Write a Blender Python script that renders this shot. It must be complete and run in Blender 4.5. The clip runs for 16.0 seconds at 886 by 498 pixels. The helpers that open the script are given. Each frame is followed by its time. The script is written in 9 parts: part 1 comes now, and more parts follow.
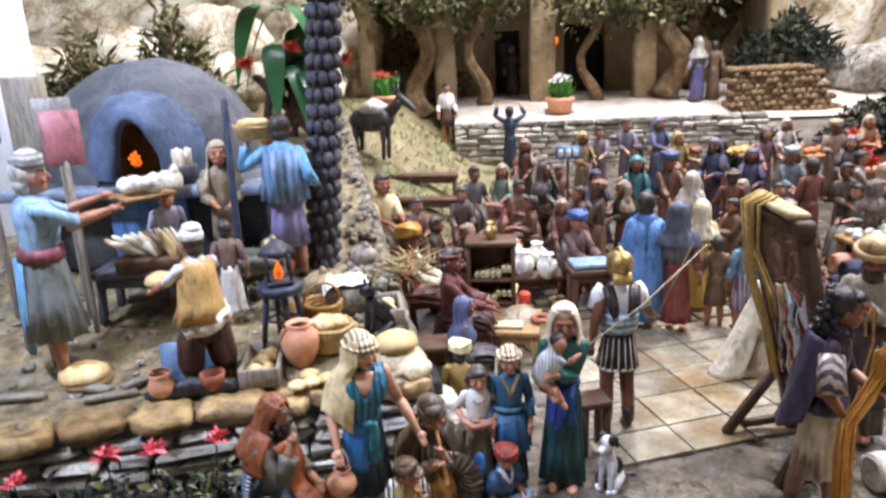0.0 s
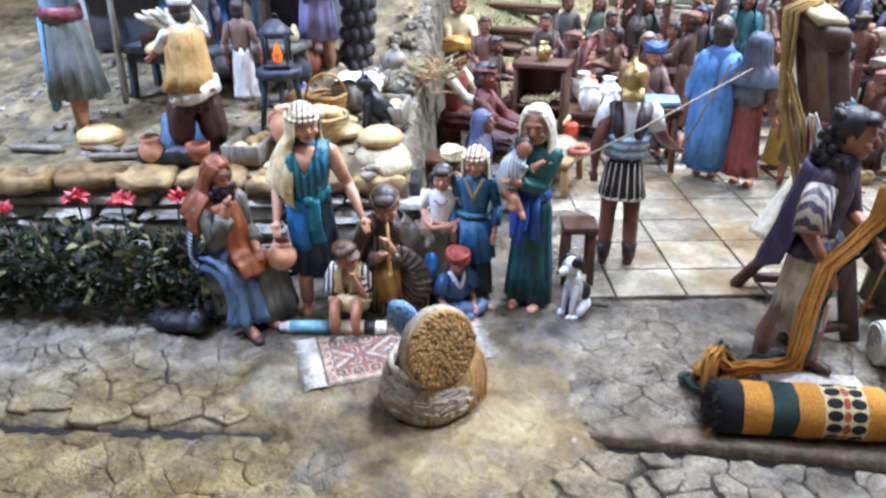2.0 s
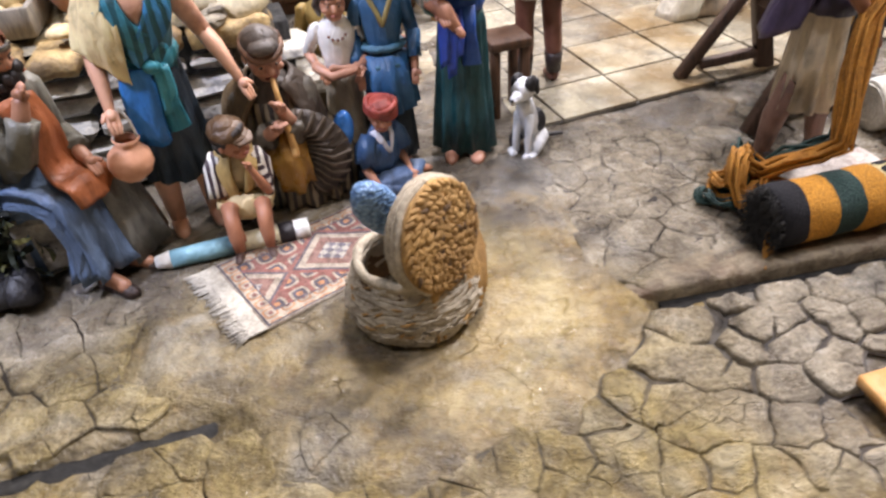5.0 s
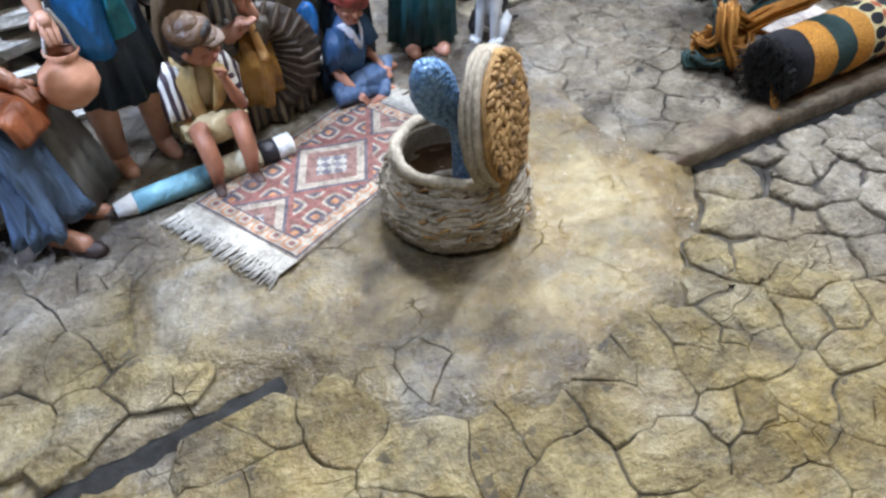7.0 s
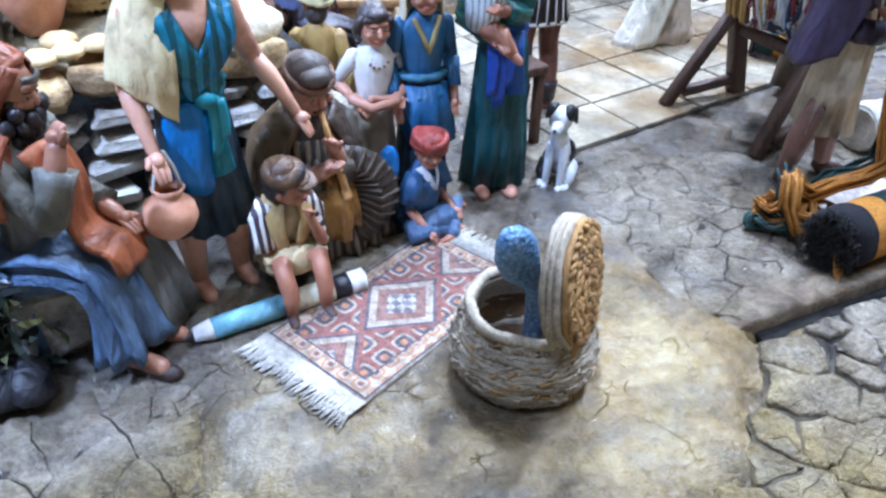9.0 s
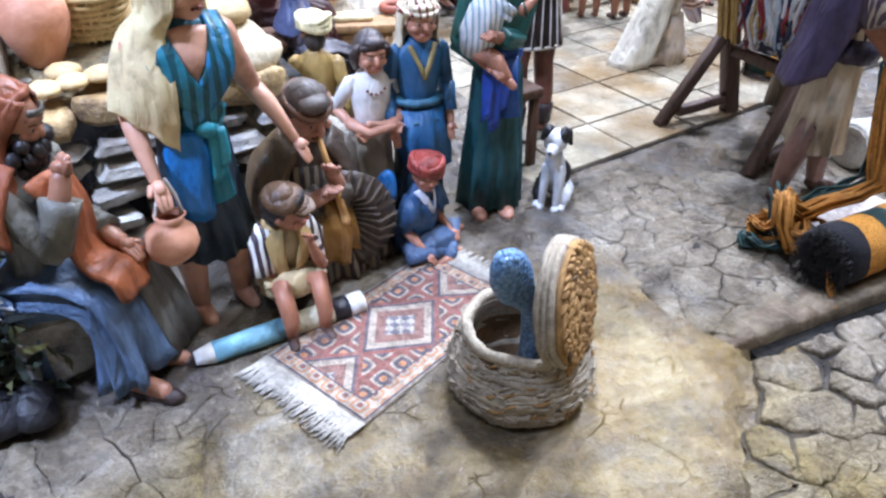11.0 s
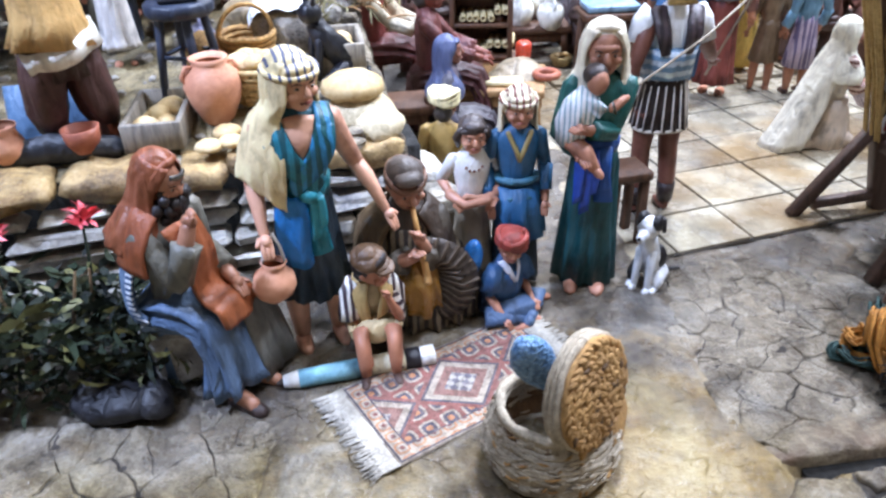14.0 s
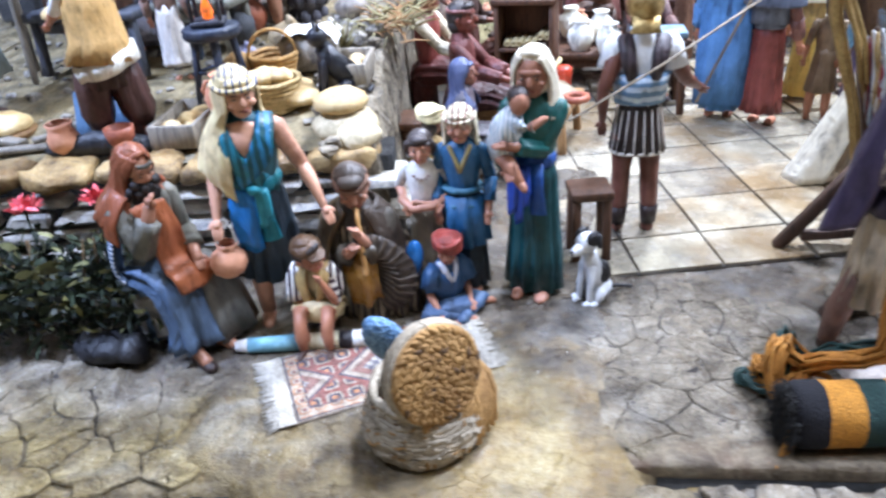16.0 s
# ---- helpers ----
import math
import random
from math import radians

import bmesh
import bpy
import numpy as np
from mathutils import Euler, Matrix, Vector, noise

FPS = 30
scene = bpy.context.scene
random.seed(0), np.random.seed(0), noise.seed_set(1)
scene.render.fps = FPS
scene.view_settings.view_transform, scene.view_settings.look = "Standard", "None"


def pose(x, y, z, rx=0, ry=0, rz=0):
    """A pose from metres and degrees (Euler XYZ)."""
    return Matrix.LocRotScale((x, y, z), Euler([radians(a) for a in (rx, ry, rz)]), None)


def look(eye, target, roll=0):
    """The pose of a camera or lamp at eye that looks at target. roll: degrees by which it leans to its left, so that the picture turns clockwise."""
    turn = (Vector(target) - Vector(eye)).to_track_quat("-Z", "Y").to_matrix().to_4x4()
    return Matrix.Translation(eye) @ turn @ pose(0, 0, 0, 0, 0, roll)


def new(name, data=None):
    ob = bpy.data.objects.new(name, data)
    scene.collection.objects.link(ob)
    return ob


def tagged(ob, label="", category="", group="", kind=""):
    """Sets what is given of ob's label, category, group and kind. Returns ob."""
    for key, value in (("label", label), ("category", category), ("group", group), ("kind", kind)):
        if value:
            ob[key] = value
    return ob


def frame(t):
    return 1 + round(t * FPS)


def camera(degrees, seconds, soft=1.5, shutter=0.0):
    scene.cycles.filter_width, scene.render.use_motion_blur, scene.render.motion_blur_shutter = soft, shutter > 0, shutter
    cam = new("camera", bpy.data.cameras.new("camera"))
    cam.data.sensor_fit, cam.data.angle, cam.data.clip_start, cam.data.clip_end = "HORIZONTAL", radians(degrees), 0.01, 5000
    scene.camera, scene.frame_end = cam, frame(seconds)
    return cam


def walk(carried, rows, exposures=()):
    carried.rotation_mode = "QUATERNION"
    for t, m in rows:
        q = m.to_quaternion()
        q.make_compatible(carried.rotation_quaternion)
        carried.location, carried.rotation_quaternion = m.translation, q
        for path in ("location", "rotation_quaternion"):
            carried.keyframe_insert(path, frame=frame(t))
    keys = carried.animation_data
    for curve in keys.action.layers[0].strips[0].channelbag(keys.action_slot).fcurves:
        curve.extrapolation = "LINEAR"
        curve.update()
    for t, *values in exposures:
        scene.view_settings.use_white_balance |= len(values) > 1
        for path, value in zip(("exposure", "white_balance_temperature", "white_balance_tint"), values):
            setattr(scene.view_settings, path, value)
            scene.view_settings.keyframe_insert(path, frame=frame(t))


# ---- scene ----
cam = camera(62.7, 16.0, soft=2.5, shutter=0.4)
PATH = [
    (0, (0.034, 0.024, 0.524), (-0.039, 1.942, -0.036), -2.5),
    (0.5, (0.134, 0.053, 0.497), (-0.047, 1.919, -0.2), -2.0),
    (1, (0.21, 0.058, 0.464), (0.031, 1.871, -0.36), -1.1),
    (1.5, (0.232, 0.077, 0.452), (-0.14, 1.853, -0.389), 0.5),
    (2, (0.247, 0.068, 0.425), (-0.255, 1.792, -0.454), -0.5),
    (2.5, (0.254, 0.082, 0.401), (-0.122, 1.795, -0.561), -2.7),
    (3, (0.287, 0.111, 0.372), (-0.136, 1.758, -0.68), -5.8),
    (3.2, (0.33, 0.119, 0.361), (-0.092, 1.733, -0.741), -4.8),
    (5.5, (0.011, 0.261, 0.309), (0.331, 1.766, -0.97), -3.0),
    (6, (-0.031, 0.288, 0.277), (0.487, 1.665, -1.078), -0.9),
    (6.5, (-0.045, 0.283, 0.273), (0.44, 1.65, -1.105), -2.5),
    (7, (-0.047, 0.281, 0.283), (0.48, 1.639, -1.088), -1.0),
    (7.5, (-0.051, 0.285, 0.304), (0.454, 1.701, -1.015), 0.4),
    (8, (-0.06, 0.291, 0.31), (0.476, 1.791, -0.9), 2.5),
    (8.5, (-0.065, 0.297, 0.309), (0.443, 1.813, -0.892), 2.0),
    (9, (-0.068, 0.301, 0.314), (0.447, 1.84, -0.855), 1.9),
    (11.3, (-0.066, 0.295, 0.323), (0.446, 1.865, -0.806), 0.9),
    (11.5, (-0.067, 0.296, 0.325), (0.436, 1.865, -0.81), 0.6),
    (12, (-0.066, 0.297, 0.327), (0.433, 1.864, -0.812), 0.4),
    (12.5, (-0.066, 0.296, 0.334), (0.427, 1.878, -0.786), 0.3),
    (13, (-0.06, 0.289, 0.337), (0.413, 1.871, -0.792), -0.3),
    (13.5, (-0.046, 0.275, 0.359), (0.203, 1.933, -0.733), 0.2),
    (14, (0.015, 0.253, 0.374), (0.008, 1.948, -0.688), -1.6),
    (14.5, (0.078, 0.226, 0.386), (-0.131, 1.927, -0.644), -2.5),
    (15, (0.107, 0.222, 0.391), (-0.258, 1.918, -0.604), -3.5),
    (15.5, (0.133, 0.212, 0.388), (-0.323, 1.888, -0.603), -4.6),
    (16, (0.209, 0.208, 0.384), (-0.248, 1.884, -0.607), -4.7),
]
# the film camera's drifting white balance: seconds, stops, kelvin, tint
TINT = [(0.0, -0.27, 6700, 21), (1.0, -0.20, 6350, 16), (1.5, 0.10, 5750, 15), (2.0, 0.02, 5750, 16), (2.5, -0.08, 6080, 17), (3.2, -0.10, 6120, 17), (5.5, -0.03, 7300, 24),
        (6.0, -0.05, 6600, 18), (6.5, 0.00, 5960, 11), (7.0, -0.05, 6000, 13), (7.5, -0.19, 6020, 15), (8.0, -0.19, 5850, 17), (8.5, -0.09, 5480, 14), (9.0, 0.14, 5180, 15), (11.5, 0.08, 5760, 19), (12.5, 0.16, 5460, 18), (13.0, 0.15, 5630, 18), (14.5, 0.06, 5820, 18), (16.0, 0.17, 5680, 17)]
walk(cam, [(t, look(eye, target, roll)) for t, eye, target, roll in PATH], TINT)

# ---------------------------------------------------------------- light
world = bpy.data.worlds.new("hall")
scene.world = world
world.use_nodes = True
world.node_tree.nodes["Background"].inputs[0].default_value = (0.50, 0.66, 1.0, 1)
world.node_tree.nodes["Background"].inputs[1].default_value = 0.52


def area_lamp(name, eye, target, size, watts, colour):
    lamp = bpy.data.lights.new(name, "AREA")
    lamp.shape, lamp.size, lamp.energy, lamp.color = "DISK", size, watts, colour
    ob = new(name, lamp)
    ob.matrix_world = look(eye, target)
    return ob


def spot_lamp(name, eye, target, degrees, radius, watts, colour):
    lamp = bpy.data.lights.new(name, "SPOT")
    lamp.spot_size, lamp.spot_blend, lamp.shadow_soft_size = radians(degrees), 0.6, radius
    lamp.energy, lamp.color = watts, colour
    ob = new(name, lamp)
    ob.matrix_world = look(eye, target)
    return ob


# ceiling spots of the exhibition hall: white over the stage, warm over the front right, blue at the bakery
area_lamp("ceiling_lamp", (-0.45, 0.15, 2.25), (0.05, 0.95, 0.05), 0.35, 18, (0.72, 0.84, 1.0))
area_lamp("ceiling_lamp", (1.05, 0.95, 2.25), (0.6, 1.15, 0.05), 0.30, 44, (0.78, 0.87, 1.0))
area_lamp("ceiling_lamp", (0.5, 2.15, 2.3), (0.5, 2.1, 0.2), 0.5, 122, (0.86, 0.93, 1.0))
area_lamp("ceiling_lamp", (1.75, 1.85, 2.05), (0.25, 0.7, 0.0), 0.14, 70, (0.82, 0.91, 1.0))
spot_lamp("stage_spot", (-0.9, 0.35, 1.5), (-0.45, 1.02, 0.22), 48, 0.05, 190, (0.58, 0.72, 1.0))
spot_lamp("stage_spot", (0.75, 0.1, 1.9), (0.22, 0.50, 0.0), 40, 0.06, 17, (1.0, 0.88, 0.68))

# ---------------------------------------------------------------- materials
def lin(h):
    h = h.lstrip("#")
    c = [int(h[i:i + 2], 16) / 255 for i in (0, 2, 4)]
    return tuple(v / 12.92 if v <= 0.04045 else ((v + 0.055) / 1.055) ** 2.4 for v in c)


def mul(c, k):
    return tuple(min(1.0, v * k) for v in c)


class Nodes:
    """A small writer of node materials."""

    def __init__(self, name):
        self.mat = bpy.data.materials.new(name)
        self.mat.use_nodes = True
        self.t = self.mat.node_tree
        self.bsdf = self.t.nodes["Principled BSDF"]

    def node(self, kind, **values):
        n = self.t.nodes.new(kind)
        for k, v in values.items():
            n.inputs[k].default_value = v
        return n

    def link(self, a, b):
        self.t.links.new(a, b)

    def coords(self, which="Object"):
        if which == "World":
            return self.node("ShaderNodeNewGeometry").outputs["Position"]
        return self.node("ShaderNodeTexCoord").outputs[which]

    def noise(self, vec, scale, detail=4.0, rough=0.6, distort=0.0):
        n = self.node("ShaderNodeTexNoise", Scale=scale, Detail=detail, Roughness=rough, Distortion=distort)
        self.link(vec, n.inputs["Vector"])
        return n.outputs["Fac"]

    def ramp(self, fac, stops):
        n = self.node("ShaderNodeValToRGB")
        e = n.color_ramp.elements
        while len(e) < len(stops):
            e.new(0.5)
        for el, (p, c) in zip(e, stops):
            el.position, el.color = p, (*c, 1) if len(c) == 3 else c
        self.link(fac, n.inputs[0])
        return n.outputs[0]

    def mix(self, fac, a, b, mode="MIX"):
        n = self.node("ShaderNodeMix")
        n.data_type, n.blend_type = "RGBA", mode
        for sock, val in ((n.inputs[0], fac), (n.inputs[6], a), (n.inputs[7], b)):
            if isinstance(val, bpy.types.NodeSocket):
                self.link(val, sock)
            elif isinstance(val, (int, float)):
                sock.default_value = val
            else:
                sock.default_value = (*val, 1)
        return n.outputs[2]

    def math(self, op, a, b=0.0):
        n = self.node("ShaderNodeMath")
        n.operation = op
        for sock, val in ((n.inputs[0], a), (n.inputs[1], b)):
            if isinstance(val, bpy.types.NodeSocket):
                self.link(val, sock)
            else:
                sock.default_value = val
        return n.outputs[0]

    def done(self, colour, rough=0.5, bump=None, depth=0.001, strength=0.5, metal=0.0, spec=0.5):
        if isinstance(colour, bpy.types.NodeSocket):
            self.link(colour, self.bsdf.inputs["Base Color"])
        else:
            self.bsdf.inputs["Base Color"].default_value = (*colour, 1)
        if isinstance(rough, bpy.types.NodeSocket):
            self.link(rough, self.bsdf.inputs["Roughness"])
        else:
            self.bsdf.inputs["Roughness"].default_value = rough
        self.bsdf.inputs["Metallic"].default_value = metal
        self.bsdf.inputs["Specular IOR Level"].default_value = spec
        if bump is not None:
            b = self.node("ShaderNodeBump", Strength=strength, Distance=depth)
            self.link(bump, b.inputs["Height"])
            self.link(b.outputs[0], self.bsdf.inputs["Normal"])
        return self.mat


PAINTS = {}


def paint(colour, stripes=None, gloss=0.42, axis=0, freq=150.0, duty=0.5):
    """Hand-painted clay: brushed colour, darker wash, faint relief; stripes: a second colour."""
    key = (colour, stripes, gloss, axis, freq, duty)
    if key in PAINTS:
        return PAINTS[key]
    n = Nodes("painted_clay")
    c = lin(colour)
    vec = n.coords()
    mp = n.node("ShaderNodeMapping")
    mp.inputs["Scale"].default_value = (1.0, 1.0, 0.28)
    n.link(vec, mp.inputs[0])
    folds = n.noise(mp.outputs[0], 95.0, 3.0, 0.5, 0.8)
    wash = n.math("ADD", n.math("MULTIPLY", n.noise(vec, 38.0, 5.0, 0.65), 0.55), n.math("MULTIPLY", folds, 0.45))
    col = n.ramp(wash, [(0.33, mul(c, 0.36)), (0.48, mul(c, 0.95)), (0.68, tuple(min(1, v * 1.32 + 0.02) for v in c))])
    if stripes:
        sep = n.node("ShaderNodeSeparateXYZ")
        n.link(vec, sep.inputs[0])
        wob = n.math("ADD", n.math("MULTIPLY", sep.outputs[axis], freq), n.math("MULTIPLY", wash, 1.2))
        band = n.math("GREATER_THAN", n.math("FRACT", wob), duty)
        col = n.mix(band, col, n.ramp(wash, [(0.3, mul(lin(stripes), 0.55)), (0.6, lin(stripes))]))
    fine = n.math("ADD", n.math("MULTIPLY", n.noise(vec, 420.0, 3.0), 0.16), folds)
    PAINTS[key] = n.done(col, n.ramp(n.noise(vec, 90.0), [(0.3, (gloss - 0.1,) * 3), (0.7, (gloss + 0.22,) * 3)]), fine, 0.0050, 0.6)
    return PAINTS[key]


SKINS = {}


def skin_paint(colour):
    """Flesh tone of the figurines: smooth and even, a little warmer in the blotches."""
    if colour not in SKINS:
        n = Nodes("painted_skin")
        c, v = lin(colour), n.coords()
        wash = n.noise(v, 46.0, 4.0, 0.6)
        col = n.ramp(wash, [(0.30, mul((c[0], c[1] * 0.88, c[2] * 0.84), 0.62)), (0.48, mul(c, 1.02)), (0.70, tuple(min(1, k * 1.22 + 0.01) for k in c))])
        SKINS[colour] = n.done(col, n.ramp(n.noise(v, 80.0), [(0.3, (0.34,) * 3), (0.7, (0.52,) * 3)]), n.noise(v, 130.0, 3.0), 0.0016, 0.4)
    return SKINS[colour]


def wood_mat(name, dark, light, scale=1.0, rough=0.6):
    n = Nodes(name)
    vec = n.coords()
    mp = n.node("ShaderNodeMapping")
    mp.inputs["Scale"].default_value = (60 * scale, 60 * scale, 9 * scale)
    n.link(vec, mp.inputs[0])
    g = n.noise(mp.outputs[0], 3.0, 6.0, 0.7, 0.6)
    col = n.ramp(g, [(0.25, lin(dark)), (0.55, mul(lin(light), 0.75)), (0.8, lin(light))])
    return n.done(col, rough, g, 0.002, 0.6)


def rock_mat(name, stops, scale=30.0, rough=0.55, depth=0.004, patch=None, wild=True, spec=0.5):
    """Stone: stops of a noise ramp, per-piece brightness, cracks and grain; patch: a second stain colour over wide blotches."""
    n = Nodes(name)
    pos = n.coords("World")
    big = n.noise(pos, scale, 6.0, 0.68, 0.4)
    grain = n.noise(pos, scale * 9, 4.0, 0.7)
    col = n.ramp(n.math("ADD", n.math("MULTIPLY", big, 0.72), n.math("MULTIPLY", grain, 0.28)), stops)
    if patch:
        blot = n.ramp(n.noise(pos, patch[1], 3.0, 0.55), [(patch[2], (0, 0, 0)), (patch[2] + 0.16, (1, 1, 1))])
        col = n.mix(n.math("MULTIPLY", blot, patch[3]), col, n.mix(grain, mul(lin(patch[0]), 0.6), lin(patch[0])))
    if wild:
        rnd = n.node("ShaderNodeObjectInfo").outputs["Random"]
        col = n.mix(1.0, col, n.ramp(rnd, [(0.0, (0.62, 0.6, 0.6)), (1.0, (1.0, 1.0, 1.0))]), "MULTIPLY")
    hgt = n.math("ADD", n.math("MULTIPLY", big, 0.7), n.math("MULTIPLY", grain, 0.35))
    rr = n.ramp(n.noise(pos, scale * 2.3), [(0.3, (rough - 0.14,) * 3), (0.7, (rough + 0.2,) * 3)])
    return n.done(col, rr, hgt, depth, 0.7, spec=spec)


def glow_mat(name, colour, strength):
    n = Nodes(name)
    v = n.coords()
    n.link(n.ramp(n.noise(v, 90.0), [(0.35, mul(colour, 0.25)), (0.65, colour)]), n.bsdf.inputs["Emission Color"])
    n.bsdf.inputs["Emission Strength"].default_value = strength
    return n.done((0.05, 0.02, 0.01), 0.8)


def rope_mat(name, dark, light, scale=1.0):
    n = Nodes(name)
    v = n.coords()
    f = n.noise(v, 260.0 * scale, 4.0, 0.7, 1.0)
    b = n.noise(v, 35.0 * scale, 3.0)
    col = n.ramp(n.math("ADD", n.math("MULTIPLY", f, 0.55), n.math("MULTIPLY", b, 0.45)), [(0.3, lin(dark)), (0.62, lin(light))])
    return n.done(col, 0.75, f, 0.0015, 0.8)


SKIN, SKIN_DARK, SKIN_PALE = "#b57a5c", "#7d4c38", "#d39c7c"
HAIR, BLACK, WHITE, CREAM = "#3b332e", "#1d1b1e", "#eeeae0", "#e4d2a4"

def ground_mat(name, grey, ochre, rough, depth, scale, wild, sand=False, stain=1.0):
    """Painted plaster ground: ochre and olive in front of the audience, grey stone further along, pale sand by the basket."""
    n = Nodes(name)
    pos = n.coords("World")
    big = n.noise(pos, scale, 6.0, 0.66, 0.5)
    grain = n.noise(pos, scale * 9, 4.0, 0.7)
    tone = n.math("ADD", n.math("MULTIPLY", big, 0.68), n.math("MULTIPLY", grain, 0.32))
    steps_ = (0.30, 0.44, 0.56, 0.72)
    a = n.ramp(tone, [(p, lin(c)) for p, c in zip(steps_, grey)])
    b = n.ramp(tone, [(p, lin(c)) for p, c in zip(steps_, ochre)])
    sep = n.node("ShaderNodeSeparateXYZ")
    n.link(pos, sep.inputs[0])
    lie = n.math("ADD", n.math("MULTIPLY", n.math("ABSOLUTE", n.math("ADD", sep.outputs[0], 0.04)), -0.62), n.math("MULTIPLY", n.math("SUBTRACT", sep.outputs[1], 0.53), -0.9))
    blot = n.math("ADD", n.math("MULTIPLY", n.noise(pos, 7.0, 3.0, 0.55), 0.9), lie)
    col = n.mix(n.ramp(blot, [(0.22, (0, 0, 0)), (0.44, (1, 1, 1))]), a, b)
    veins = n.node("ShaderNodeTexVoronoi", Scale=46.0)
    veins.feature = "DISTANCE_TO_EDGE"
    wv = n.node("ShaderNodeVectorMath")
    wv.operation = "MULTIPLY"
    wv.inputs[1].default_value = (0.02, 0.02, 0.02)
    nz = n.node("ShaderNodeTexNoise", Scale=30.0)
    n.link(pos, nz.inputs["Vector"])
    n.link(nz.outputs["Color"], wv.inputs[0])
    ad = n.node("ShaderNodeVectorMath")
    n.link(pos, ad.inputs[0])
    n.link(wv.outputs[0], ad.inputs[1])
    n.link(ad.outputs[0], veins.inputs["Vector"])
    crack = n.math("MULTIPLY", n.ramp(veins.outputs["Distance"], [(0.0, (1, 1, 1)), (0.025, (0, 0, 0))]), n.ramp(n.noise(pos, 16.0), [(0.55, (0, 0, 0)), (0.66, (1, 1, 1))]))
    col = n.mix(n.math("MULTIPLY", crack, 0.7), col, lin("#2a251d"))
    if sand:
        d = n.node("ShaderNodeVectorMath")
        d.operation = "DISTANCE"
        d.inputs[1].default_value = (0.150, 0.578, 0.0)
        n.link(pos, d.inputs[0])
        f = n.math("ADD", d.outputs["Value"], n.math("MULTIPLY", n.math("SUBTRACT", n.noise(pos, 15.0, 6.0, 0.7), 0.5), 0.48))
        col = n.mix(n.ramp(f, [(0.0, (0.75,) * 3), (0.14, (0, 0, 0))]), col, n.ramp(tone, [(0.3, lin("#665230")), (0.5, lin("#987f4c")), (0.7, lin("#c2aa74"))]))
    if sand:
        e = n.node("ShaderNodeVectorMath")
        e.operation = "DISTANCE"
        e.inputs[1].default_value = (0.080, 0.588, 0.0)
        n.link(pos, e.inputs[0])
        wav = n.math("ADD", e.outputs["Value"], n.math("MULTIPLY", n.math("SUBTRACT", n.noise(pos, 18.0, 5.0, 0.65), 0.5), 0.05))
        ring = n.ramp(n.math("ABSOLUTE", n.math("SUBTRACT", wav, 0.092)), [(0.0, (0.48,) * 3), (0.030, (0, 0, 0))])
        side = n.ramp(n.math("ADD", sep.outputs[0], n.math("MULTIPLY", n.noise(pos, 12.0), 0.03)), [(0.085, (0, 0, 0)), (0.135, (1, 1, 1))])
        col = n.mix(n.math("MULTIPLY", ring, side), col, n.ramp(tone, [(0.3, lin("#72664a")), (0.5, lin("#aa9c74")), (0.7, lin("#cfc5a4"))]))
    # bluish-grey patches: partly paint, partly the ground's sheen put into its colour
    cool_sheen = n.ramp(n.noise(pos, 17.0, 4.0, 0.6, 0.6), [(0.52, (0, 0, 0)), (0.66, (1, 1, 1))])
    col = n.mix(n.math("MULTIPLY", cool_sheen, 0.30 * stain), col, n.ramp(tone, [(0.3, lin("#43444a")), (0.5, lin("#75787a")), (0.7, lin("#a3a5a4"))]))
    rust = n.ramp(n.noise(pos, 29.0, 4.0, 0.65, 0.8), [(0.57, (0, 0, 0)), (0.70, (1, 1, 1))])
    col = n.mix(n.math("MULTIPLY", rust, 0.45 * stain), col, n.ramp(tone, [(0.3, lin("#3a2b18")), (0.5, lin("#6e5632")), (0.7, lin("#9c8050"))]))
    yellow = n.math("MULTIPLY", n.ramp(n.noise(pos, 12.0, 4.0, 0.6, 0.5), [(0.50, (0, 0, 0)), (0.63, (1, 1, 1))]), n.ramp(sep.outputs[1], [(0.40, (1, 1, 1)), (0.50, (0, 0, 0))]))
    col = n.mix(n.math("MULTIPLY", yellow, 0.6 * stain), col, n.ramp(tone, [(0.3, lin("#54431c")), (0.5, lin("#8c7232")), (0.7, lin("#bc9d4e"))]))
    if wild:
        col = n.mix(1.0, col, n.ramp(n.node("ShaderNodeObjectInfo").outputs["Random"], [(0.0, (0.80, 0.78, 0.75)), (0.5, (0.94, 0.93, 0.91)), (1.0, (1.07, 1.06, 1.04))]), "MULTIPLY")
    slate = n.node("ShaderNodeMapping")
    slate.inputs["Scale"].default_value = (1.0, 3.2, 1.0)
    slate.inputs["Rotation"].default_value = (0.0, 0.0, 0.25)
    n.link(pos, slate.inputs[0])
    layers = n.noise(slate.outputs[0], scale * 2.2, 5.0, 0.7, 0.6)
    hgt = n.math("SUBTRACT", n.math("ADD", n.math("ADD", n.math("MULTIPLY", big, 0.6), n.math("MULTIPLY", layers, 0.22)), n.math("MULTIPLY", grain, 0.30)), n.math("MULTIPLY", crack, 0.4))
    rr = n.ramp(n.noise(pos, scale * 2.1), [(0.32, (max(0.08, rough - 0.16),) * 3), (0.68, (rough + 0.22,) * 3)])
    return n.done(col, rr, hgt, depth, 0.75)


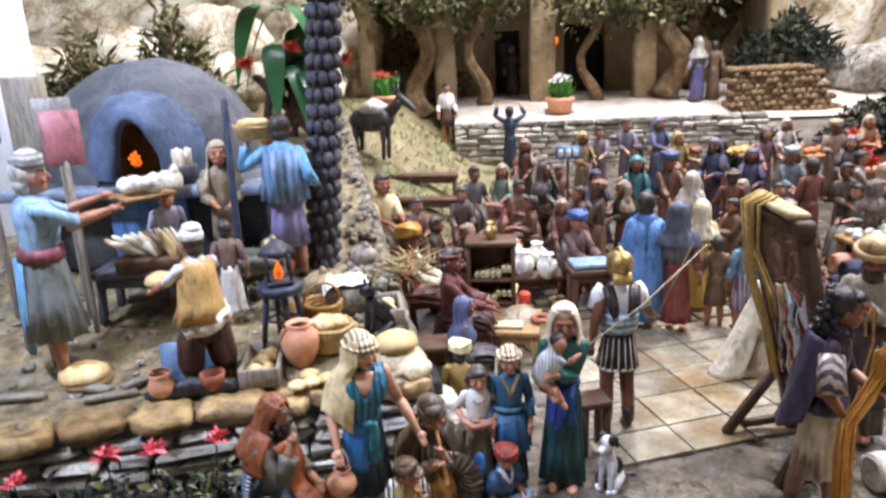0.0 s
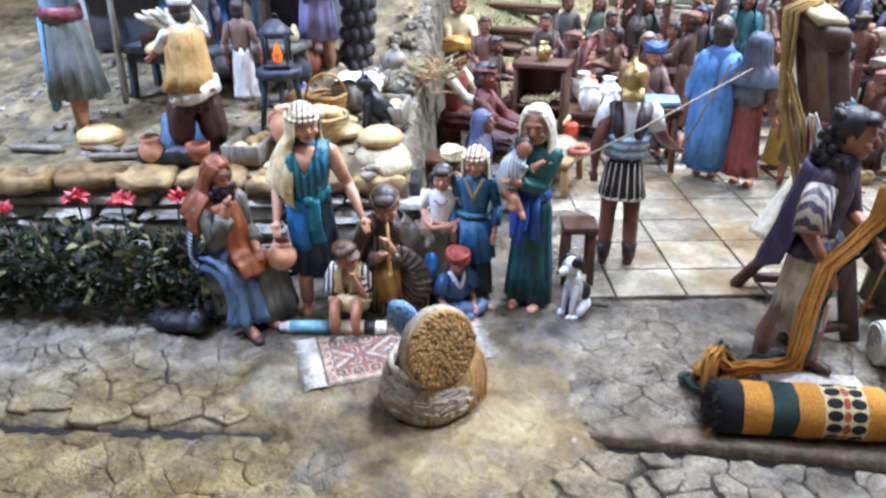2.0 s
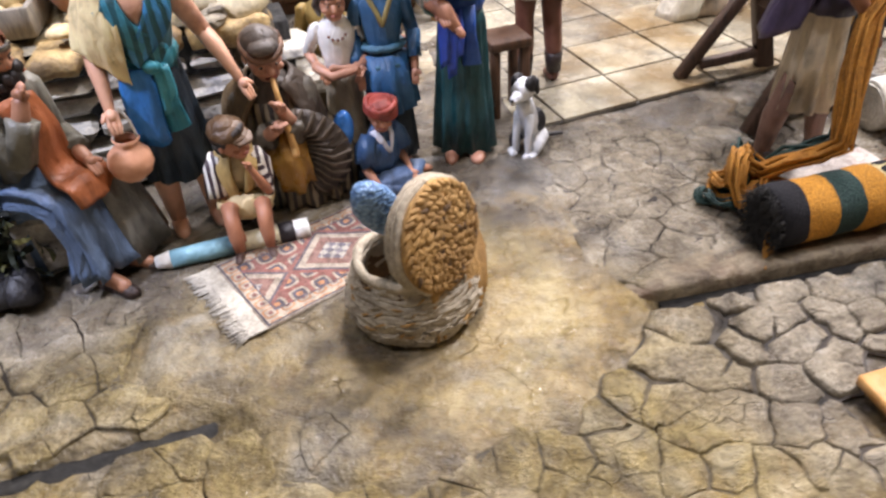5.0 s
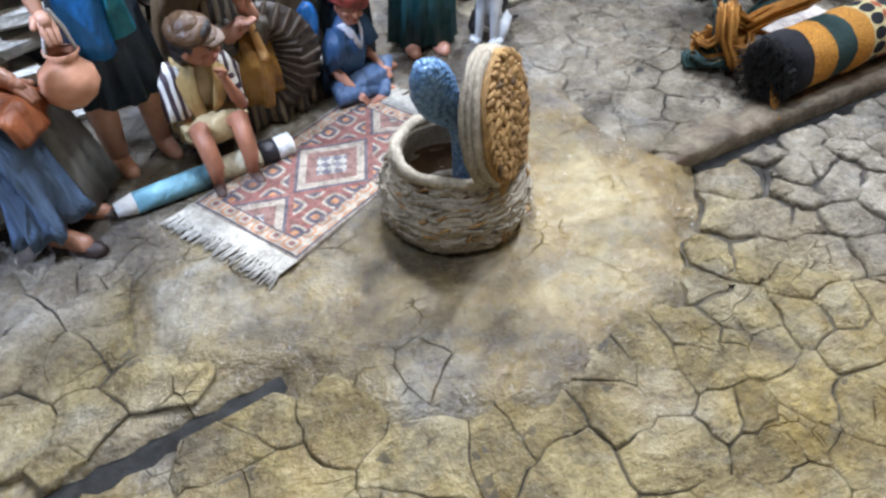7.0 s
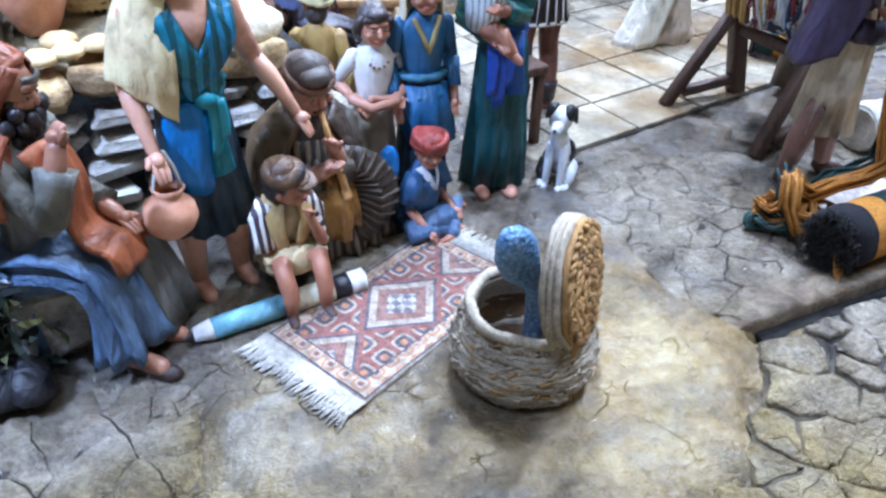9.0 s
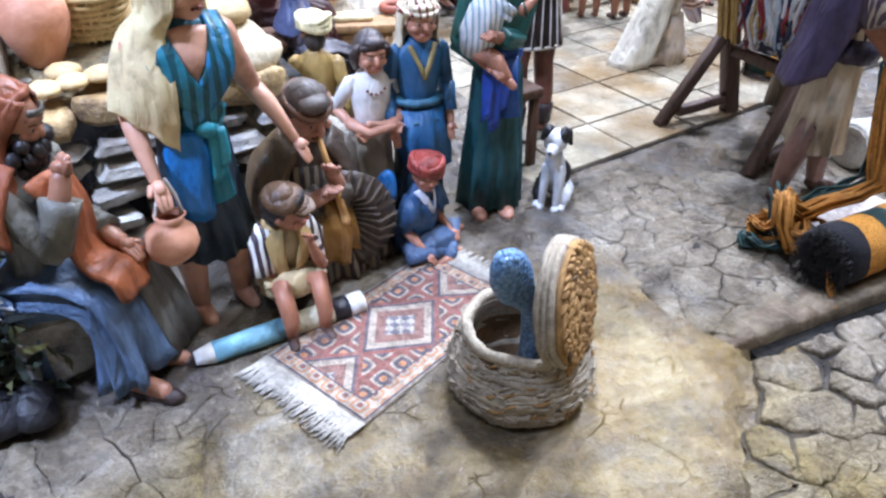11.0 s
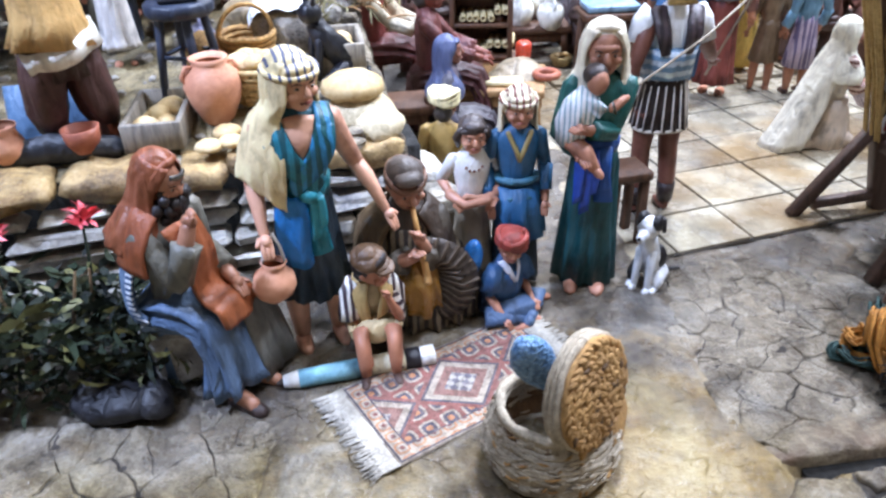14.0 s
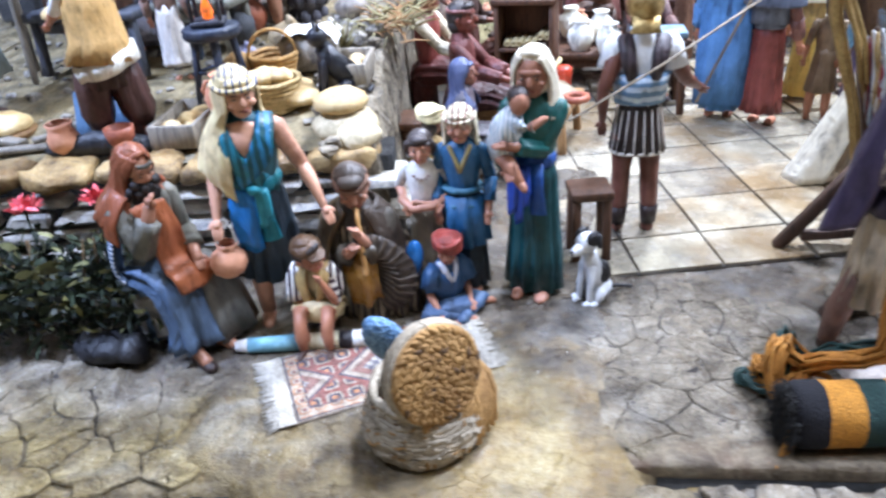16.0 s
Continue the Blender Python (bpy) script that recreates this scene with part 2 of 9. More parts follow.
M_STONE = ground_mat("flagstone", ("#3c362e", "#756c5f", "#9c9281", "#c9c0b1"), ("#3c3423", "#716345", "#97875f", "#bdad87"), 0.19, 0.016, 30.0, True)
M_JOINT = ground_mat("ground_plaster", ("#27221d", "#473f35", "#695f50", "#8f8575"), ("#31291c", "#594d36", "#7d6e4e", "#a2926e"), 0.28, 0.010, 22.0, False, True)
M_TERRACE = ground_mat("terrace_earth", ("#2d261b", "#64583c", "#958460", "#c8b98f"), ("#3f3524", "#7f7048", "#ad9a66", "#d8caa0"), 0.5, 0.012, 30.0, False)
M_GAP = ground_mat("joint_earth", ("#171412", "#2c2723", "#423a33", "#5c5248"), ("#221c14", "#403726", "#5a4e37", "#78694c"), 0.8, 0.004, 30.0, False, False, 0.12)
M_SLOT = rock_mat("dark_slot", [(0.3, lin("#0a0908")), (0.5, lin("#171512")), (0.72, lin("#2e2b24"))], 40.0, 0.85, 0.004, wild=False)
M_TILE = rock_mat("pavement_tile", [(0.28, lin("#575146")), (0.43, lin("#8a8272")), (0.56, lin("#b0a68e")), (0.74, lin("#d6ccb6"))], 16.0, 0.22, 0.004, ("#94764a", 7.0, 0.45, 0.75))
M_GROUT = rock_mat("grout", [(0.3, lin("#2b2825")), (0.7, lin("#57514a"))], 40.0, 0.8, 0.002, wild=False)
M_WALL = rock_mat("slate_stone", [(0.26, lin("#35343a")), (0.39, lin("#86837f")), (0.50, lin("#c0b9a9")), (0.66, lin("#eee7d5"))], 26.0, 0.32, 0.008, ("#8a6f4a", 12.0, 0.55, 0.5))
M_CAP = rock_mat("coping_stone", [(0.32, lin("#33291d")), (0.43, lin("#7d6440")), (0.56, lin("#b59763")), (0.76, lin("#dfcca0"))], 38.0, 0.42, 0.008, ("#b98c4a", 16.0, 0.52, 0.55))
M_EDGE = rock_mat("rubble_edge", [(0.34, lin("#1f1b17")), (0.44, lin("#5c5245")), (0.56, lin("#948872")), (0.74, lin("#cbbfa8"))], 60.0, 0.6, 0.01, wild=False)
M_LIP = rock_mat("brown_plaster_edge", [(0.30, lin("#2a231b")), (0.44, lin("#5e5140")), (0.56, lin("#857862")), (0.74, lin("#b0a48a"))], 30.0, 0.5, 0.008, ("#6b4a30", 22.0, 0.5, 0.5), wild=False)
M_ROCK = rock_mat("pale_rock", [(0.34, lin("#1f1c1a")), (0.43, lin("#6b645b")), (0.55, lin("#a59d90")), (0.72, lin("#dcd6c9"))], 55.0, 0.6, 0.01, wild=False)
M_HILL = rock_mat("hill_earth", [(0.25, lin("#4a4030")), (0.45, lin("#7d7050")), (0.6, lin("#9c9068")), (0.8, lin("#b9b18a"))], 18.0, 0.8, 0.01, ("#5b6a3a", 11.0, 0.5, 0.6), wild=False)
M_SUNROCK = rock_mat("backdrop_rock", [(0.32, lin("#463a2b")), (0.42, lin("#93805f")), (0.52, lin("#d9cdb4")), (0.66, lin("#f7f4ea"))], 8.0, 0.8, 0.03, wild=False)
M_TERRTOP = rock_mat("far_paving", [(0.28, lin("#7a6a5e")), (0.45, lin("#b3a394")), (0.7, lin("#dcd0c4"))], 14.0, 0.6, 0.006, wild=False)
M_PLASTER = rock_mat("aged_plaster", [(0.25, lin("#5c4a36")), (0.45, lin("#957f60")), (0.7, lin("#c2ae88"))], 9.0, 0.8, 0.006, wild=False)
M_WHITEWALL = rock_mat("white_plaster", [(0.25, lin("#c9c9c8")), (0.6, lin("#ecebe8")), (0.8, lin("#f6f5f2"))], 9.0, 0.7, 0.004, wild=False)
M_OVEN = rock_mat("oven_clay", [(0.25, lin("#26282b")), (0.45, lin("#44464a")), (0.6, lin("#5c5d60")), (0.8, lin("#7a7a7a"))], 14.0, 0.75, 0.006, wild=False)
M_BARK = rock_mat("palm_bark", [(0.3, lin("#1d1c20")), (0.5, lin("#4c4a50")), (0.75, lin("#77737a"))], 45.0, 0.6, 0.004)
M_TRUNK = rock_mat("tree_bark", [(0.3, lin("#3a2c1d")), (0.5, lin("#7a6142")), (0.75, lin("#b1946a"))], 40.0, 0.8, 0.008, wild=False)
M_WOOD = wood_mat("dark_wood", "#25170f", "#6b472e")
M_LOOM = wood_mat("grey_brown_wood", "#20160f", "#62483a")
M_WOODL = wood_mat("light_wood", "#6a4b2c", "#b98d58")
M_GREYWOOD = wood_mat("grey_wood", "#4a453e", "#a19684")
M_CLAY = rock_mat("terracotta", [(0.25, lin("#a8664a")), (0.5, lin("#d09472")), (0.8, lin("#e6b597"))], 22.0, 0.6, 0.002, wild=False)
M_CLAYDARK = rock_mat("dark_terracotta", [(0.25, lin("#5c2a1c")), (0.5, lin("#97543a")), (0.8, lin("#bb7a58"))], 26.0, 0.55, 0.002, wild=False)
M_BREAD = rock_mat("bread_crust", [(0.25, lin("#b98440")), (0.5, lin("#e6c88c")), (0.8, lin("#f6e8c4"))], 55.0, 0.6, 0.003)
M_DOUGH = rock_mat("floured_crust", [(0.25, lin("#cdb58c")), (0.5, lin("#ece2cb")), (0.8, lin("#f7f2e6"))], 50.0, 0.6, 0.003)
M_ROPE = rope_mat("straw_rope", "#6b4826", "#c0965a")
M_ROPEG = rope_mat("grey_straw_rope", "#665a4b", "#c8baa2")
M_FRINGE = rope_mat("worn_fringe", "#7d776c", "#c6beaf")
M_WICKERD = rope_mat("dark_straw", "#33251a", "#76593a")
M_WICKER = rope_mat("wicker", "#5e3f1c", "#c59a58")
M_YARN = rope_mat("ochre_yarn", "#7a4a14", "#d1913a")
M_STRAWYARN = rope_mat("straw_yarn", "#86672f", "#d8b873")
M_GREENYARN = rope_mat("dark_green_yarn", "#15292a", "#365450")
M_BLACKYARN = rope_mat("black_yarn", "#08080a", "#2a2826")
M_WOOL = rope_mat("white_wool", "#a9a598", "#eceae2")
M_TEALWOOL = rope_mat("teal_wool", "#3d6068", "#a9c2c4", 0.5)
M_PURPLE = rope_mat("purple_wool", "#4a3a78", "#8a77b4")
M_MAROON = rope_mat("pink_maroon_wool", "#553434", "#bba198", 0.5)
M_NAVY = rope_mat("navy_wool", "#14141f", "#3a3c55")
M_SALMON = rope_mat("salmon_wool", "#a8644c", "#e2ad90")
M_LINEN = rope_mat("white_linen", "#bdb9b0", "#f2f0ec", 0.6)
M_FIRE = glow_mat("fire", (1.0, 0.20, 0.02), 2.2)
M_BLACKCLAY = paint("#0c0a0a", gloss=0.7)
M_IRON = paint("#33333a", gloss=0.45)


def brass_mat():
    n = Nodes("brass")
    v = n.coords()
    c = n.ramp(n.noise(v, 120.0), [(0.3, lin("#8a6a34")), (0.7, lin("#e2c98c"))])
    return n.done(c, 0.42, n.noise(v, 300.0), 0.0008, 0.3, metal=0.8)


M_BRASS = brass_mat()


def knit_mat():
    n = Nodes("blue_scales")
    v = n.coords()
    vor = n.node("ShaderNodeTexVoronoi", Scale=400.0)
    n.link(v, vor.inputs["Vector"])
    col = n.ramp(vor.outputs["Distance"], [(0.0, lin("#93b2d0")), (0.5, lin("#6f95be")), (0.85, lin("#456690"))])
    return n.done(col, 0.35, n.math("MULTIPLY", vor.outputs["Distance"], -1.0), 0.0015, 0.8)


M_COBRA = knit_mat()


def leaf_mat(name, dark, light, rough=0.5):
    n = Nodes(name)
    rnd = n.node("ShaderNodeNewGeometry").outputs["Random Per Island"]
    v = n.coords()
    col = n.ramp(n.math("ADD", n.math("MULTIPLY", rnd, 0.75), n.math("MULTIPLY", n.noise(v, 60.0), 0.3)), [(0.2, lin(dark)), (0.9, lin(light))])
    return n.done(col, rough, n.noise(v, 200.0), 0.001, 0.3)


M_LEAF = leaf_mat("dark_leaf", "#060b05", "#263218", 0.8)
M_LEAF2 = leaf_mat("olive_leaf", "#2a2c16", "#7d7a48")
M_BANANA = leaf_mat("glossy_leaf", "#0a2a16", "#3f7d4c", 0.25)
M_DRY = leaf_mat("dry_grass", "#5c5334", "#b9ad7c", 0.8)
M_PETAL = leaf_mat("pink_petal", "#b8343c", "#f07a80", 0.45)
M_REDPETAL = leaf_mat("red_petal", "#9a2418", "#e2583a", 0.45)


def rug_mat():
    """A knotted rug: ivory border bands, red field, pale lozenge medallions with dark lattice, little rosettes."""
    n = Nodes("knotted_rug")
    v = n.coords()
    sep = n.node("ShaderNodeSeparateXYZ")
    n.link(v, sep.inputs[0])
    u, w = n.math("ABSOLUTE", n.math("DIVIDE", sep.outputs[0], 0.0775)), n.math("ABSOLUTE", n.math("DIVIDE", sep.outputs[1], 0.0435))
    edge = n.math("MAXIMUM", n.math("SUBTRACT", 1.0, n.math("MULTIPLY", n.math("SUBTRACT", 1.0, u), 1.75)), w)
    red, ivory, navy, orange, pale = lin("#8f4438"), lin("#bdb09a"), lin("#333a50"), lin("#d08a52"), lin("#b9b6a8")
    # field: lozenges in a row along the rug
    p = n.math("ABSOLUTE", n.math("SUBTRACT", n.math("FRACT", n.math("ADD", n.math("DIVIDE", sep.outputs[0], 0.074), 0.5)), 0.5))
    loz = n.math("ADD", n.math("MULTIPLY", p, 1.8), n.math("MULTIPLY", w, 1.25))
    col = n.mix(n.math("LESS_THAN", loz, 0.86), red, navy)
    col = n.mix(n.math("LESS_THAN", loz, 0.78), col, ivory)
    col = n.mix(n.math("LESS_THAN", loz, 0.60), col, lin("#8a5a4c"))
    chk = n.node("ShaderNodeTexChecker", Scale=190.0)
    chk.inputs["Color1"].default_value, chk.inputs["Color2"].default_value = (*lin("#5c6070"), 1), (*pale, 1)
    n.link(v, chk.inputs["Vector"])
    col = n.mix(n.math("LESS_THAN", loz, 0.36), col, chk.outputs[0])

    # rosettes in the corners of the field and along the border
    def dots(period, radius, tone, inner, base, size):
        fu = n.math("SUBTRACT", n.math("FRACT", n.math("DIVIDE", sep.outputs[0], period)), 0.5)
        fw = n.math("SUBTRACT", n.math("FRACT", n.math("DIVIDE", sep.outputs[1], period)), 0.5)
        r = n.math("MAXIMUM", n.math("ABSOLUTE", fu), n.math("ABSOLUTE", fw))
        r2 = n.math("SQRT", n.math("ADD", n.math("MULTIPLY", fu, fu), n.math("MULTIPLY", fw, fw)))
        rr = n.math("MULTIPLY", n.math("ADD", r, r2), 0.5)
        c = n.mix(n.math("LESS_THAN", rr, radius), base, tone)
        c = n.mix(n.math("LESS_THAN", rr, radius * 0.72), c, inner)
        return n.mix(n.math("LESS_THAN", rr, radius * 0.34), c, size)

    spots = dots(0.0175, 0.40, ivory, navy, col, orange)
    col = n.mix(n.math("GREATER_THAN", loz, 0.98), col, spots)
    col = n.mix(n.math("GREATER_THAN", edge, 0.70), col, navy)
    bord = dots(0.0125, 0.42, orange, ivory, lin("#cdbfa6"), lin("#7d3a34"))
    col = n.mix(n.math("GREATER_THAN", edge, 0.725), col, bord)
    col = n.mix(n.math("GREATER_THAN", edge, 0.93), col, navy)
    col = n.mix(n.math("GREATER_THAN", edge, 0.965), col, ivory)
    f = n.noise(v, 700.0, 2.0)
    wear = n.noise(v, 60.0, 3.0)
    col = n.mix(n.math("MULTIPLY", wear, 0.74), col, lin("#8f7d73"))
    col = n.mix(1.0, col, n.ramp(n.noise(v, 160.0, 4.0, 0.7), [(0.38, (0.55, 0.53, 0.52)), (0.58, (0.95, 0.95, 0.95))]), "MULTIPLY")
    col = n.mix(1.0, col, n.ramp(f, [(0.3, (0.65, 0.65, 0.65)), (0.7, (1.1, 1.1, 1.1))]), "MULTIPLY")
    return n.done(col, 0.85, f, 0.001, 0.5)


M_RUG = rug_mat()


def carpet_mat():
    """The rolled carpet: ochre and dark green bands along its length, an ivory band with dark and red figures."""
    n = Nodes("banded_carpet")
    v = n.coords()
    sep = n.node("ShaderNodeSeparateXYZ")
    n.link(v, sep.inputs[0])
    x = n.math("ADD", sep.outputs[0], n.math("MULTIPLY", n.noise(v, 70.0), 0.004))
    och, grn, ivo, blk = lin("#c8892e"), lin("#26403c"), lin("#d8c793"), lin("#14131a")
    col = n.ramp(n.math("DIVIDE", x, 0.162), [(0.0, blk), (0.13, och), (0.27, grn), (0.40, och), (0.53, ivo), (0.74, och), (0.85, grn), (0.96, blk)])
    n.t.nodes[-1].color_ramp.interpolation = "CONSTANT"
    for nd in n.t.nodes:
        if nd.bl_idname == "ShaderNodeValToRGB":
            nd.color_ramp.interpolation = "CONSTANT"
    phi = n.math("MULTIPLY", n.math("ARCTAN2", sep.outputs[2], sep.outputs[1]), 13 / (2 * math.pi))
    tall = n.math("DIVIDE", n.math("SUBTRACT", n.math("FRACT", phi), 0.5), 0.43)

    def oval(centre, half):
        u = n.math("DIVIDE", n.math("SUBTRACT", x, centre), half)
        return n.math("LESS_THAN", n.math("ADD", n.math("MULTIPLY", u, u), n.math("MULTIPLY", tall, tall)), 1.0)

    fig = n.mix(oval(0.094, 0.0062), ivo, blk)
    fig = n.mix(oval(0.113, 0.0062), fig, blk)
    fig = n.mix(oval(0.1035, 0.0030), fig, lin("#b0522c"))
    band = n.math("MULTIPLY", n.math("GREATER_THAN", x, 0.086), n.math("LESS_THAN", x, 0.120))
    col = n.mix(band, col, fig)
    f = n.noise(v, 600.0, 2.0)
    col = n.mix(1.0, col, n.ramp(f, [(0.3, (0.55, 0.55, 0.55)), (0.7, (1.1, 1.1, 1.1))]), "MULTIPLY")
    return n.done(col, 0.9, f, 0.0015, 0.7)


M_CARPET = carpet_mat()


def weave_mat():
    """Half-woven rug in wavy stripes of blue, white and red."""
    n = Nodes("half_woven_rug")
    v = n.coords()
    mp = n.node("ShaderNodeMapping")
    mp.inputs["Scale"].default_value = (1, 1, 3.0)
    n.link(v, mp.inputs[0])
    wv = n.node("ShaderNodeTexWave", Scale=34.0, Distortion=9.0, Detail=2.0)
    n.link(mp.outputs[0], wv.inputs["Vector"])
    col = n.ramp(wv.outputs["Fac"], [(0.0, lin("#1f2746")), (0.14, lin("#5d8fd0")), (0.24, lin("#f6f7f8")), (0.52, lin("#a03a38")), (0.62, lin("#f0eee8")), (0.86, lin("#2f4a8a")), (0.94, lin("#c79a4c"))])
    for nd in n.t.nodes:
        if nd.bl_idname == "ShaderNodeValToRGB":
            nd.color_ramp.interpolation = "CONSTANT"
    f = n.noise(v, 500.0, 2.0)
    return n.done(n.mix(n.math("MULTIPLY", f, 0.4), col, lin("#9a9aa0")), 0.9, f, 0.002, 0.7)


M_WEAVE = weave_mat()

# ---------------------------------------------------------------- geometry helpers
class MB:
    """Collects faces with material numbers; obj() makes one mesh object of them."""

    def __init__(self):
        self.v, self.f, self.m = [], [], []

    def add(self, verts, faces, mi=0):
        k = len(self.v)
        self.v += [Vector(p) for p in verts]
        self.f += [[i + k for i in f] for f in faces]
        self.m += [mi] * len(faces)
        return k

    def tube(self, nodes, mi=0, n=12, side=(1, 0, 0), fold=0, famp=0.0, phase=0.0, cap=True):
        """A skin over elliptical rings: nodes of (centre, radius along side, radius across)."""
        if fold:
            n = max(n, 4 * fold + 4)
        pts = [Vector(q[0]) for q in nodes]
        side = Vector(side)
        vs = []
        for i, q in enumerate(nodes):
            t = (pts[min(i + 1, len(pts) - 1)] - pts[max(i - 1, 0)])
            t = t.normalized() if t.length > 1e-9 else Vector((0, 0, 1))
            s = side - t * side.dot(t)
            if s.length < 0.15:
                s = Vector((0, 1, 0)) - t * t.y
                if s.length < 0.15:
                    s = Vector((0, 0, 1)) - t * t.z
            s.normalize()
            u = t.cross(s)
            amp = q[3] if len(q) > 3 else famp
            for j in range(n):
                a = 2 * math.pi * j / n
                r = 1.0
                if fold:
                    w = math.sin(fold * a + phase + i * 0.22 + 0.9 * math.sin(2 * a + phase))
                    r += amp * (math.copysign(abs(w) ** 0.6, w) + 0.6 * math.sin((2 * fold - 3) * a + phase * 2.3 - i * 0.5))
                vs.append(pts[i] + s * (q[1] * math.cos(a) * r) + u * (q[2] * math.sin(a) * r))
        fs = [(i * n + j, i * n + (j + 1) % n, (i + 1) * n + (j + 1) % n, (i + 1) * n + j) for i in range(len(nodes) - 1) for j in range(n)]
        if cap:
            vs += [pts[0], pts[-1]]
            a, b, z = len(vs) - 2, len(vs) - 1, (len(nodes) - 1) * n
            fs += [(a, (j + 1) % n, j) for j in range(n)] + [(b, z + j, z + (j + 1) % n) for j in range(n)]
        self.add(vs, fs, mi)
        return self

    def limb(self, pts, radii, mi=0, n=8, side=(1, 0, 0)):
        """A round limb with rounded ends."""
        pts = [Vector(p) for p in pts]
        a, b = (pts[0] - pts[1]).normalized(), (pts[-1] - pts[-2]).normalized()
        nodes = [(pts[0] + a * radii[0] * 0.8, radii[0] * 0.45, radii[0] * 0.45)]
        nodes += [(p, r, r) for p, r in zip(pts, radii)]
        nodes += [(pts[-1] + b * radii[-1] * 0.8, radii[-1] * 0.45, radii[-1] * 0.45)]
        return self.tube(nodes, mi, n, side)

    def ball(self, c, r, mi=0, n=12, k=8, m=None):
        c = Vector(c)
        r = Vector(r) if hasattr(r, "__len__") else Vector((r, r, r))
        vs, fs = [], []
        for i in range(1, k):
            for j in range(n):
                p, a = math.pi * i / k, 2 * math.pi * j / n
                d = Vector((r.x * math.sin(p) * math.cos(a), r.y * math.sin(p) * math.sin(a), r.z * math.cos(p)))
                vs.append(c + (m @ d if m else d))
        z = Vector((0, 0, r.z))
        vs += [c + (m @ z if m else z), c - (m @ z if m else z)]
        for i in range(k - 2):
            fs += [(i * n + j, (i + 1) * n + j, (i + 1) * n + (j + 1) % n, i * n + (j + 1) % n) for j in range(n)]
        t, b = len(vs) - 2, len(vs) - 1
        fs += [(t, j, (j + 1) % n) for j in range(n)] + [(b, (k - 2) * n + (j + 1) % n, (k - 2) * n + j) for j in range(n)]
        self.add(vs, fs, mi)
        return self

    def box(self, c, s, mi=0, bevel=0.1, m=None, wobble=0.0):
        """A box with chamfered edges; bevel is a share of the smallest side; wobble jitters its corners."""
        c, h = Vector(c), Vector(s) / 2
        b = min(h) * 2 * bevel
        vs, idx = [], {}
        for sx in (-1, 1):
            for sy in (-1, 1):
                for sz in (-1, 1):
                    j = Vector([random.uniform(-1, 1) * wobble * q for q in h])
                    for ax in range(3):
                        p = Vector((sx * h.x, sy * h.y, sz * h.z))
                        sg = (sx, sy, sz)
                        for o in range(3):
                            if o != ax:
                                p[o] -= sg[o] * b
                        idx[sx, sy, sz, ax] = len(vs)
                        p = p + j
                        vs.append(c + (m @ p if m else p))
        fs = []
        for ax in range(3):
            o1, o2 = [(1, 2), (2, 0), (0, 1)][ax]
            for sg in (-1, 1):
                q = []
                for a, e in ((-1, -1), (1, -1), (1, 1), (-1, 1)):
                    k = [0, 0, 0]
                    k[ax], k[o1], k[o2] = sg, a, e
                    q.append(idx[(*k, ax)])
                fs.append(q if sg > 0 else q[::-1])
            for a in (-1, 1):
                for e in (-1, 1):
                    k0, k1 = [0, 0, 0], [0, 0, 0]
                    k0[ax], k0[o1], k0[o2] = -1, a, e
                    k1[ax], k1[o1], k1[o2] = 1, a, e
                    q = [idx[(*k0, o1)], idx[(*k1, o1)], idx[(*k1, o2)], idx[(*k0, o2)]]
                    fs.append(q if a * e > 0 else q[::-1])
        for sx in (-1, 1):
            for sy in (-1, 1):
                for sz in (-1, 1):
                    q = [idx[sx, sy, sz, a] for a in range(3)]
                    fs.append(q if sx * sy * sz > 0 else q[::-1])
        self.add(vs, fs, mi)
        return self

    def boulder(self, c, size, mi=0, seed=0.0, amp=0.12, n=16, k=9, m=None):
        """A weathered block: rounded box form with an uneven skin."""
        c = Vector(c)
        bend = lambda v: math.copysign(abs(v) ** 0.5, v)
        vs, fs = [], []
        low = min(size)
        for i in range(k + 1):
            p = math.pi * i / k
            for j in range(n):
                a = 2 * math.pi * j / n
                d = Vector((bend(math.sin(p)) * bend(math.cos(a)) * size[0] / 2, bend(math.sin(p)) * bend(math.sin(a)) * size[1] / 2, bend(math.cos(p)) * size[2] / 2))
                d += noise.noise_vector(d * 38 + Vector((seed, 0, 0))) * low * amp * 2 + noise.noise_vector(d * 110 + Vector((0, seed, 0))) * low * amp
                vs.append(c + (m @ d if m else d))
        fs = [(i * n + j, (i + 1) * n + j, (i + 1) * n + (j + 1) % n, i * n + (j + 1) % n) for i in range(k) for j in range(n)]
        self.add(vs, fs, mi)
        return self

    def lathe(self, profile, mi=0, n=20, c=(0, 0, 0)):
        """A turned form from (radius, height) pairs."""
        c = Vector(c)
        vs = [c + Vector((r * math.cos(2 * math.pi * j / n), r * math.sin(2 * math.pi * j / n), z)) for r, z in profile for j in range(n)]
        fs = [(i * n + j, i * n + (j + 1) % n, (i + 1) * n + (j + 1) % n, (i + 1) * n + j) for i in range(len(profile) - 1) for j in range(n)]
        self.add(vs, fs, mi)
        return self

    def beam(self, a, b, w, d, mi=0, bevel=0.12, up=(0, 1, 0)):
        a, b = Vector(a), Vector(b)
        t = (b - a).normalized()
        s = Vector(up) - t * Vector(up).dot(t)
        if s.length < 0.1:
            s = Vector((1, 0, 0)) - t * t.x
        s.normalize()
        m = Matrix((s, t.cross(s), t)).transposed()
        return self.box((a + b) / 2, (w, d, (b - a).length), mi, bevel, m)

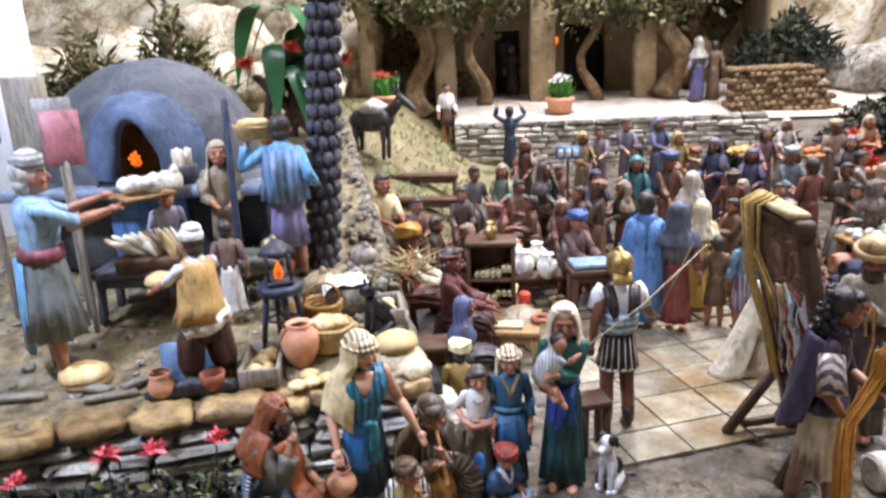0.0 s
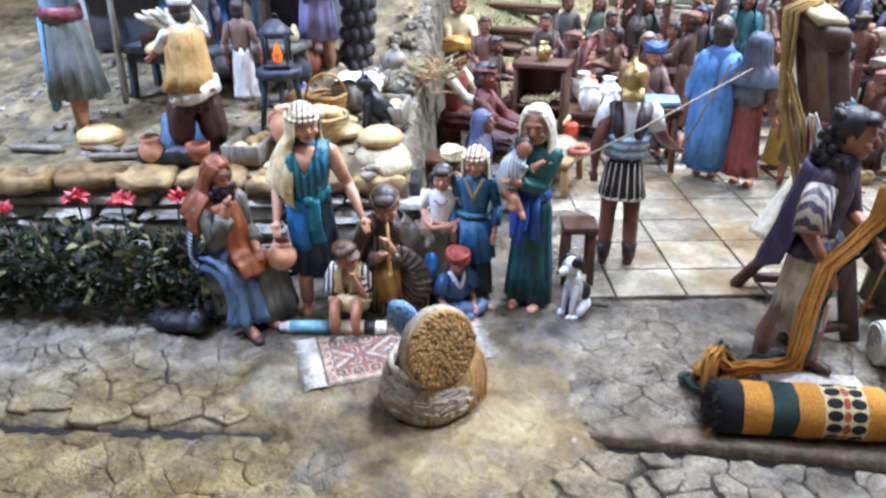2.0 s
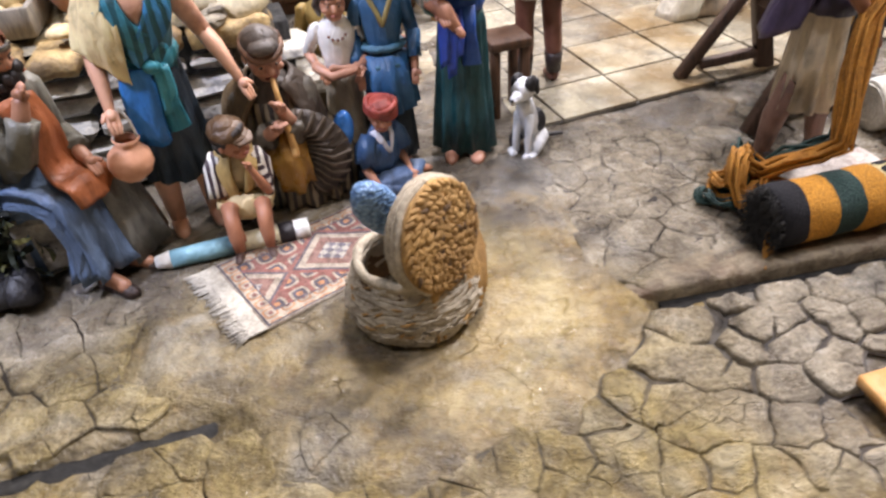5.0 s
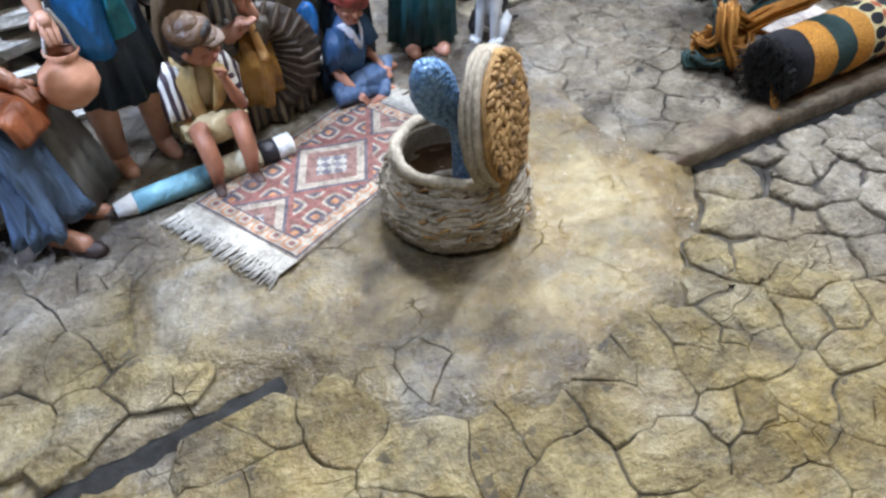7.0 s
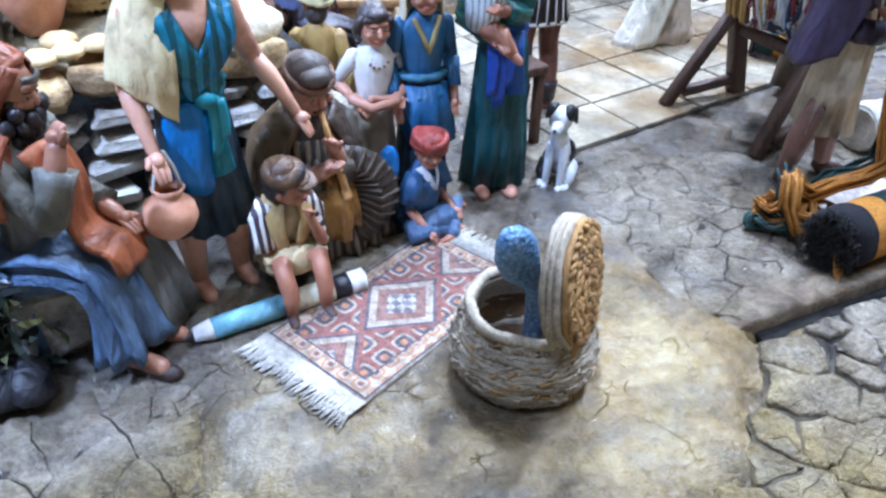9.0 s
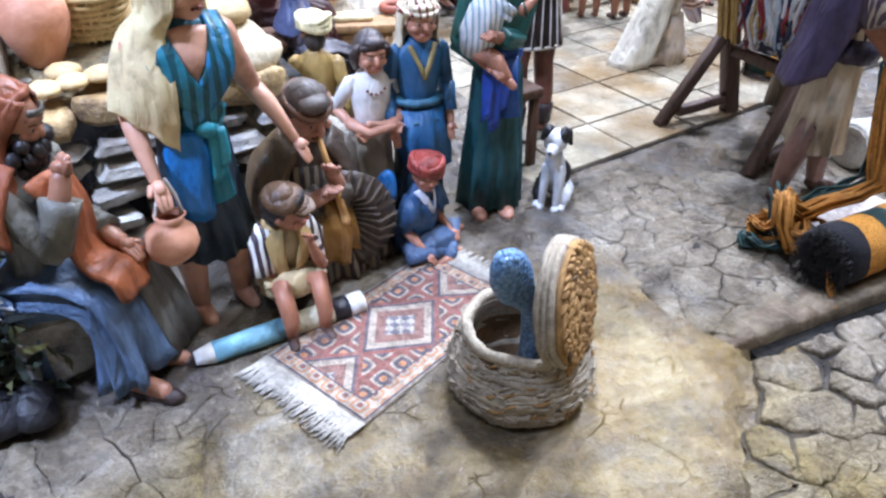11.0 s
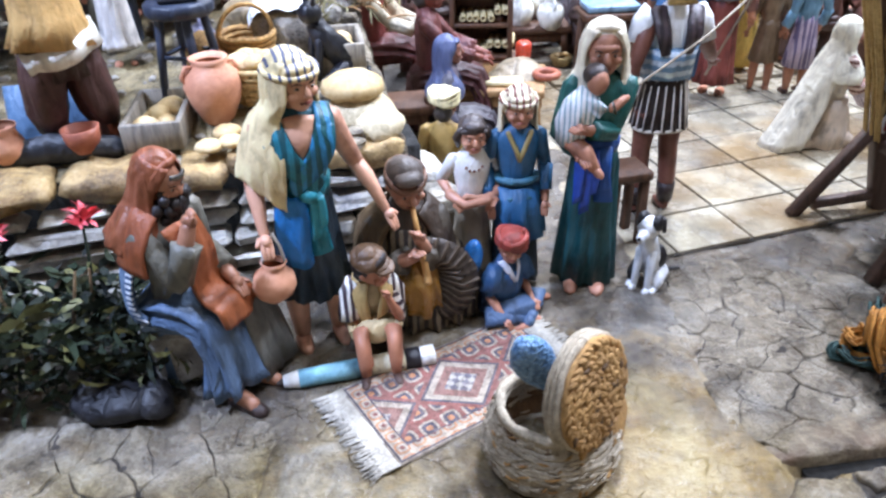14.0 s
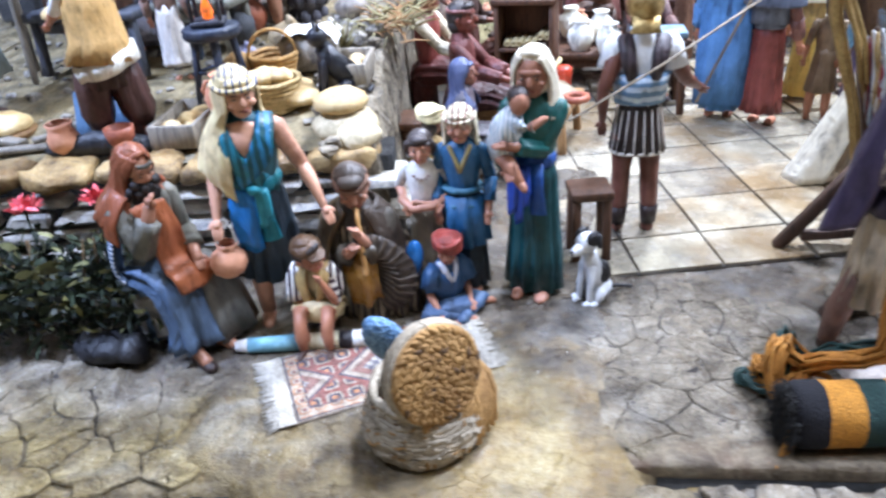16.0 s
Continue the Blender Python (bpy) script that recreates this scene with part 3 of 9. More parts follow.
    def leaf(self, base, tip, width, mi=0, bend=0.2):
        base, tip = Vector(base), Vector(tip)
        d = tip - base
        s = d.cross(Vector((random.uniform(-1, 1), random.uniform(-1, 1), random.uniform(-0.3, 1))))
        s = s.normalized() * width / 2 if s.length > 1e-9 else Vector((width / 2, 0, 0))
        nn = s.cross(d).normalized() * d.length * bend
        a, b = base + d * 0.35 + nn * 0.7, base + d * 0.72 + nn * 0.8
        self.add([base, a - s, a + s, b - s * 0.7, b + s * 0.7, tip], [(0, 1, 2), (1, 3, 4, 2), (3, 5, 4)], mi)
        return self

    def cloth(self, rows, mi=0, thick=0.006, sub=3, ripple=0.0):
        """A sheet of cloth with thickness, smoothly spanned over rows of points."""
        def spline(ps, k):
            out = []
            n = len(ps)
            for i in range(n - 1):
                a, b, c, d = ps[max(i - 1, 0)], ps[i], ps[i + 1], ps[min(i + 2, n - 1)]
                for j in range(k):
                    t = j / k
                    out.append(0.5 * (2 * b + (c - a) * t + (2 * a - 5 * b + 4 * c - d) * t * t + (3 * b - a - 3 * c + d) * t ** 3))
            return out + [ps[-1]]

        g = [spline([Vector(p) for p in r], sub) for r in rows]
        cols = [spline(list(c), sub) for c in zip(*g)]
        n, m = len(cols), len(cols[0])
        front, back = [], []
        for i in range(n):
            for j in range(m):
                du = cols[min(i + 1, n - 1)][j] - cols[max(i - 1, 0)][j]
                dv = cols[i][min(j + 1, m - 1)] - cols[i][max(j - 1, 0)]
                w = du.cross(dv)
                w = w.normalized() if w.length > 1e-9 else Vector((0, 0, 1))
                p = cols[i][j] + w * ripple * math.sin(j * 1.7 + 0.6 * math.sin(i * 0.5)) * (0.2 + 0.8 * i / (n - 1))
                front.append(p + w * thick / 2)
                back.append(p - w * thick / 2)
        k = n * m
        fs = [(i * m + j, (i + 1) * m + j, (i + 1) * m + j + 1, i * m + j + 1) for i in range(n - 1) for j in range(m - 1)]
        fs += [tuple(q + k for q in f[::-1]) for f in fs]
        rim = [i * m for i in range(n)] + [(n - 1) * m + j for j in range(1, m)] + [i * m + m - 1 for i in range(n - 2, -1, -1)] + [j for j in range(m - 2, 0, -1)]
        fs += [(rim[i], rim[(i + 1) % len(rim)], rim[(i + 1) % len(rim)] + k, rim[i] + k) for i in range(len(rim))]
        self.add(front + back, fs, mi)
        return self

    def rough(self, amp, scale, seed=0.0):
        for p in self.v:
            q = p * scale + Vector((seed, seed * 1.7, 0))
            p += noise.noise_vector(q) * amp
        return self

    def mesh(self, name, mats, smooth=True):
        me = bpy.data.meshes.new(name)
        me.from_pydata([tuple(p) for p in self.v], [], self.f)
        for m in mats:
            me.materials.append(m)
        me.polygons.foreach_set("material_index", self.m)
        me.polygons.foreach_set("use_smooth", [smooth] * len(self.f))
        b = bmesh.new()
        b.from_mesh(me)
        bmesh.ops.recalc_face_normals(b, faces=b.faces)
        b.to_mesh(me)
        b.free()
        me.update()
        return me

    def obj(self, name, mats, parent=None, label="", at=None, smooth=True):
        ob = new(name, self.mesh(name, mats if isinstance(mats, (list, tuple)) else [mats], smooth))
        if parent is not None:
            ob.parent = parent
        if at is not None:
            ob.matrix_basis = at
        return tagged(ob, label)


def empty(name, at, label, category, group="", kind=""):
    ob = new(name)
    ob.matrix_basis = at
    return tagged(ob, label, category, group, kind)


def smoothstep(a, b, x):
    u = min(1.0, max(0.0, (x - a) / (b - a)))
    return u * u * (3 - 2 * u)


def gz(x, y):
    """Height of the open ground: level in front, rising towards the far terrace."""
    return 0.13 * min(1.0, max(0.0, y - 1.3))


def tz(y):
    """Height of the bakery terrace."""
    return 0.122 + 0.20 * max(0.0, min(0.6, y - 0.80))

# ---------------------------------------------------------------- ground and structure
def terrace_right(y):
    """The terrace's right edge."""
    return -0.020 - 0.235 * max(0.0, y - 0.79)


def wall_y(x):
    """The front face of the terrace wall."""
    return 0.828 + 0.247 * x


# open joints between the boards of the stage, and the smooth plaster round the basket
SLOTS = ((-0.70, 0.36, -0.03, 0.511), (0.225, 0.571, 0.95, 0.664))
SMOOTH = ((-.115, .625), (-.085, .535), (-.030, .515), (-.005, .470), (.075, .450), (.160, .487), (.212, .545), (.226, .575), (.200, .640), (.190, .70), (.02, .70))


def plaster(x, y):
    """Metres inside the smooth plaster field; below zero outside it."""
    q = noise.noise_vector(Vector((x * 24, y * 24, 4))) * .014 + noise.noise_vector(Vector((x * 70, y * 70, 9))) * .006
    x, y = x + q.x, y + q.y
    inside, best = False, 9.0
    for (ax, ay), (bx, by) in zip(SMOOTH, SMOOTH[1:] + SMOOTH[:1]):
        if (ay > y) != (by > y) and x < ax + (bx - ax) * (y - ay) / (by - ay):
            inside = not inside
        ex, ey = bx - ax, by - ay
        u = min(1.0, max(0.0, ((x - ax) * ex + (y - ay) * ey) / (ex * ex + ey * ey)))
        best = min(best, math.hypot(x - ax - u * ex, y - ay - u * ey))
    return best if inside else -best


def ground_height(x, y):
    h = gz(x, y) - 0.0035
    sandy = smoothstep(-.012, .008, plaster(x, y)) if -.16 < x < .28 and .40 < y < .75 else 0.0
    yard = smoothstep(0.60, 0.66, y) * smoothstep(0.24, 0.17, x) * smoothstep(1.3, 1.0, y)
    h += 0.006 * max(sandy, yard)
    h += 0.0016 * noise.noise(Vector((x * 22, y * 22, 0))) + 0.0008 * noise.noise(Vector((x * 70, y * 70, 3)))
    # two open joints between the boards of the stage
    for x0, y0, x1, y1 in SLOTS:
        if x0 < x < x1:
            d = abs(y - (y0 + (y1 - y0) * (x - x0) / (x1 - x0)))
            h -= 0.013 * smoothstep(0.0065, 0.0040, d) * smoothstep(x0, x0 + 0.03, x) * smoothstep(x1, x1 - 0.03, x)
    return h


def stone_zone(x, y):
    """Where the irregular flagstones lie."""
    v = -.292 * x + .956 * y
    if v > .70 and x > .16:
        return False
    wob = .022 * noise.noise(Vector((x * 28, y * 28, 4)))
    if plaster(x, y) > -.002:
        return False
    if x < .19 + wob and y > .64:
        return False
    if -.30 < x < .0 and y > .63 + wob:
        return False
    for x0, y0, x1, y1 in SLOTS:
        if x0 < x < x1 and abs(y - (y0 + (y1 - y0) * (x - x0) / (x1 - x0))) < .007:
            return False
    if .33 < x < .75 and .385 < y < .50 + .19 * (x - .34):
        return False
    if x > .18 and y > .575 + .10 * (x - .225) and noise.noise(Vector((x * 9, y * 9, 6))) > .33:
        return False
    return y < .80 and x < .95


def grid_mesh(xs, ys, fz, mb=None, mi=0):
    mb = mb or MB()
    n = len(ys)
    mb.add([(x, y, fz(x, y)) for x in xs for y in ys], [(i * n + j, (i + 1) * n + j, (i + 1) * n + j + 1, i * n + j + 1) for i in range(len(xs) - 1) for j in range(n - 1)], mi)
    return mb


def steps(*spans):
    out = []
    for a, b, d in spans:
        k = max(1, round((b - a) / d))
        out += [a + (b - a) * i / k for i in range(k)]
    return out + [spans[-1][1]]


gx = steps((-3.0, -0.7, 0.12), (-0.7, 0.95, 0.006), (0.95, 3.2, 0.12))
gy = steps((-1.2, 0.20, 0.07), (0.20, 0.85, 0.0045), (0.85, 3.6, 0.06))
gmb = grid_mesh(gx, gy, ground_height)
ground = gmb.obj("ground", M_JOINT)
tagged(ground, "painted plaster ground of the model village, sandy and grey", "ground", kind="structure")

# hall around the stage
hall = MB()
hall.box((0, 1.0, -0.75), (7.0, 6.4, 0.1), 0, 0.02)
hall.obj("floor", paint("#3a3632", gloss=0.6), label="dark hall floor below the stage")["kind"] = "structure"
for nm, c, s in (("wall_north", (0, 4.25, 0.9), (7.0, 0.1, 3.2)), ("wall_south", (0, -2.25, 0.9), (7.0, 0.1, 3.2)), ("wall_east", (3.55, 1.0, 0.9), (0.1, 6.4, 3.2)), ("wall_west", (-3.55, 1.0, 0.9), (0.1, 6.4, 3.2)), ("ceiling", (0, 1.0, 2.55), (7.2, 6.6, 0.1))):
    tagged(MB().box(c, s, 0, 0.02).obj(nm, paint("#b9b2a6" if nm != "ceiling" else "#d0ccc4", gloss=0.7)), "plain painted hall " + nm.split("_")[0], nm.split("_")[0], kind="structure")


# --- bakery terrace: earth body, stone wall with coping, rough rock edge
def terrace_z(x, y):
    h = tz(y) + 0.004 * noise.noise(Vector((x * 14, y * 14, 5))) + 0.002 * noise.noise(Vector((x * 45, y * 45, 1)))
    return h + 0.10 * smoothstep(1.35, 1.9, y)


mb = MB()
ys = steps((0.0, 1.0, 0.02))
rows = []
for i in range(70):
    row = []
    for v in ys:
        y0 = 0.0
        u = i / 69
        yy = None
        x_right = 0.0
        y = 0.30 + 2.3 * v
        x = -1.9 + (terrace_right(max(y, 0.79)) - 0.012 + 1.9) * u
        y = max(y, wall_y(x) + 0.012)
        row.append((x, y, terrace_z(x, y)))
    rows.append(row)
n = len(ys)
mb.add([p for r in rows for p in r], [(i * n + j, (i + 1) * n + j, (i + 1) * n + j + 1, i * n + j + 1) for i in range(69) for j in range(n - 1)])
terrace = mb.obj("terrace_floor", M_TERRACE)
tagged(terrace, "raised earthen terrace of the bakery, ochre and grey", "terrace", kind="structure")

wall_core = MB().box((0, 0, 0), (1.75, 0.05, 0.118), 0, 0.02).obj("terrace_wall", paint("#141312", gloss=0.8))
wall_core.matrix_basis = pose(-0.86, wall_y(-0.86) + 0.034, 0.058, 0, 0, math.degrees(math.atan(0.247)))
tagged(wall_core, "dry-stone retaining wall of dark slate with pale coping stones", "stone wall", kind="structure")


def rough_edge():
    """The craggy rock ridge along the terrace's right side."""
    mb = MB()
    rows = 250
    prof = ((-.022, -.006, 1), (-.016, .001, 1), (-.010, .004, 1), (-.004, .006, 1), (.002, .005, 1), (.008, .002, 1), (.012, 0, .94), (.015, 0, .82), (.018, 0, .62), (.020, 0, .42), (.023, 0, .2), (.026, 0, -.03))
    vs = []
    for i in range(rows):
        y = .806 + 1.47 * (i / (rows - 1)) ** 1.15
        grow = smoothstep(.800, .830, y)
        x0 = terrace_right(y)
        top = terrace_z(x0 - .03, y)
        low = gz(x0, y)
        big = 1 + .9 * noise.noise(Vector((y * 16, 1, 0)))
        for dx, dz, k in prof:
            p = Vector((x0 + dx, y, low - .004 + ((top - low) * k + dz * big) * grow))
            n1 = noise.noise_vector(p * 42) * .007 + noise.noise_vector(p * 120) * .0050
            n1 += Vector((0, 0, .004 * abs(noise.noise(p * 30))))
            vs.append(p + n1)
    m = len(prof)
    mb.add(vs, [(i * m + j, (i + 1) * m + j, (i + 1) * m + j + 1, i * m + j + 1) for i in range(rows - 1) for j in range(m - 1)])
    rnd = random.Random(5)
    for q in range(90):
        y = rnd.uniform(.80, 2.2)
        r = rnd.uniform(.003, .009)
        x = terrace_right(y) + rnd.uniform(-.05, .0)
        mb.box((x, y, terrace_z(x, y) + r * .5 + .004), (r * 2.2, r * 1.8, r * 1.3), 0, .2, Matrix.Rotation(rnd.uniform(0, 3), 3, "Z"), .3)
    return mb


edge = rough_edge().obj("rock_edge", M_EDGE, smooth=False)
tagged(edge, "rough pale grey rubble edge of the terrace", "rocks", kind="stuff")


# --- hill slope behind the terrace and the far terrace with its wall
def hill_z(x, y):
    base = gz(x, y)
    rise = 0.20 * smoothstep(1.45, 2.25, y) * smoothstep(0.13, -0.28, x)
    return base + rise + 0.012 * noise.noise(Vector((x * 9, y * 9, 2))) - 0.004


hill = grid_mesh(steps((-2.6, 0.14, 0.02)), steps((1.45, 3.4, 0.025)), hill_z).obj("hill", M_HILL)
tagged(hill, "dry grassy slope in ochre and green", "hill", kind="structure")

FAR_Y, FAR_Z = 2.30, 0.245
far = MB()
grid_mesh(steps((0.0, 2.6, 0.05)), steps((FAR_Y, 3.6, 0.05)), lambda x, y: FAR_Z + 0.05 * smoothstep(2.3, 2.6, y) + 0.004 * noise.noise(Vector((x * 12, y * 12, 0))), far)
far.box((1.3, FAR_Y + 0.05, 0.17), (2.6, 0.08, 0.13), 0, 0.02)
far_terrace = far.obj("far_terrace", M_TERRTOP)
tagged(far_terrace, "paved terrace before the far house, pinkish plaster top", "terrace", kind="structure")

# painted cliff behind everything
cl = MB()
nx, nz = 90, 40
pts = []
for i in range(nx):
    for j in range(nz):
        x, z = -3.2 + 6.4 * i / (nx - 1), -0.1 + 2.2 * j / (nz - 1)
        d = noise.fractal(Vector((x * 2.2, z * 3.0, 7)), 0.9, 2.1, 5)
        pts.append((x, 3.25 + 0.25 * d - 0.28 * (z < 0.6) * (0.6 - z) + 0.15 * abs(x) * 0.0, z))
cl.add(pts, [(i * nz + j, (i + 1) * nz + j, (i + 1) * nz + j + 1, i * nz + j + 1) for i in range(nx - 1) for j in range(nz - 1)])
tagged(cl.obj("backdrop", M_SUNROCK), "pale modelled cliff closing the back of the scene", "backdrop", kind="structure")

# ---------------------------------------------------------------- clay figurines, one mesh each
def two_bone(a, b, l1, l2, hint):
    a, b, hint = Vector(a), Vector(b), Vector(hint)
    d = b - a
    r = min(d.length, (l1 + l2) * 0.995)
    d = d.normalized()
    x = (l1 * l1 - l2 * l2 + r * r) / (2 * r)
    h = math.sqrt(max(0.0, l1 * l1 - x * x))
    s = hint - d * hint.dot(d)
    s = s.normalized() if s.length > 1e-6 else Vector((0, 0, -1))
    return a + d * x + s * h, a + d * r


def figurine(label, at, yaw=0.0, H=0.25, stance="stand", robe="#6b4a3a", top=None, sash=None, skin=SKIN, hair=HAIR, head="hair", headc=CREAM,
             shawl=None, lh=None, rh=None, sleeve=None, sleevestripe=None, hem=0.03, lean=0.0, turn=0.0, beard=False, extra=None, seat=0.27, pants=None, nod=0.0, short=False, group="", folds=9, cape=None, stripe=None, headstripe=None, width=0.84, bare=False, legs=True, hturn=0.0, reach=1.0, hs=1.14, stride=0.0, knee=0.02, drape=1.0):
    """A painted clay figurine that faces -y at yaw 0. lh, rh: where its left and right palm are, in shares of its height."""
    mb = MB()
    top = top or robe
    mats, slot = [], {}

    def mi(c, **kw):
        key = (c, tuple(sorted(kw.items())))
        if key not in slot:
            slot[key] = len(mats)
            mats.append(c if not isinstance(c, str) else skin_paint(c) if c == skin and not kw else paint(c, **kw))
        return slot[key]

    lift = {"stand": 0.0, "sit": seat + 0.03 - 0.52, "floor": 0.07 - 0.52, "kneel": 0.25 - 0.52}[stance]
    hip = Vector((0, 0, 0.52 + lift))
    rot = Matrix.Rotation(radians(lean), 3, "X") @ Matrix.Rotation(radians(turn), 3, "Z")

    def up(x, y, z):
        return hip + rot @ (Vector((x, y, z + lift)) - hip)

    R = mi(robe, stripes=stripe, axis=0, freq=150.0) if stripe else mi(robe)
    T, S = mi(top), mi(skin)
    w = width
    if stance == "stand":
        if hem < 0.2:
            mb.tube([((0, 0, hem), .135 * w, .105 * w, .10), ((0, 0, .18), .125 * w, .098 * w, .09), ((0, 0, .36), .112 * w, .09 * w, .06), ((0, 0, .52), .105 * w, .08 * w, .03), ((0, 0, .60), .088 * w, .068 * w, 0)], R, 26, fold=folds, phase=H * 40)
            for sx in (-1, 1):
                mb.ball((sx * .05, -.075, .02), (.03, .06, .022), S, 8, 6)
        else:
            mb.tube([((0, 0, hem), .135 * w, .11 * w, .09), ((0, 0, (hem + .55) / 2), .118 * w, .092 * w, .06), ((0, 0, .54), .10 * w, .08 * w, .03), ((0, 0, .61), .088 * w, .068 * w, 0)], R, 26, fold=folds + 2, phase=H * 50)
            P = mi(pants) if pants else S
            for sx in (-1, 1):
                fx, sy = sx * .062, -sx * stride
                mb.limb([(sx * .05, sy * .3, hem + .06), (sx * .055, sy * .55 - .012, .29), (fx, sy * .8 + .008, .17), (fx, sy + .01, .05)], [.052, .04, .038, .026], P, 9)
                mb.limb([(fx, sy + .012, .03), (fx, sy - .055, .018)], [.027, .022], mi("#4a3226") if not short else S, 8)
    elif stance == "sit":
        hz = seat + 0.03
        if short:
            P = mi(pants) if pants else S
            kz = hz + knee
            mb.tube([((0, .05, hz), .10, .07), ((0, -.03, hz), .125, .08), ((0, -.15, hz + knee * .6), .12, .065), ((0, -.18, kz - .02), .10, .05)], R, 18, fold=7, famp=.04)
            for sx in (-1, 1):
                mb.limb([(sx * .06, -.10, hz), (sx * .075, -.21, kz), (sx * .07, -.21 * reach, kz * .55), (sx * .07, -.20 * reach, .04)], [.046, .037, .033, .024], P, 9)
                mb.limb([(sx * .07, -.19 * reach, .025), (sx * .075, -.20 * reach - .07, .018)], [.027, .022], mi("#4a3226"), 8)
        else:
            mb.tube([((0, .07, hz - .02), .10, .06, .02), ((0, .02, hz), .124, .08, .08), ((0, -.09 * reach, hz + .008), .118, .068, .13), ((0, -.17 * reach, hz + .008), .112, .062, .15), ((0, -.23 * reach, hz - .008), .104, .055, .17), ((0, -.262 * reach, hz - .07), .100, .050, .19), ((0, -.275 * reach, hz * .55), .104, .052, .16), ((0, -.283 * reach, hz * .3), .110, .058, .20), ((0, -.292 * reach, .055), .118, .066, .22)], R, 22, fold=8, famp=.03)
            mb.tube([((0, .05, 0.03), .10, .08, .1), ((0, .05, hz * .6), .095, .075, .06), ((0, .04, hz), .09, .07, 0)], R, 18, fold=7)
            for sx in (-1, 1):
                mb.limb([(sx * .05, -.29 * reach, .09), (sx * .05, -.295 * reach, .035), (sx * .06, -.295 * reach - .075, .018)], [.028, .026, .022], S, 8)
                mb.limb([(sx * .05, -.28 * reach, .008), (sx * .062, -.295 * reach - .10, .006)], [.026, .022], mi("#3a2b26"), 8)
    elif stance == "floor":
        P = mi(pants) if pants else R
        if legs:
            mb.tube([((0, .03, .005), .13, .11, .05), ((0, .02, .08), .12, .10, .03), ((0, 0, .14), .10, .08)], R, 18, fold=7)
        for sx in (-1, 1) if legs else ():
            mb.limb([(sx * .06, -.01, .075), (sx * .19, -.13, .085), (-sx * .01, -.23 - .02 * sx, .045)], [.062, .052, .036], P, 9, (0, 0, 1))
            mb.limb([(-sx * .02, -.235 - .02 * sx, .035), (-sx * .085, -.24, .025)], [.026, .02], S, 8, (0, 0, 1))
    else:
        mb.tube([((0, .02, .0), .13, .16, .06), ((0, -.01, .10), .125, .13, .06), ((0, -.01, .2), .112, .10, .04), ((0, 0, .30), .095, .075)], R, 22, fold=9)
        for sx in (-1, 1):
            mb.limb([(sx * .06, -.10, .05), (sx * .06, .10, .045), (sx * .06, .22, .03)], [.055, .045, .028], R if not pants else mi(pants), 9)
            mb.limb([(sx * .06, .22, .03), (sx * .06, .24, .005)], [.025, .02], mi("#4a3226"), 8)
    # trunk
    mb.tube([(up(0, 0, .53), .092 * w, .072 * w), (up(0, 0, .62), .092 * w, .072 * w), (up(0, -.004, .72), .112 * w, .08 * w), (up(0, 0, .785), .12 * w, .075 * w), (up(0, .004, .82), .095 * w, .06 * w), (up(0, .006, .845), .045, .042), (up(0, 0, .86), .03, .03)], T, 20, fold=7, famp=.025)
    mb.limb([up(0, .004, .84), up(0, -.006, .89)], [.031, .03], S, 8)
    if sash:
        mb.tube([(up(0, 0, .575), .098 * w, .08 * w), (up(0, 0, .59), .104 * w, .084 * w), (up(0, 0, .61), .102 * w, .082 * w), (up(0, 0, .625), .095 * w, .075 * w)], mi(sash), 18, fold=11, famp=.02)
        mb.tube([(up(.02, -.082 * w, .60), .028, .012), (up(.022, -.10 * w, .50), .026, .012), (up(.03, -.115 * w, .40), .034, .01)], mi(sash), 8)
    if shawl:
        mb.tube([(up(0, .01, .60), .13 * w, .098 * w, .06), (up(0, .005, .70), .132 * w, .095 * w, .05), (up(0, 0, .79), .125 * w, .08 * w, .02), (up(0, .004, .835), .085, .062), (up(0, .004, .865), .05, .045)], mi(shawl), 22, fold=8)
    if cape:
        mb.tube([(up(0, .075, .12), .12, .03, .12), (up(0, .075, .4), .12, .03, .1), (up(0, .055, .7), .12, .035, .05), (up(0, .02, .82), .10, .04)], mi(cape), 20, fold=7)
    # arms
    for sx, target in ((1, lh), (-1, rh)):
        sh = up(sx * .112 * w, .004, .795)
        tgt = up(*target) if target else up(sx * .15, -.05, .49)
        el, hd = two_bone(sh, tgt, .165, .165, rot @ Vector((sx * .34, .34, -.85)))
        scol = S if bare else (mi(sleeve, stripes=sleevestripe, axis=2, freq=150.0) if sleevestripe else mi(sleeve)) if sleeve and sleeve != "short" else T
        mid = el.lerp(hd, .55)
        mb.limb([sh, sh.lerp(el, .4), el], [.036, .034, .026] if bare or short else [.038, .036, .031], scol, 9, (0, 1, 0))
        if short or sleeve == "short":
            mb.limb([el, el.lerp(hd, .3), mid, hd], [.024, .026, .021, .014], S, 8, (0, 1, 0))
        else:
            mb.tube([(el, .036, .036), (mid, .036, .032), (el.lerp(hd, .72), .041, .034)], scol, 10, (0, 1, 0), fold=5, famp=.06)
            mb.limb([mid, hd], [.023, .019], S, 8, (0, 1, 0))
        d = (hd - el).normalized()
        mb.ball(hd + d * .018, (.017, .022, .019), S, 8, 6)
        across = d.cross(Vector((0, 0, 1)))
        across = across.normalized() if across.length > .1 else Vector((1, 0, 0))
        for q in (-1, 0, 1):
            mb.limb([hd + d * .02 + across * q * .010, hd + d * .042 + across * q * .012 + Vector((0, 0, -.004)), hd + d * .058 + across * q * .010 + Vector((0, 0, -.012))], [.0085, .0075, .006], S, 6)
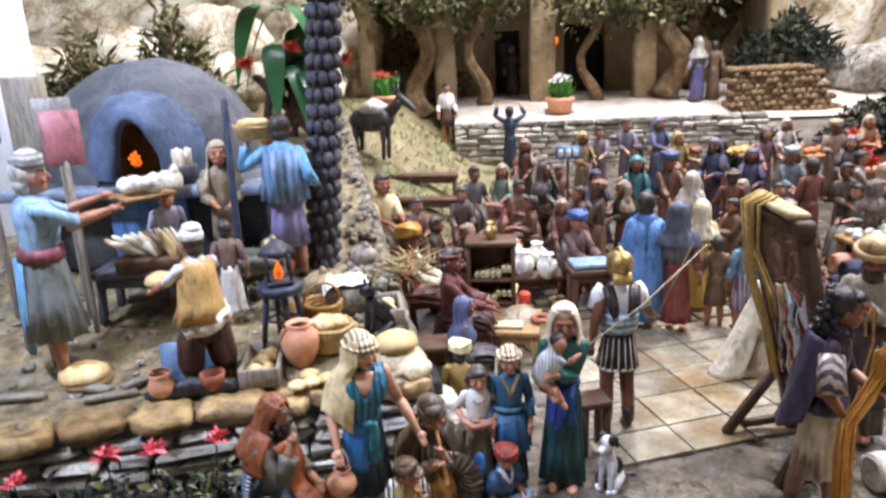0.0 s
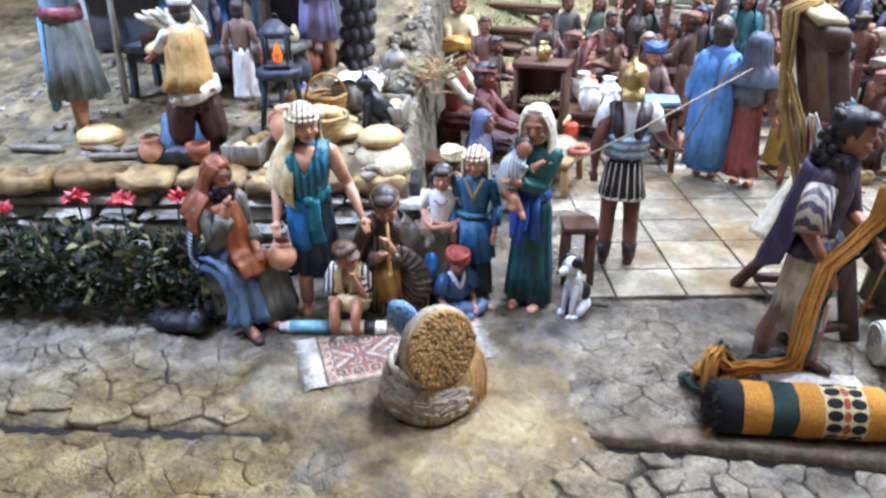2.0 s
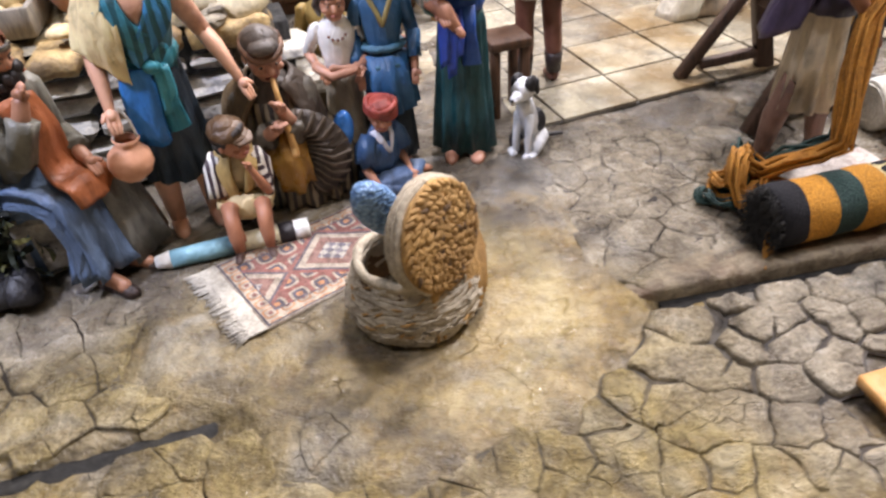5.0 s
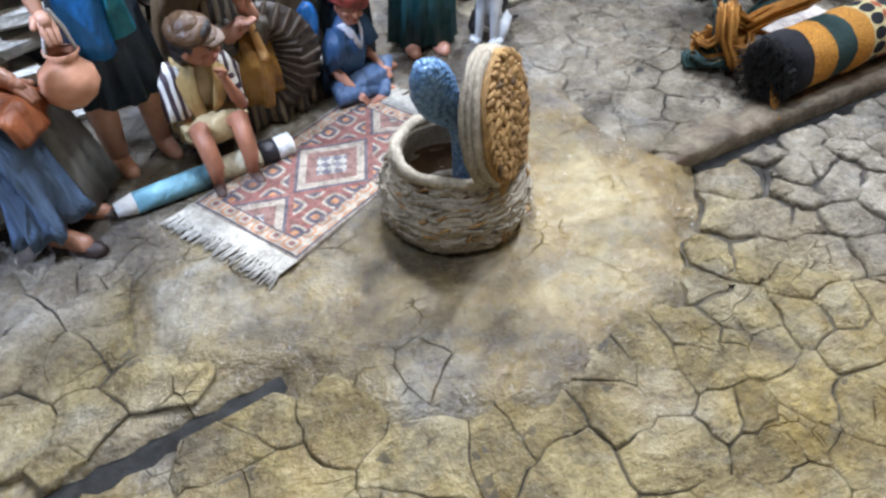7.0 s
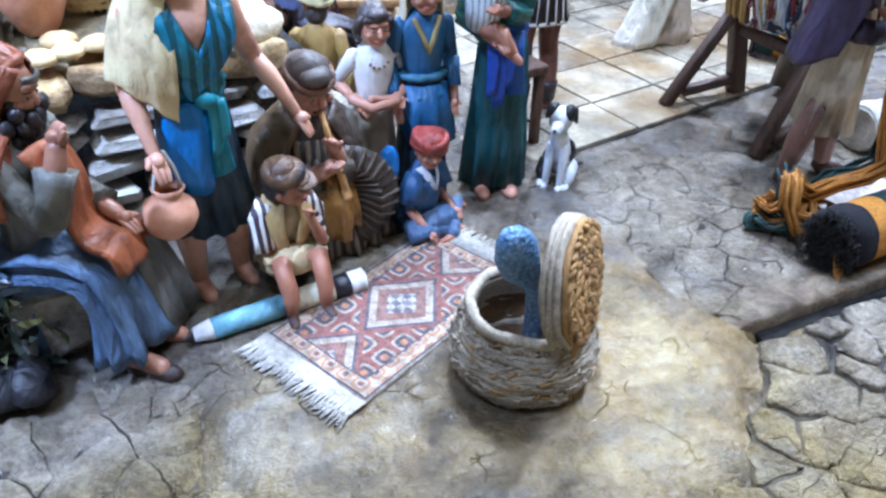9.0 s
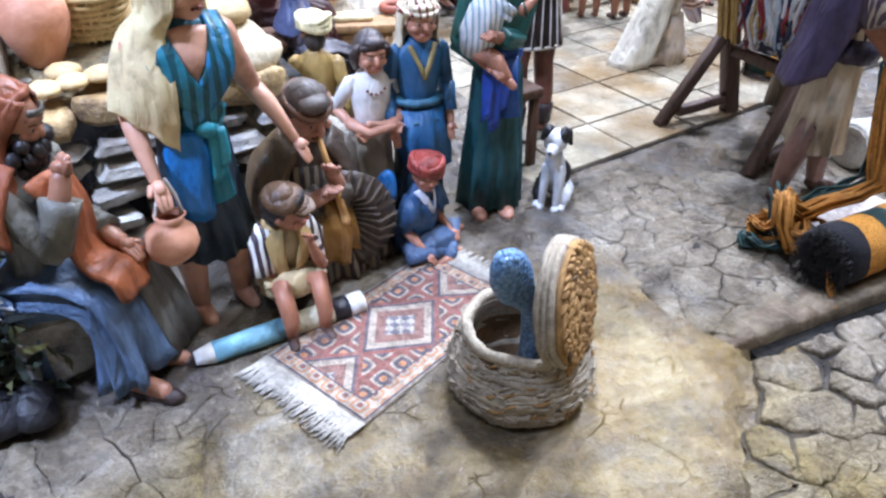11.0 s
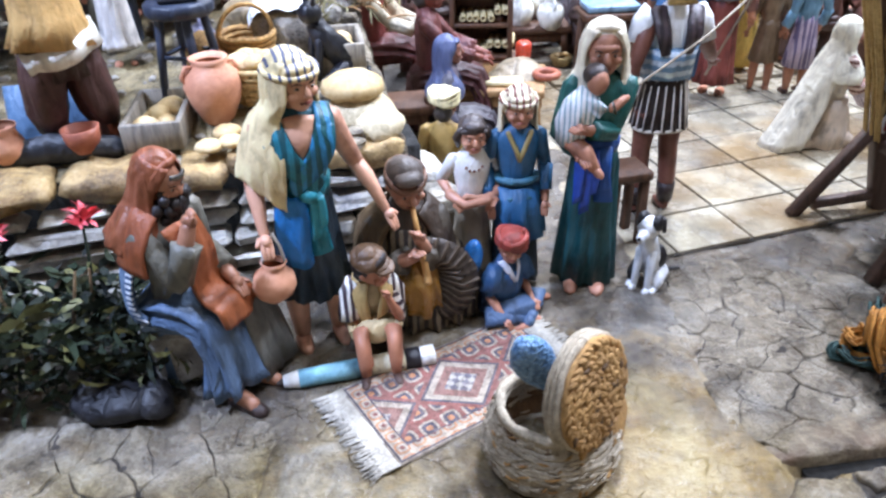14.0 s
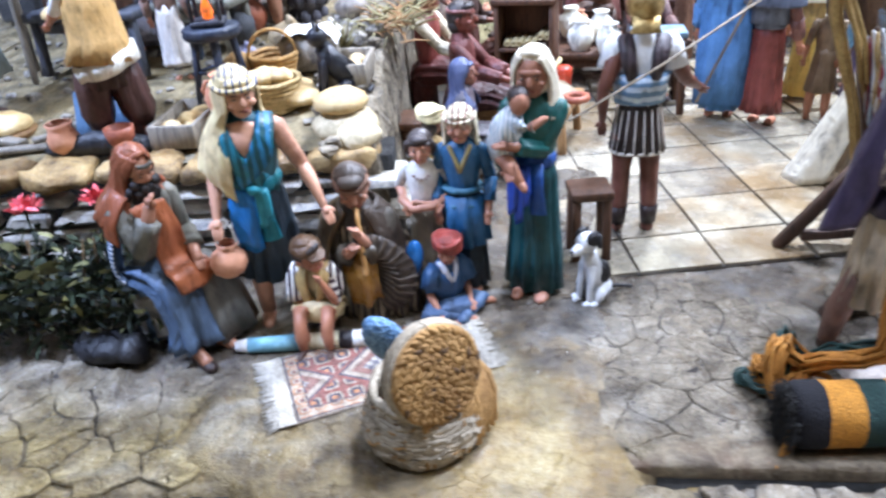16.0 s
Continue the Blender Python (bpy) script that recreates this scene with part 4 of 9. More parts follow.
        mb.limb([hd + d * .012 + across * sx * -.014, hd + d * .034 + across * sx * -.026 + Vector((0, 0, .004))], [.008, .006], S, 6)
    # head
    hr = rot @ Matrix.Rotation(radians(hturn), 3, "Z") @ Matrix.Rotation(radians(nod), 3, "X")
    hc = up(0, -.012, .925)

    def hp(x, y, z):
        return hc + hr @ Vector((x, y, z))

    k0 = len(mb.v)
    mb.ball(hp(0, -.004, 0), (.050, .058, .066), S, 14, 10, hr)
    mb.ball(hp(0, -.032, -.038), (.034, .028, .028), S, 10, 6, hr)
    mb.limb([hp(0, -.056, .012), hp(0, -.068, -.008)], [.007, .011], S, 6)
    mb.ball(hp(0, -.046, .024), (.038, .014, .012), S, 10, 6, hr)
    hcol = mi(hair)
    dark, lip, white = mi("#241a18"), mi("#99584a"), mi("#a89a8d")
    for sx in (-1, 1):
        mb.ball(hp(sx * .021, -.0538, .006), (.0072, .0045, .0034), white, 8, 5, hr)
        mb.ball(hp(sx * .0205, -.0568, .006), (.0040, .0030, .0034), dark, 7, 5, hr)
        mb.limb([hp(sx * .011, -.0585, .0175), hp(sx * .022, -.0570, .0205), hp(sx * .033, -.0500, .0180)], [.0016, .0019, .0010], hcol, 5)
        mb.ball(hp(sx * .028, -.043, -.014), (.017, .014, .013), S, 8, 5, hr)
        mb.ball(hp(sx * .050, .002, -.004), (.008, .013, .018), S, 6, 5, hr)
    mb.limb([hp(-.014, -.057, -.034), hp(0, -.0615, -.033), hp(.014, -.057, -.034)], [.004, .0055, .004], lip, 5)

    def veil(col, rows, ripple=.004):
        out = []
        for z, rx, ry, yc, gap in rows:
            out.append([])
            for k in range(13):
                a = radians(gap + (360 - 2 * gap) * k / 12)
                out[-1].append(hp(rx * math.sin(a), yc - ry * math.cos(a), z))
        mb.cloth([list(c) for c in zip(*out)], col, .007, 3, ripple)
    if head in ("hair", "cap", "band"):
        mb.ball(hp(0, .014, .018), (.058, .058, .062), hcol, 14, 9, hr)
        mb.ball(hp(0, .03, -.025), (.048, .038, .045), hcol, 10, 7, hr)
        mb.ball(hp(0, -.03, .052), (.044, .03, .02), hcol, 10, 6, hr)
    if head == "cap":
        mb.ball(hp(0, .004, .045), (.064, .066, .036), mi(headc), 14, 8, hr)
        mb.ball(hp(0, -.045, .036), (.04, .03, .01), mi(headc), 10, 6, hr)
    if head == "band":
        mb.tube([(hp(0, .008, .028), .062, .064), (hp(0, .007, .044), .061, .063)], mi(headc), 16, side=hr @ Vector((1, 0, 0)))
    if head == "turban":
        kw = dict(stripes=headstripe, axis=0, freq=210.0 / 1) if headstripe else {}
        mb.ball(hp(0, .006, .05), (.068, .072, .048), mi(headc, **kw), 16, 9, hr)
        for k in range(3):
            mb.tube([(hp(.066 * math.cos(a), .006 + .07 * math.sin(a), .034 + .016 * k + .01 * math.sin(a * 2 + k)), .016, .013) for a in [2 * math.pi * q / 14 for q in range(15)]], mi(headc, **kw), 6, side=(0, 0, 1))
        mb.ball(hp(0, .03, -.02), (.046, .036, .045), hcol, 10, 7, hr)
    if head in ("scarf", "keffiyeh"):
        kw = dict(stripes=headstripe, axis=0, freq=190.0, duty=0.66) if headstripe else {}
        cc = mi(headc)
        mb.ball(hp(0, .016, .014), (.062, .066, .07), mi(headc, **kw), 16, 10, hr)
        if head == "keffiyeh":
            mb.tube([(hp(.064 * math.cos(a), .006 + .068 * math.sin(a), .034), .008, .008) for a in [2 * math.pi * q / 14 for q in range(15)]], mi(headc, **kw), 6, side=(0, 0, 1))
        fall = [(.06, .040, .045, .012, 40), (.02, .063, .066, .012, 62), (-.03, .066, .064, .016, 68), (-.08, .070, .062, .016, 62), (-.125, .106, .078, .010, 42), (-.18, .132, .100, .014, 36), (-.215, .134, .106, .018, 50)]
        veil(cc, fall if head == "scarf" else fall[:4] + [(-.12, .088, .070, .020, 72)])
        mb.ball(hp(0, -.036, .048), (.042, .02, .014), mi(headc, **kw), 10, 6, hr)
    if head == "hood":
        cc = mi(headc)
        mb.ball(hp(0, .022, .016), (.062, .066, .070), cc, 16, 10, hr)
        mb.tube([(hp(.056 * math.cos(a), -.022 + .012 * abs(math.cos(a)), .008 + .066 * math.sin(a)), .008, .012) for a in [2 * math.pi * q / 16 for q in range(17)]], cc, 6, side=(0, 1, 0))
        rows_ = [(.066, .045, .05, .01, 30), (.02, .066, .068, .012, 50), (-.03, .070, .066, .016, 52), (-.08, .078, .068, .014, 44), (-.115, .114, .080, .006, 30), (-.155, .138, .098, .004, 22), (-.20, .146, .108, .006, 40)]
        veil(cc, rows_ if drape == 1 else rows_[:4] + [(-.11, .090, .074, .010, 30), (-.135, .108, .082, .008, 34)], .005)
    if head == "helmet":
        bm_ = mi(M_BRASS)
        mb.ball(hp(0, .008, .022), (.062, .07, .066), bm_, 16, 10, hr)
        mb.tube([(hp(0, .050, -.01), .046, .012), (hp(0, .058, -.045), .046, .010), (hp(0, .070, -.058), .050, .008)], bm_, 12)
        mb.tube([(hp(0, -.045, .045), .06, .01), (hp(0, -.065, .04), .04, .008)], bm_, 10)
        mb.limb([hp(0, -.05, .075), hp(0, 0, .095), hp(0, .06, .06)], [.01, .012, .01], bm_, 8)
    if beard:
        mb.ball(hp(0, -.038, -.055), (.042, .034, .048), hcol, 12, 8, hr)
        mb.ball(hp(0, -.03, -.02), (.05, .03, .03), hcol, 12, 8, hr)
        mb.ball(hp(0, -.045, -.012), (.032, .026, .022), S, 10, 6, hr)
    for p in mb.v[k0:]:
        p[:] = hc + (p - hc) * hs
    if extra:
        extra(mb, mi, up, lambda x, y, z: hc + hr @ Vector((x, y, z)) * hs)
    mb.rough(0.006, 8.0, H * 37 + at[0] * 11).rough(0.0025, 24.0, at[1] * 9)
    for p in mb.v:
        p *= H
    ob = mb.obj("figurine", mats, at=pose(*at, 0, 0, yaw))
    return tagged(ob, label, "figurine", group)

# ---------------------------------------------------------------- the front group
def elder_extra(mb, mi, up, hp):
    # broad mantle over both shoulders, falling over the chest into the lap
    o, od = mi("#9a5630"), mi("#8a4a2a")
    mb.cloth([[up(-.142, -.050, .70), up(-.138, .03, .70), up(-.09, .095, .69), up(0, .115, .68), up(.09, .085, .70), up(.125, .0, .73)],
              [up(-.128, -.045, .775), up(-.125, .02, .79), up(-.075, .075, .785), up(0, .095, .78), up(.08, .070, .79), up(.115, .0, .80)],
              [up(-.070, -.050, .850), up(-.078, .0, .865), up(-.050, .050, .86), up(0, .065, .86), up(.05, .050, .86), up(.078, .0, .86)]], od, .012, 4, .006)
    mb.cloth([[up(-.080, -.070, .82), up(-.060, -.104, .73), up(-.055, -.116, .64), up(-.062, -.142, .592), up(-.065, -.190, .580), up(-.055, -.215, .525)],
              [up(-.030, -.084, .83), up(-.010, -.118, .73), up(-.012, -.122, .64), up(-.005, -.148, .604), up(0, -.204, .592), up(.01, -.232, .53)],
              [up(.03, -.080, .82), up(.05, -.100, .73), up(.060, -.108, .64), up(.075, -.130, .592), up(.095, -.180, .578), up(.11, -.200, .535)]], o, .012, 4, .007)
    # patterned cap band showing under the hood
    mb.tube([(hp(.046 * math.sin(a), -.012 - .046 * math.cos(a), .046), .008, .006) for a in [-.8 + .2 * q for q in range(9)]], mi("#3c3630", stripes="#6f6858", axis=2, freq=300.0), 7, side=(0, 0, 1))
    tr = mi("#d5d8dc", stripes="#3f5878", axis=2, freq=230.0)
    # back panel of the blue coat with its pale embroidered edge
    mb.cloth([[up(-.112, .028, .72), up(-.125, .030, .64), up(-.128, .022, .57), up(-.122, -.01, .535)], [up(-.105, .065, .72), up(-.118, .075, .64), up(-.122, .07, .56), up(-.115, .05, .50)], [up(-.05, .09, .72), up(-.06, .105, .63), up(-.07, .105, .55), up(-.07, .09, .48)]], mi("#667b94"), .012, 4)
    mb.cloth([[up(-.118, .020, .725), up(-.133, .024, .64), up(-.137, .016, .565), up(-.130, -.02, .53)], [up(-.114, .042, .725), up(-.131, .048, .64), up(-.135, .042, .56), up(-.128, .01, .515)]], tr, .006, 3)
    rr = random.Random(6)
    for k in range(54):
        a, z = rr.uniform(-1.25, 1.25), -.022 - .165 * rr.random() ** .8
        r = .062 - .12 * max(0.0, -z - .10)
        mb.ball(hp(r * math.sin(a), -.010 - r * math.cos(a), z), (.017, .016, .018), mi("#221d1e"), 8, 5)
    # grey under-robe over the far leg
    mb.tube([((.075, -.01, .31), .07, .05), ((.09, -.10, .305), .075, .045), ((.10, -.165, .27), .08, .05, .06), ((.105, -.185, .16), .09, .055, .12), ((.115, -.20, .04), .10, .065, .16)], mi("#6f6d66"), 18, fold=6)


figurine("clay figurine of a bearded elder in an orange hood, seated", (-0.176, 0.676, 0), 66, 0.243, "sit", "#566a84", "#6a685f", head="hood", headc="#82482b", beard=True, hair="#2c2624", skin="#a5745a",
         rh=(-.045, -.125, .83), lh=(.06, -.165, .61), sleeve="#6e6b60", extra=elder_extra, nod=18, lean=5, hturn=4, hs=.93, reach=.62, group="street audience")


def porter_extra(mb, mi, up, hp):
    sk = mi("#cf9c80")
    # open chest between crossed lapels
    mb.cloth([[up(-.044, -.046, .835), up(-.030, -.080, .785), up(-.008, -.089, .74), up(0, -.086, .715)], [up(0, -.052, .845), up(0, -.090, .785), up(0, -.092, .74), up(.002, -.087, .71)], [up(.044, -.046, .835), up(.030, -.080, .785), up(.010, -.089, .74), up(.004, -.086, .715)]], sk, .006, 3)
    for sx, c in ((1, "#2f7fae"), (-1, "#2c7f92")):
        b = mi(c, stripes="#1d5a63", axis=0, freq=140.0)
        mb.cloth([[up(sx * .095, .02, .83), up(sx * .098, -.055, .79), up(sx * .070, -.092, .71), up(-sx * .030, -.098, .62)], [up(sx * .050, .0, .85), up(sx * .040, -.066, .815), up(sx * .004, -.102, .735), up(-sx * .060, -.086, .66)]], b, .012, 4)
    # waist knot and the blue cloth hanging from it
    k = mi("#2f8b9a")
    mb.ball(up(.004, -.096, .615), (.030, .022, .024), k, 10, 7)
    for dx, l in ((.012, .47), (.034, .51)):
        mb.cloth([[up(dx - .010, -.098, .61), up(dx - .012, -.112, .55), up(dx - .012, -.115, l)], [up(dx + .012, -.096, .61), up(dx + .016, -.108, .55), up(dx + .012, -.11, l + .01)]], k, .009, 3)
    c = mi("#2376bc")
    mb.cloth([[up(-.085, -.065, .61), up(-.098, -.085, .52), up(-.085, -.10, .40)], [up(-.045, -.09, .61), up(-.052, -.108, .51), up(-.055, -.12, .37)], [up(-.005, -.09, .61), up(-.004, -.112, .51), up(.0, -.122, .385)]], c, .010, 3, .009)
    # end of the headcloth falling in front of the shoulder
    y = mi("#ead4a2")
    mb.cloth([[hp(-.042, -.046, .03), hp(-.050, -.045, -.03), up(-.048, -.060, .83), up(-.048, -.098, .74), up(-.058, -.108, .655), up(-.062, -.098, .57)],
              [hp(-.062, -.012, .03), hp(-.070, -.012, -.04), up(-.105, -.038, .825), up(-.120, -.072, .735), up(-.125, -.078, .675), up(-.115, -.078, .618)],
              [hp(-.054, .035, .03), hp(-.064, .038, -.04), up(-.118, .03, .82), up(-.152, .012, .755), up(-.170, -.004, .70), up(-.178, -.01, .662)]], y, .006, 5, .004)


figurine("clay figurine of a standing man in striped headcloth and blue wrap", (-0.086, 0.716, 0), 22, 0.241, "stand", "#26323c", "#3f7482", sash="#2f8b9a", head="keffiyeh", headc="#e0cb98", headstripe="#5d6178", skin="#cf9c80", bare=True,
         lh=(.224, -.10, .53), rh=(-.137, -.128, .53), short=True, hem=.22, extra=porter_extra, turn=-4, lean=8, hturn=24, hs=1.08, group="street audience")


def piper_extra(mb, mi, up, hp):
    # short flute, pleated cloak spread round him, leather cape
    mb.limb([hp(0, -.064, -.034), up(.050, -.185, .705)], [.007, .011], mi("#c99a5c"), 8)
    ck = mi("#352c27", stripes="#8a7a62", axis=0, freq=150.0)
    mb.tube([(up(0, .0, .80), .085, .07), (up(0, .01, .72), .115, .09, .03), (up(.02, .0, .62), .150, .125, .06), (up(.03, -.01, .53), .180, .160, .07), ((.03, -.01, .03), .195, .175, .08), ((.03, -.01, .0), .185, .165, .08)], ck, 40, fold=19, famp=.07)
    # pleated cloak fanned out to one side
    fan = []
    for k in range(25):
        a = -1.15 + 2.55 * k / 24
        out = .004 * (k % 2)
        fan.append([(.02 + .05 * math.cos(a), -.155 - out, .20 + .05 * math.sin(a)), (.03 + .12 * math.cos(a), -.170 - out, .17 + .11 * math.sin(a)), (.035 + .165 * math.cos(a), -.145 - out * 1.3, .17 + .155 * math.sin(a))])
    mb.cloth(fan, mi("#43382f"), .010, 2)
    for k in range(1, 25, 2):
        mb.limb([Vector(p) + Vector((0, -.008, 0)) for p in fan[k]], [.003, .005, .006], mi("#5a4d3f"), 6)
    # brown cape on the shoulders, gilded leather bag in the lap
    mb.cloth([[up(-.02, .06, .86), up(-.03, .095, .78), up(-.05, .11, .66)], [up(-.06, .01, .86), up(-.135, .02, .79), up(-.160, .01, .66)], [up(-.03, -.05, .84), up(-.085, -.10, .74), up(-.09, -.15, .60)]], mi("#5f4a2e"), .012, 4, .006)
    mb.cloth([[up(.02, .06, .86), up(.03, .095, .78), up(.05, .11, .68)], [up(.06, .01, .86), up(.120, .02, .79), up(.140, .01, .68)], [up(.03, -.05, .84), up(.085, -.085, .76), up(.085, -.12, .67)]], mi("#4a3d31"), .012, 4, .005)
    gold = mi("#94692c", gloss=.24)
    mb.cloth([[up(-.035, -.105, .72), (-.03, -.170, .21), (-.02, -.190, .15), (-.01, -.19, .10)], [up(.02, -.120, .73), (.025, -.195, .22), (.03, -.210, .15), (.035, -.205, .08)], [up(.065, -.100, .71), (.075, -.170, .21), (.08, -.188, .15), (.08, -.18, .11)]], gold, .014, 4, .012)
    mb.tube([(hp(.053 * math.cos(a), .002 + .061 * math.sin(a), .034 + .006 * math.sin(a)), .010, .008) for a in [2 * math.pi * q / 16 for q in range(17)]], mi("#6b4a34"), 7, side=(0, 0, 1))


figurine("clay figurine of a seated piper in a brown pleated cloak", (-0.016, 0.768, 0), 4, 0.270, "floor", "#57493d", "#4e4339", head="hair", hair="#544b44", skin="#a97a62", legs=False,
         lh=(.030, -.130, .815), rh=(.005, -.155, .775), sleeve="#5b5347", extra=piper_extra, nod=14, lean=11, hturn=16, hs=1.02, group="street audience")


def lad_extra(mb, mi, up, hp):
    # brown cap pulled up at the back, with a short peak
    cap = mi("#593f26")
    mb.tube([(hp(0, .012, .020), .062, .066), (hp(0, .012, .042), .066, .070, .03), (hp(0, .018, .068), .056, .060, .05), (hp(0, .026, .084), .030, .034)], cap, 18, fold=5)
    mb.cloth([[hp(-.042, -.040, .036), hp(-.036, -.074, .028)], [hp(0, -.056, .040), hp(0, -.096, .028)], [hp(.042, -.040, .036), hp(.036, -.074, .028)]], cap, .008, 4)
    # tan scarf and wide tunic over the knees
    t = mi("#b79a62")
    mb.cloth([[up(-.08, .03, .85), up(-.09, -.06, .78), up(-.06, -.10, .66), up(-.05, -.12, .55)], [up(-.02, -.05, .86), up(-.03, -.09, .78), up(-.01, -.115, .66), up(0, -.13, .54)]], t, .014, 3, .006)
    mb.cloth([[up(.08, .03, .85), up(.09, -.06, .79), up(.06, -.10, .70)], [up(.02, -.05, .86), up(.03, -.09, .79), up(.01, -.112, .68)]], t, .014, 3)
    mb.cloth([[(-.12, .04, .10), (-.13, -.03, .20), (-.125, -.12, .245), (-.12, -.19, .24)], [(-.05, .04, .24), (-.05, -.04, .25), (-.04, -.12, .22), (-.03, -.16, .19)], [(.05, .04, .24), (.05, -.04, .25), (.04, -.12, .22), (.03, -.16, .19)], [(.12, .04, .10), (.13, -.03, .20), (.125, -.12, .245), (.12, -.19, .24)]], mi("#c0aa7c"), .014, 3, .008)
    for sx in (-1, 1):
        mb.tube([((sx * .055, -.02, .15), .062, .060), ((sx * .064, -.09, .185), .059, .056, .06), ((sx * .070, -.145, .212), .056, .050, .10)], mi("#b9a273"), 12, fold=5)
    sl = mi("#e6dfd4", stripes="#4a3a40", axis=0, freq=190.0)
    mb.tube([(up(.075, .005, .83), .035, .038), (up(.105, -.012, .77), .042, .044), (up(.102, -.045, .71), .046, .048, .05), (up(.092, -.062, .67), .046, .048, .06)], sl, 14, (0, 1, 0), fold=6)
    mb.tube([(up(-.075, .005, .83), .035, .038), (up(-.106, -.018, .77), .042, .044), (up(-.114, -.058, .71), .046, .048, .05), (up(-.112, -.082, .67), .046, .048, .06)], sl, 14, (0, 1, 0), fold=6)
    for sx in (-1, 1):
        for k in range(3):
            mb.limb([(sx * .07 - .03, -.20 - .03 * k, .05), (sx * .07, -.20 - .03 * k, .062), (sx * .07 + .03, -.20 - .03 * k, .05)], [.008, .010, .008], mi("#2d211c"), 6)


figurine("clay figurine of a crouching boy in cap and striped sleeves", (-0.043, 0.710, 0), 10, 0.164, "sit", "#c0aa7c", "#c9b68c", head="cap", headc="#593f26", hair="#2b2422", skin="#aa7256", short=True, seat=0.11, reach=1.35, knee=.10,
         lh=(.060, -.120, .84), rh=(-.06, -.22, .58), sleeve="#e6dfd4", sleevestripe="#4f3f46", extra=lad_extra, lean=16, hturn=52, nod=-2, hs=1.28, group="street audience")


def shirt_extra(mb, mi, up, hp):
    r = mi("#7a4a30")
    for k in range(5):
        a = -.5 + k * .25
        mb.ball(up(.05 * math.sin(a * 2), -.075, .80 - .05 * math.cos(a * 2)), .008, r, 6, 4)
    # bobbed hair
    h = mi("#3d322d")
    mb.ball(hp(0, .014, .020), (.066, .062, .064), h, 16, 10)
    for sx in (-1, 1):
        mb.limb([hp(sx * .050, -.012, .030), hp(sx * .060, .0, -.005), hp(sx * .052, .008, -.050)], [.020, .024, .012], h, 8)
    mb.limb([hp(-.045, -.036, .036), hp(0, -.052, .044), hp(.045, -.036, .036)], [.014, .015, .014], h, 8)
    sk = mi("#c58f74")
    mb.limb([up(-.125, -.04, .62), up(-.06, -.105, .585), up(.06, -.115, .60)], [.030, .027, .022], sk, 10)
    mb.limb([up(.125, -.04, .62), up(.06, -.095, .60), up(-.05, -.098, .625)], [.030, .027, .020], sk, 10)


figurine("clay figurine of a boy in a white shirt, arms crossed", (0.038, 0.787, 0), 8, 0.158, "stand", "#9a8c74", "#e8e4dc", head="hair", hair="#4a403c", skin="#c58f74", short=True, hem=.10,
         lh=(.10, -.075, .60), rh=(-.10, -.075, .59), extra=shirt_extra, hs=1.28, nod=10, group="street audience")


def tunic_extra(mb, mi, up, hp):
    g = mi("#8a7a4a")
    mb.limb([up(-.05, -.05, .83), up(-.02, -.078, .76), up(0, -.084, .71)], [.011, .011, .011], g, 6)
    mb.limb([up(.05, -.05, .83), up(.02, -.078, .76), up(0, -.084, .71)], [.011, .011, .011], g, 6)
    mb.tube([(up(0, -.005, .56), .105, .085), (up(0, -.02, .44), .115, .10, .06), (up(.03, -.03, .30), .10, .10, .1)], mi("#2b5f8a"), 18, fold=9)
    for z, r in ((.60, .100), (.52, .106)):
        mb.tube([(up(0, -.006, z - .012), r, r * .83), (up(0, -.006, z), r * 1.06, r * .88), (up(0, -.006, z + .012), r, r * .83)], mi("#3d6f86"), 18, fold=9, famp=.02)


figurine("clay figurine of a boy in blue tunic and striped cap", (0.0745, 0.789, 0), 4, 0.180, "stand", "#20303a", "#27587e", head="keffiyeh", headc="#ddd0b0", headstripe="#7d4640", skin="#c58f74", hair="#e6dcc0", hem=.05, width=.84, lh=(.125, -.05, .49), rh=(-.125, -.05, .49), extra=tunic_extra, hs=1.2, nod=6, group="street audience")


def mother_extra(mb, mi, up, hp):
    st = mi("#e8eaea", stripes="#9dbac4", axis=0, freq=260.0, duty=0.66)
    # child in a pale striped shirt against the shoulder, bare arm and leg
    sk = mi("#b07a60")
    mb.tube([(up(-.105, -.085, .63), .045, .045), (up(-.100, -.105, .69), .058, .054, .05), (up(-.078, -.112, .76), .058, .052, .05), (up(-.050, -.105, .815), .036, .034)], st, 16, fold=7)
    mb.ball(up(-.028, -.118, .850), (.038, .041, .045), sk, 14, 9)
    mb.ball(up(-.036, -.106, .868), (.042, .042, .040), mi("#3a2f2b"), 12, 8)
    mb.tube([(up(-.060, -.125, .79), .026, .026), (up(-.015, -.158, .765), .024, .024, .05), (up(.025, -.155, .775), .022, .022)], st, 10, fold=4)
    mb.limb([up(.020, -.155, .775), up(.065, -.130, .80)], [.017, .013], sk, 8)
    mb.limb([up(-.105, -.105, .64), up(-.055, -.165, .625), up(-.020, -.165, .565)], [.034, .030, .020], sk, 9)
    mb.limb([up(-.020, -.165, .565), up(.0, -.185, .545)], [.018, .014], sk, 8)
    b = mi("#2a4fb4")
    for dx, l in ((-.06, .40), (-.035, .36), (-.012, .43)):
        mb.cloth([[up(dx - .016, -.085, .60), up(dx - .024, -.115, .51), up(dx - .022, -.12, l)], [up(dx + .016, -.09, .60), up(dx + .018, -.12, .51), up(dx + .010, -.125, l + .02)]], b, .010, 3)


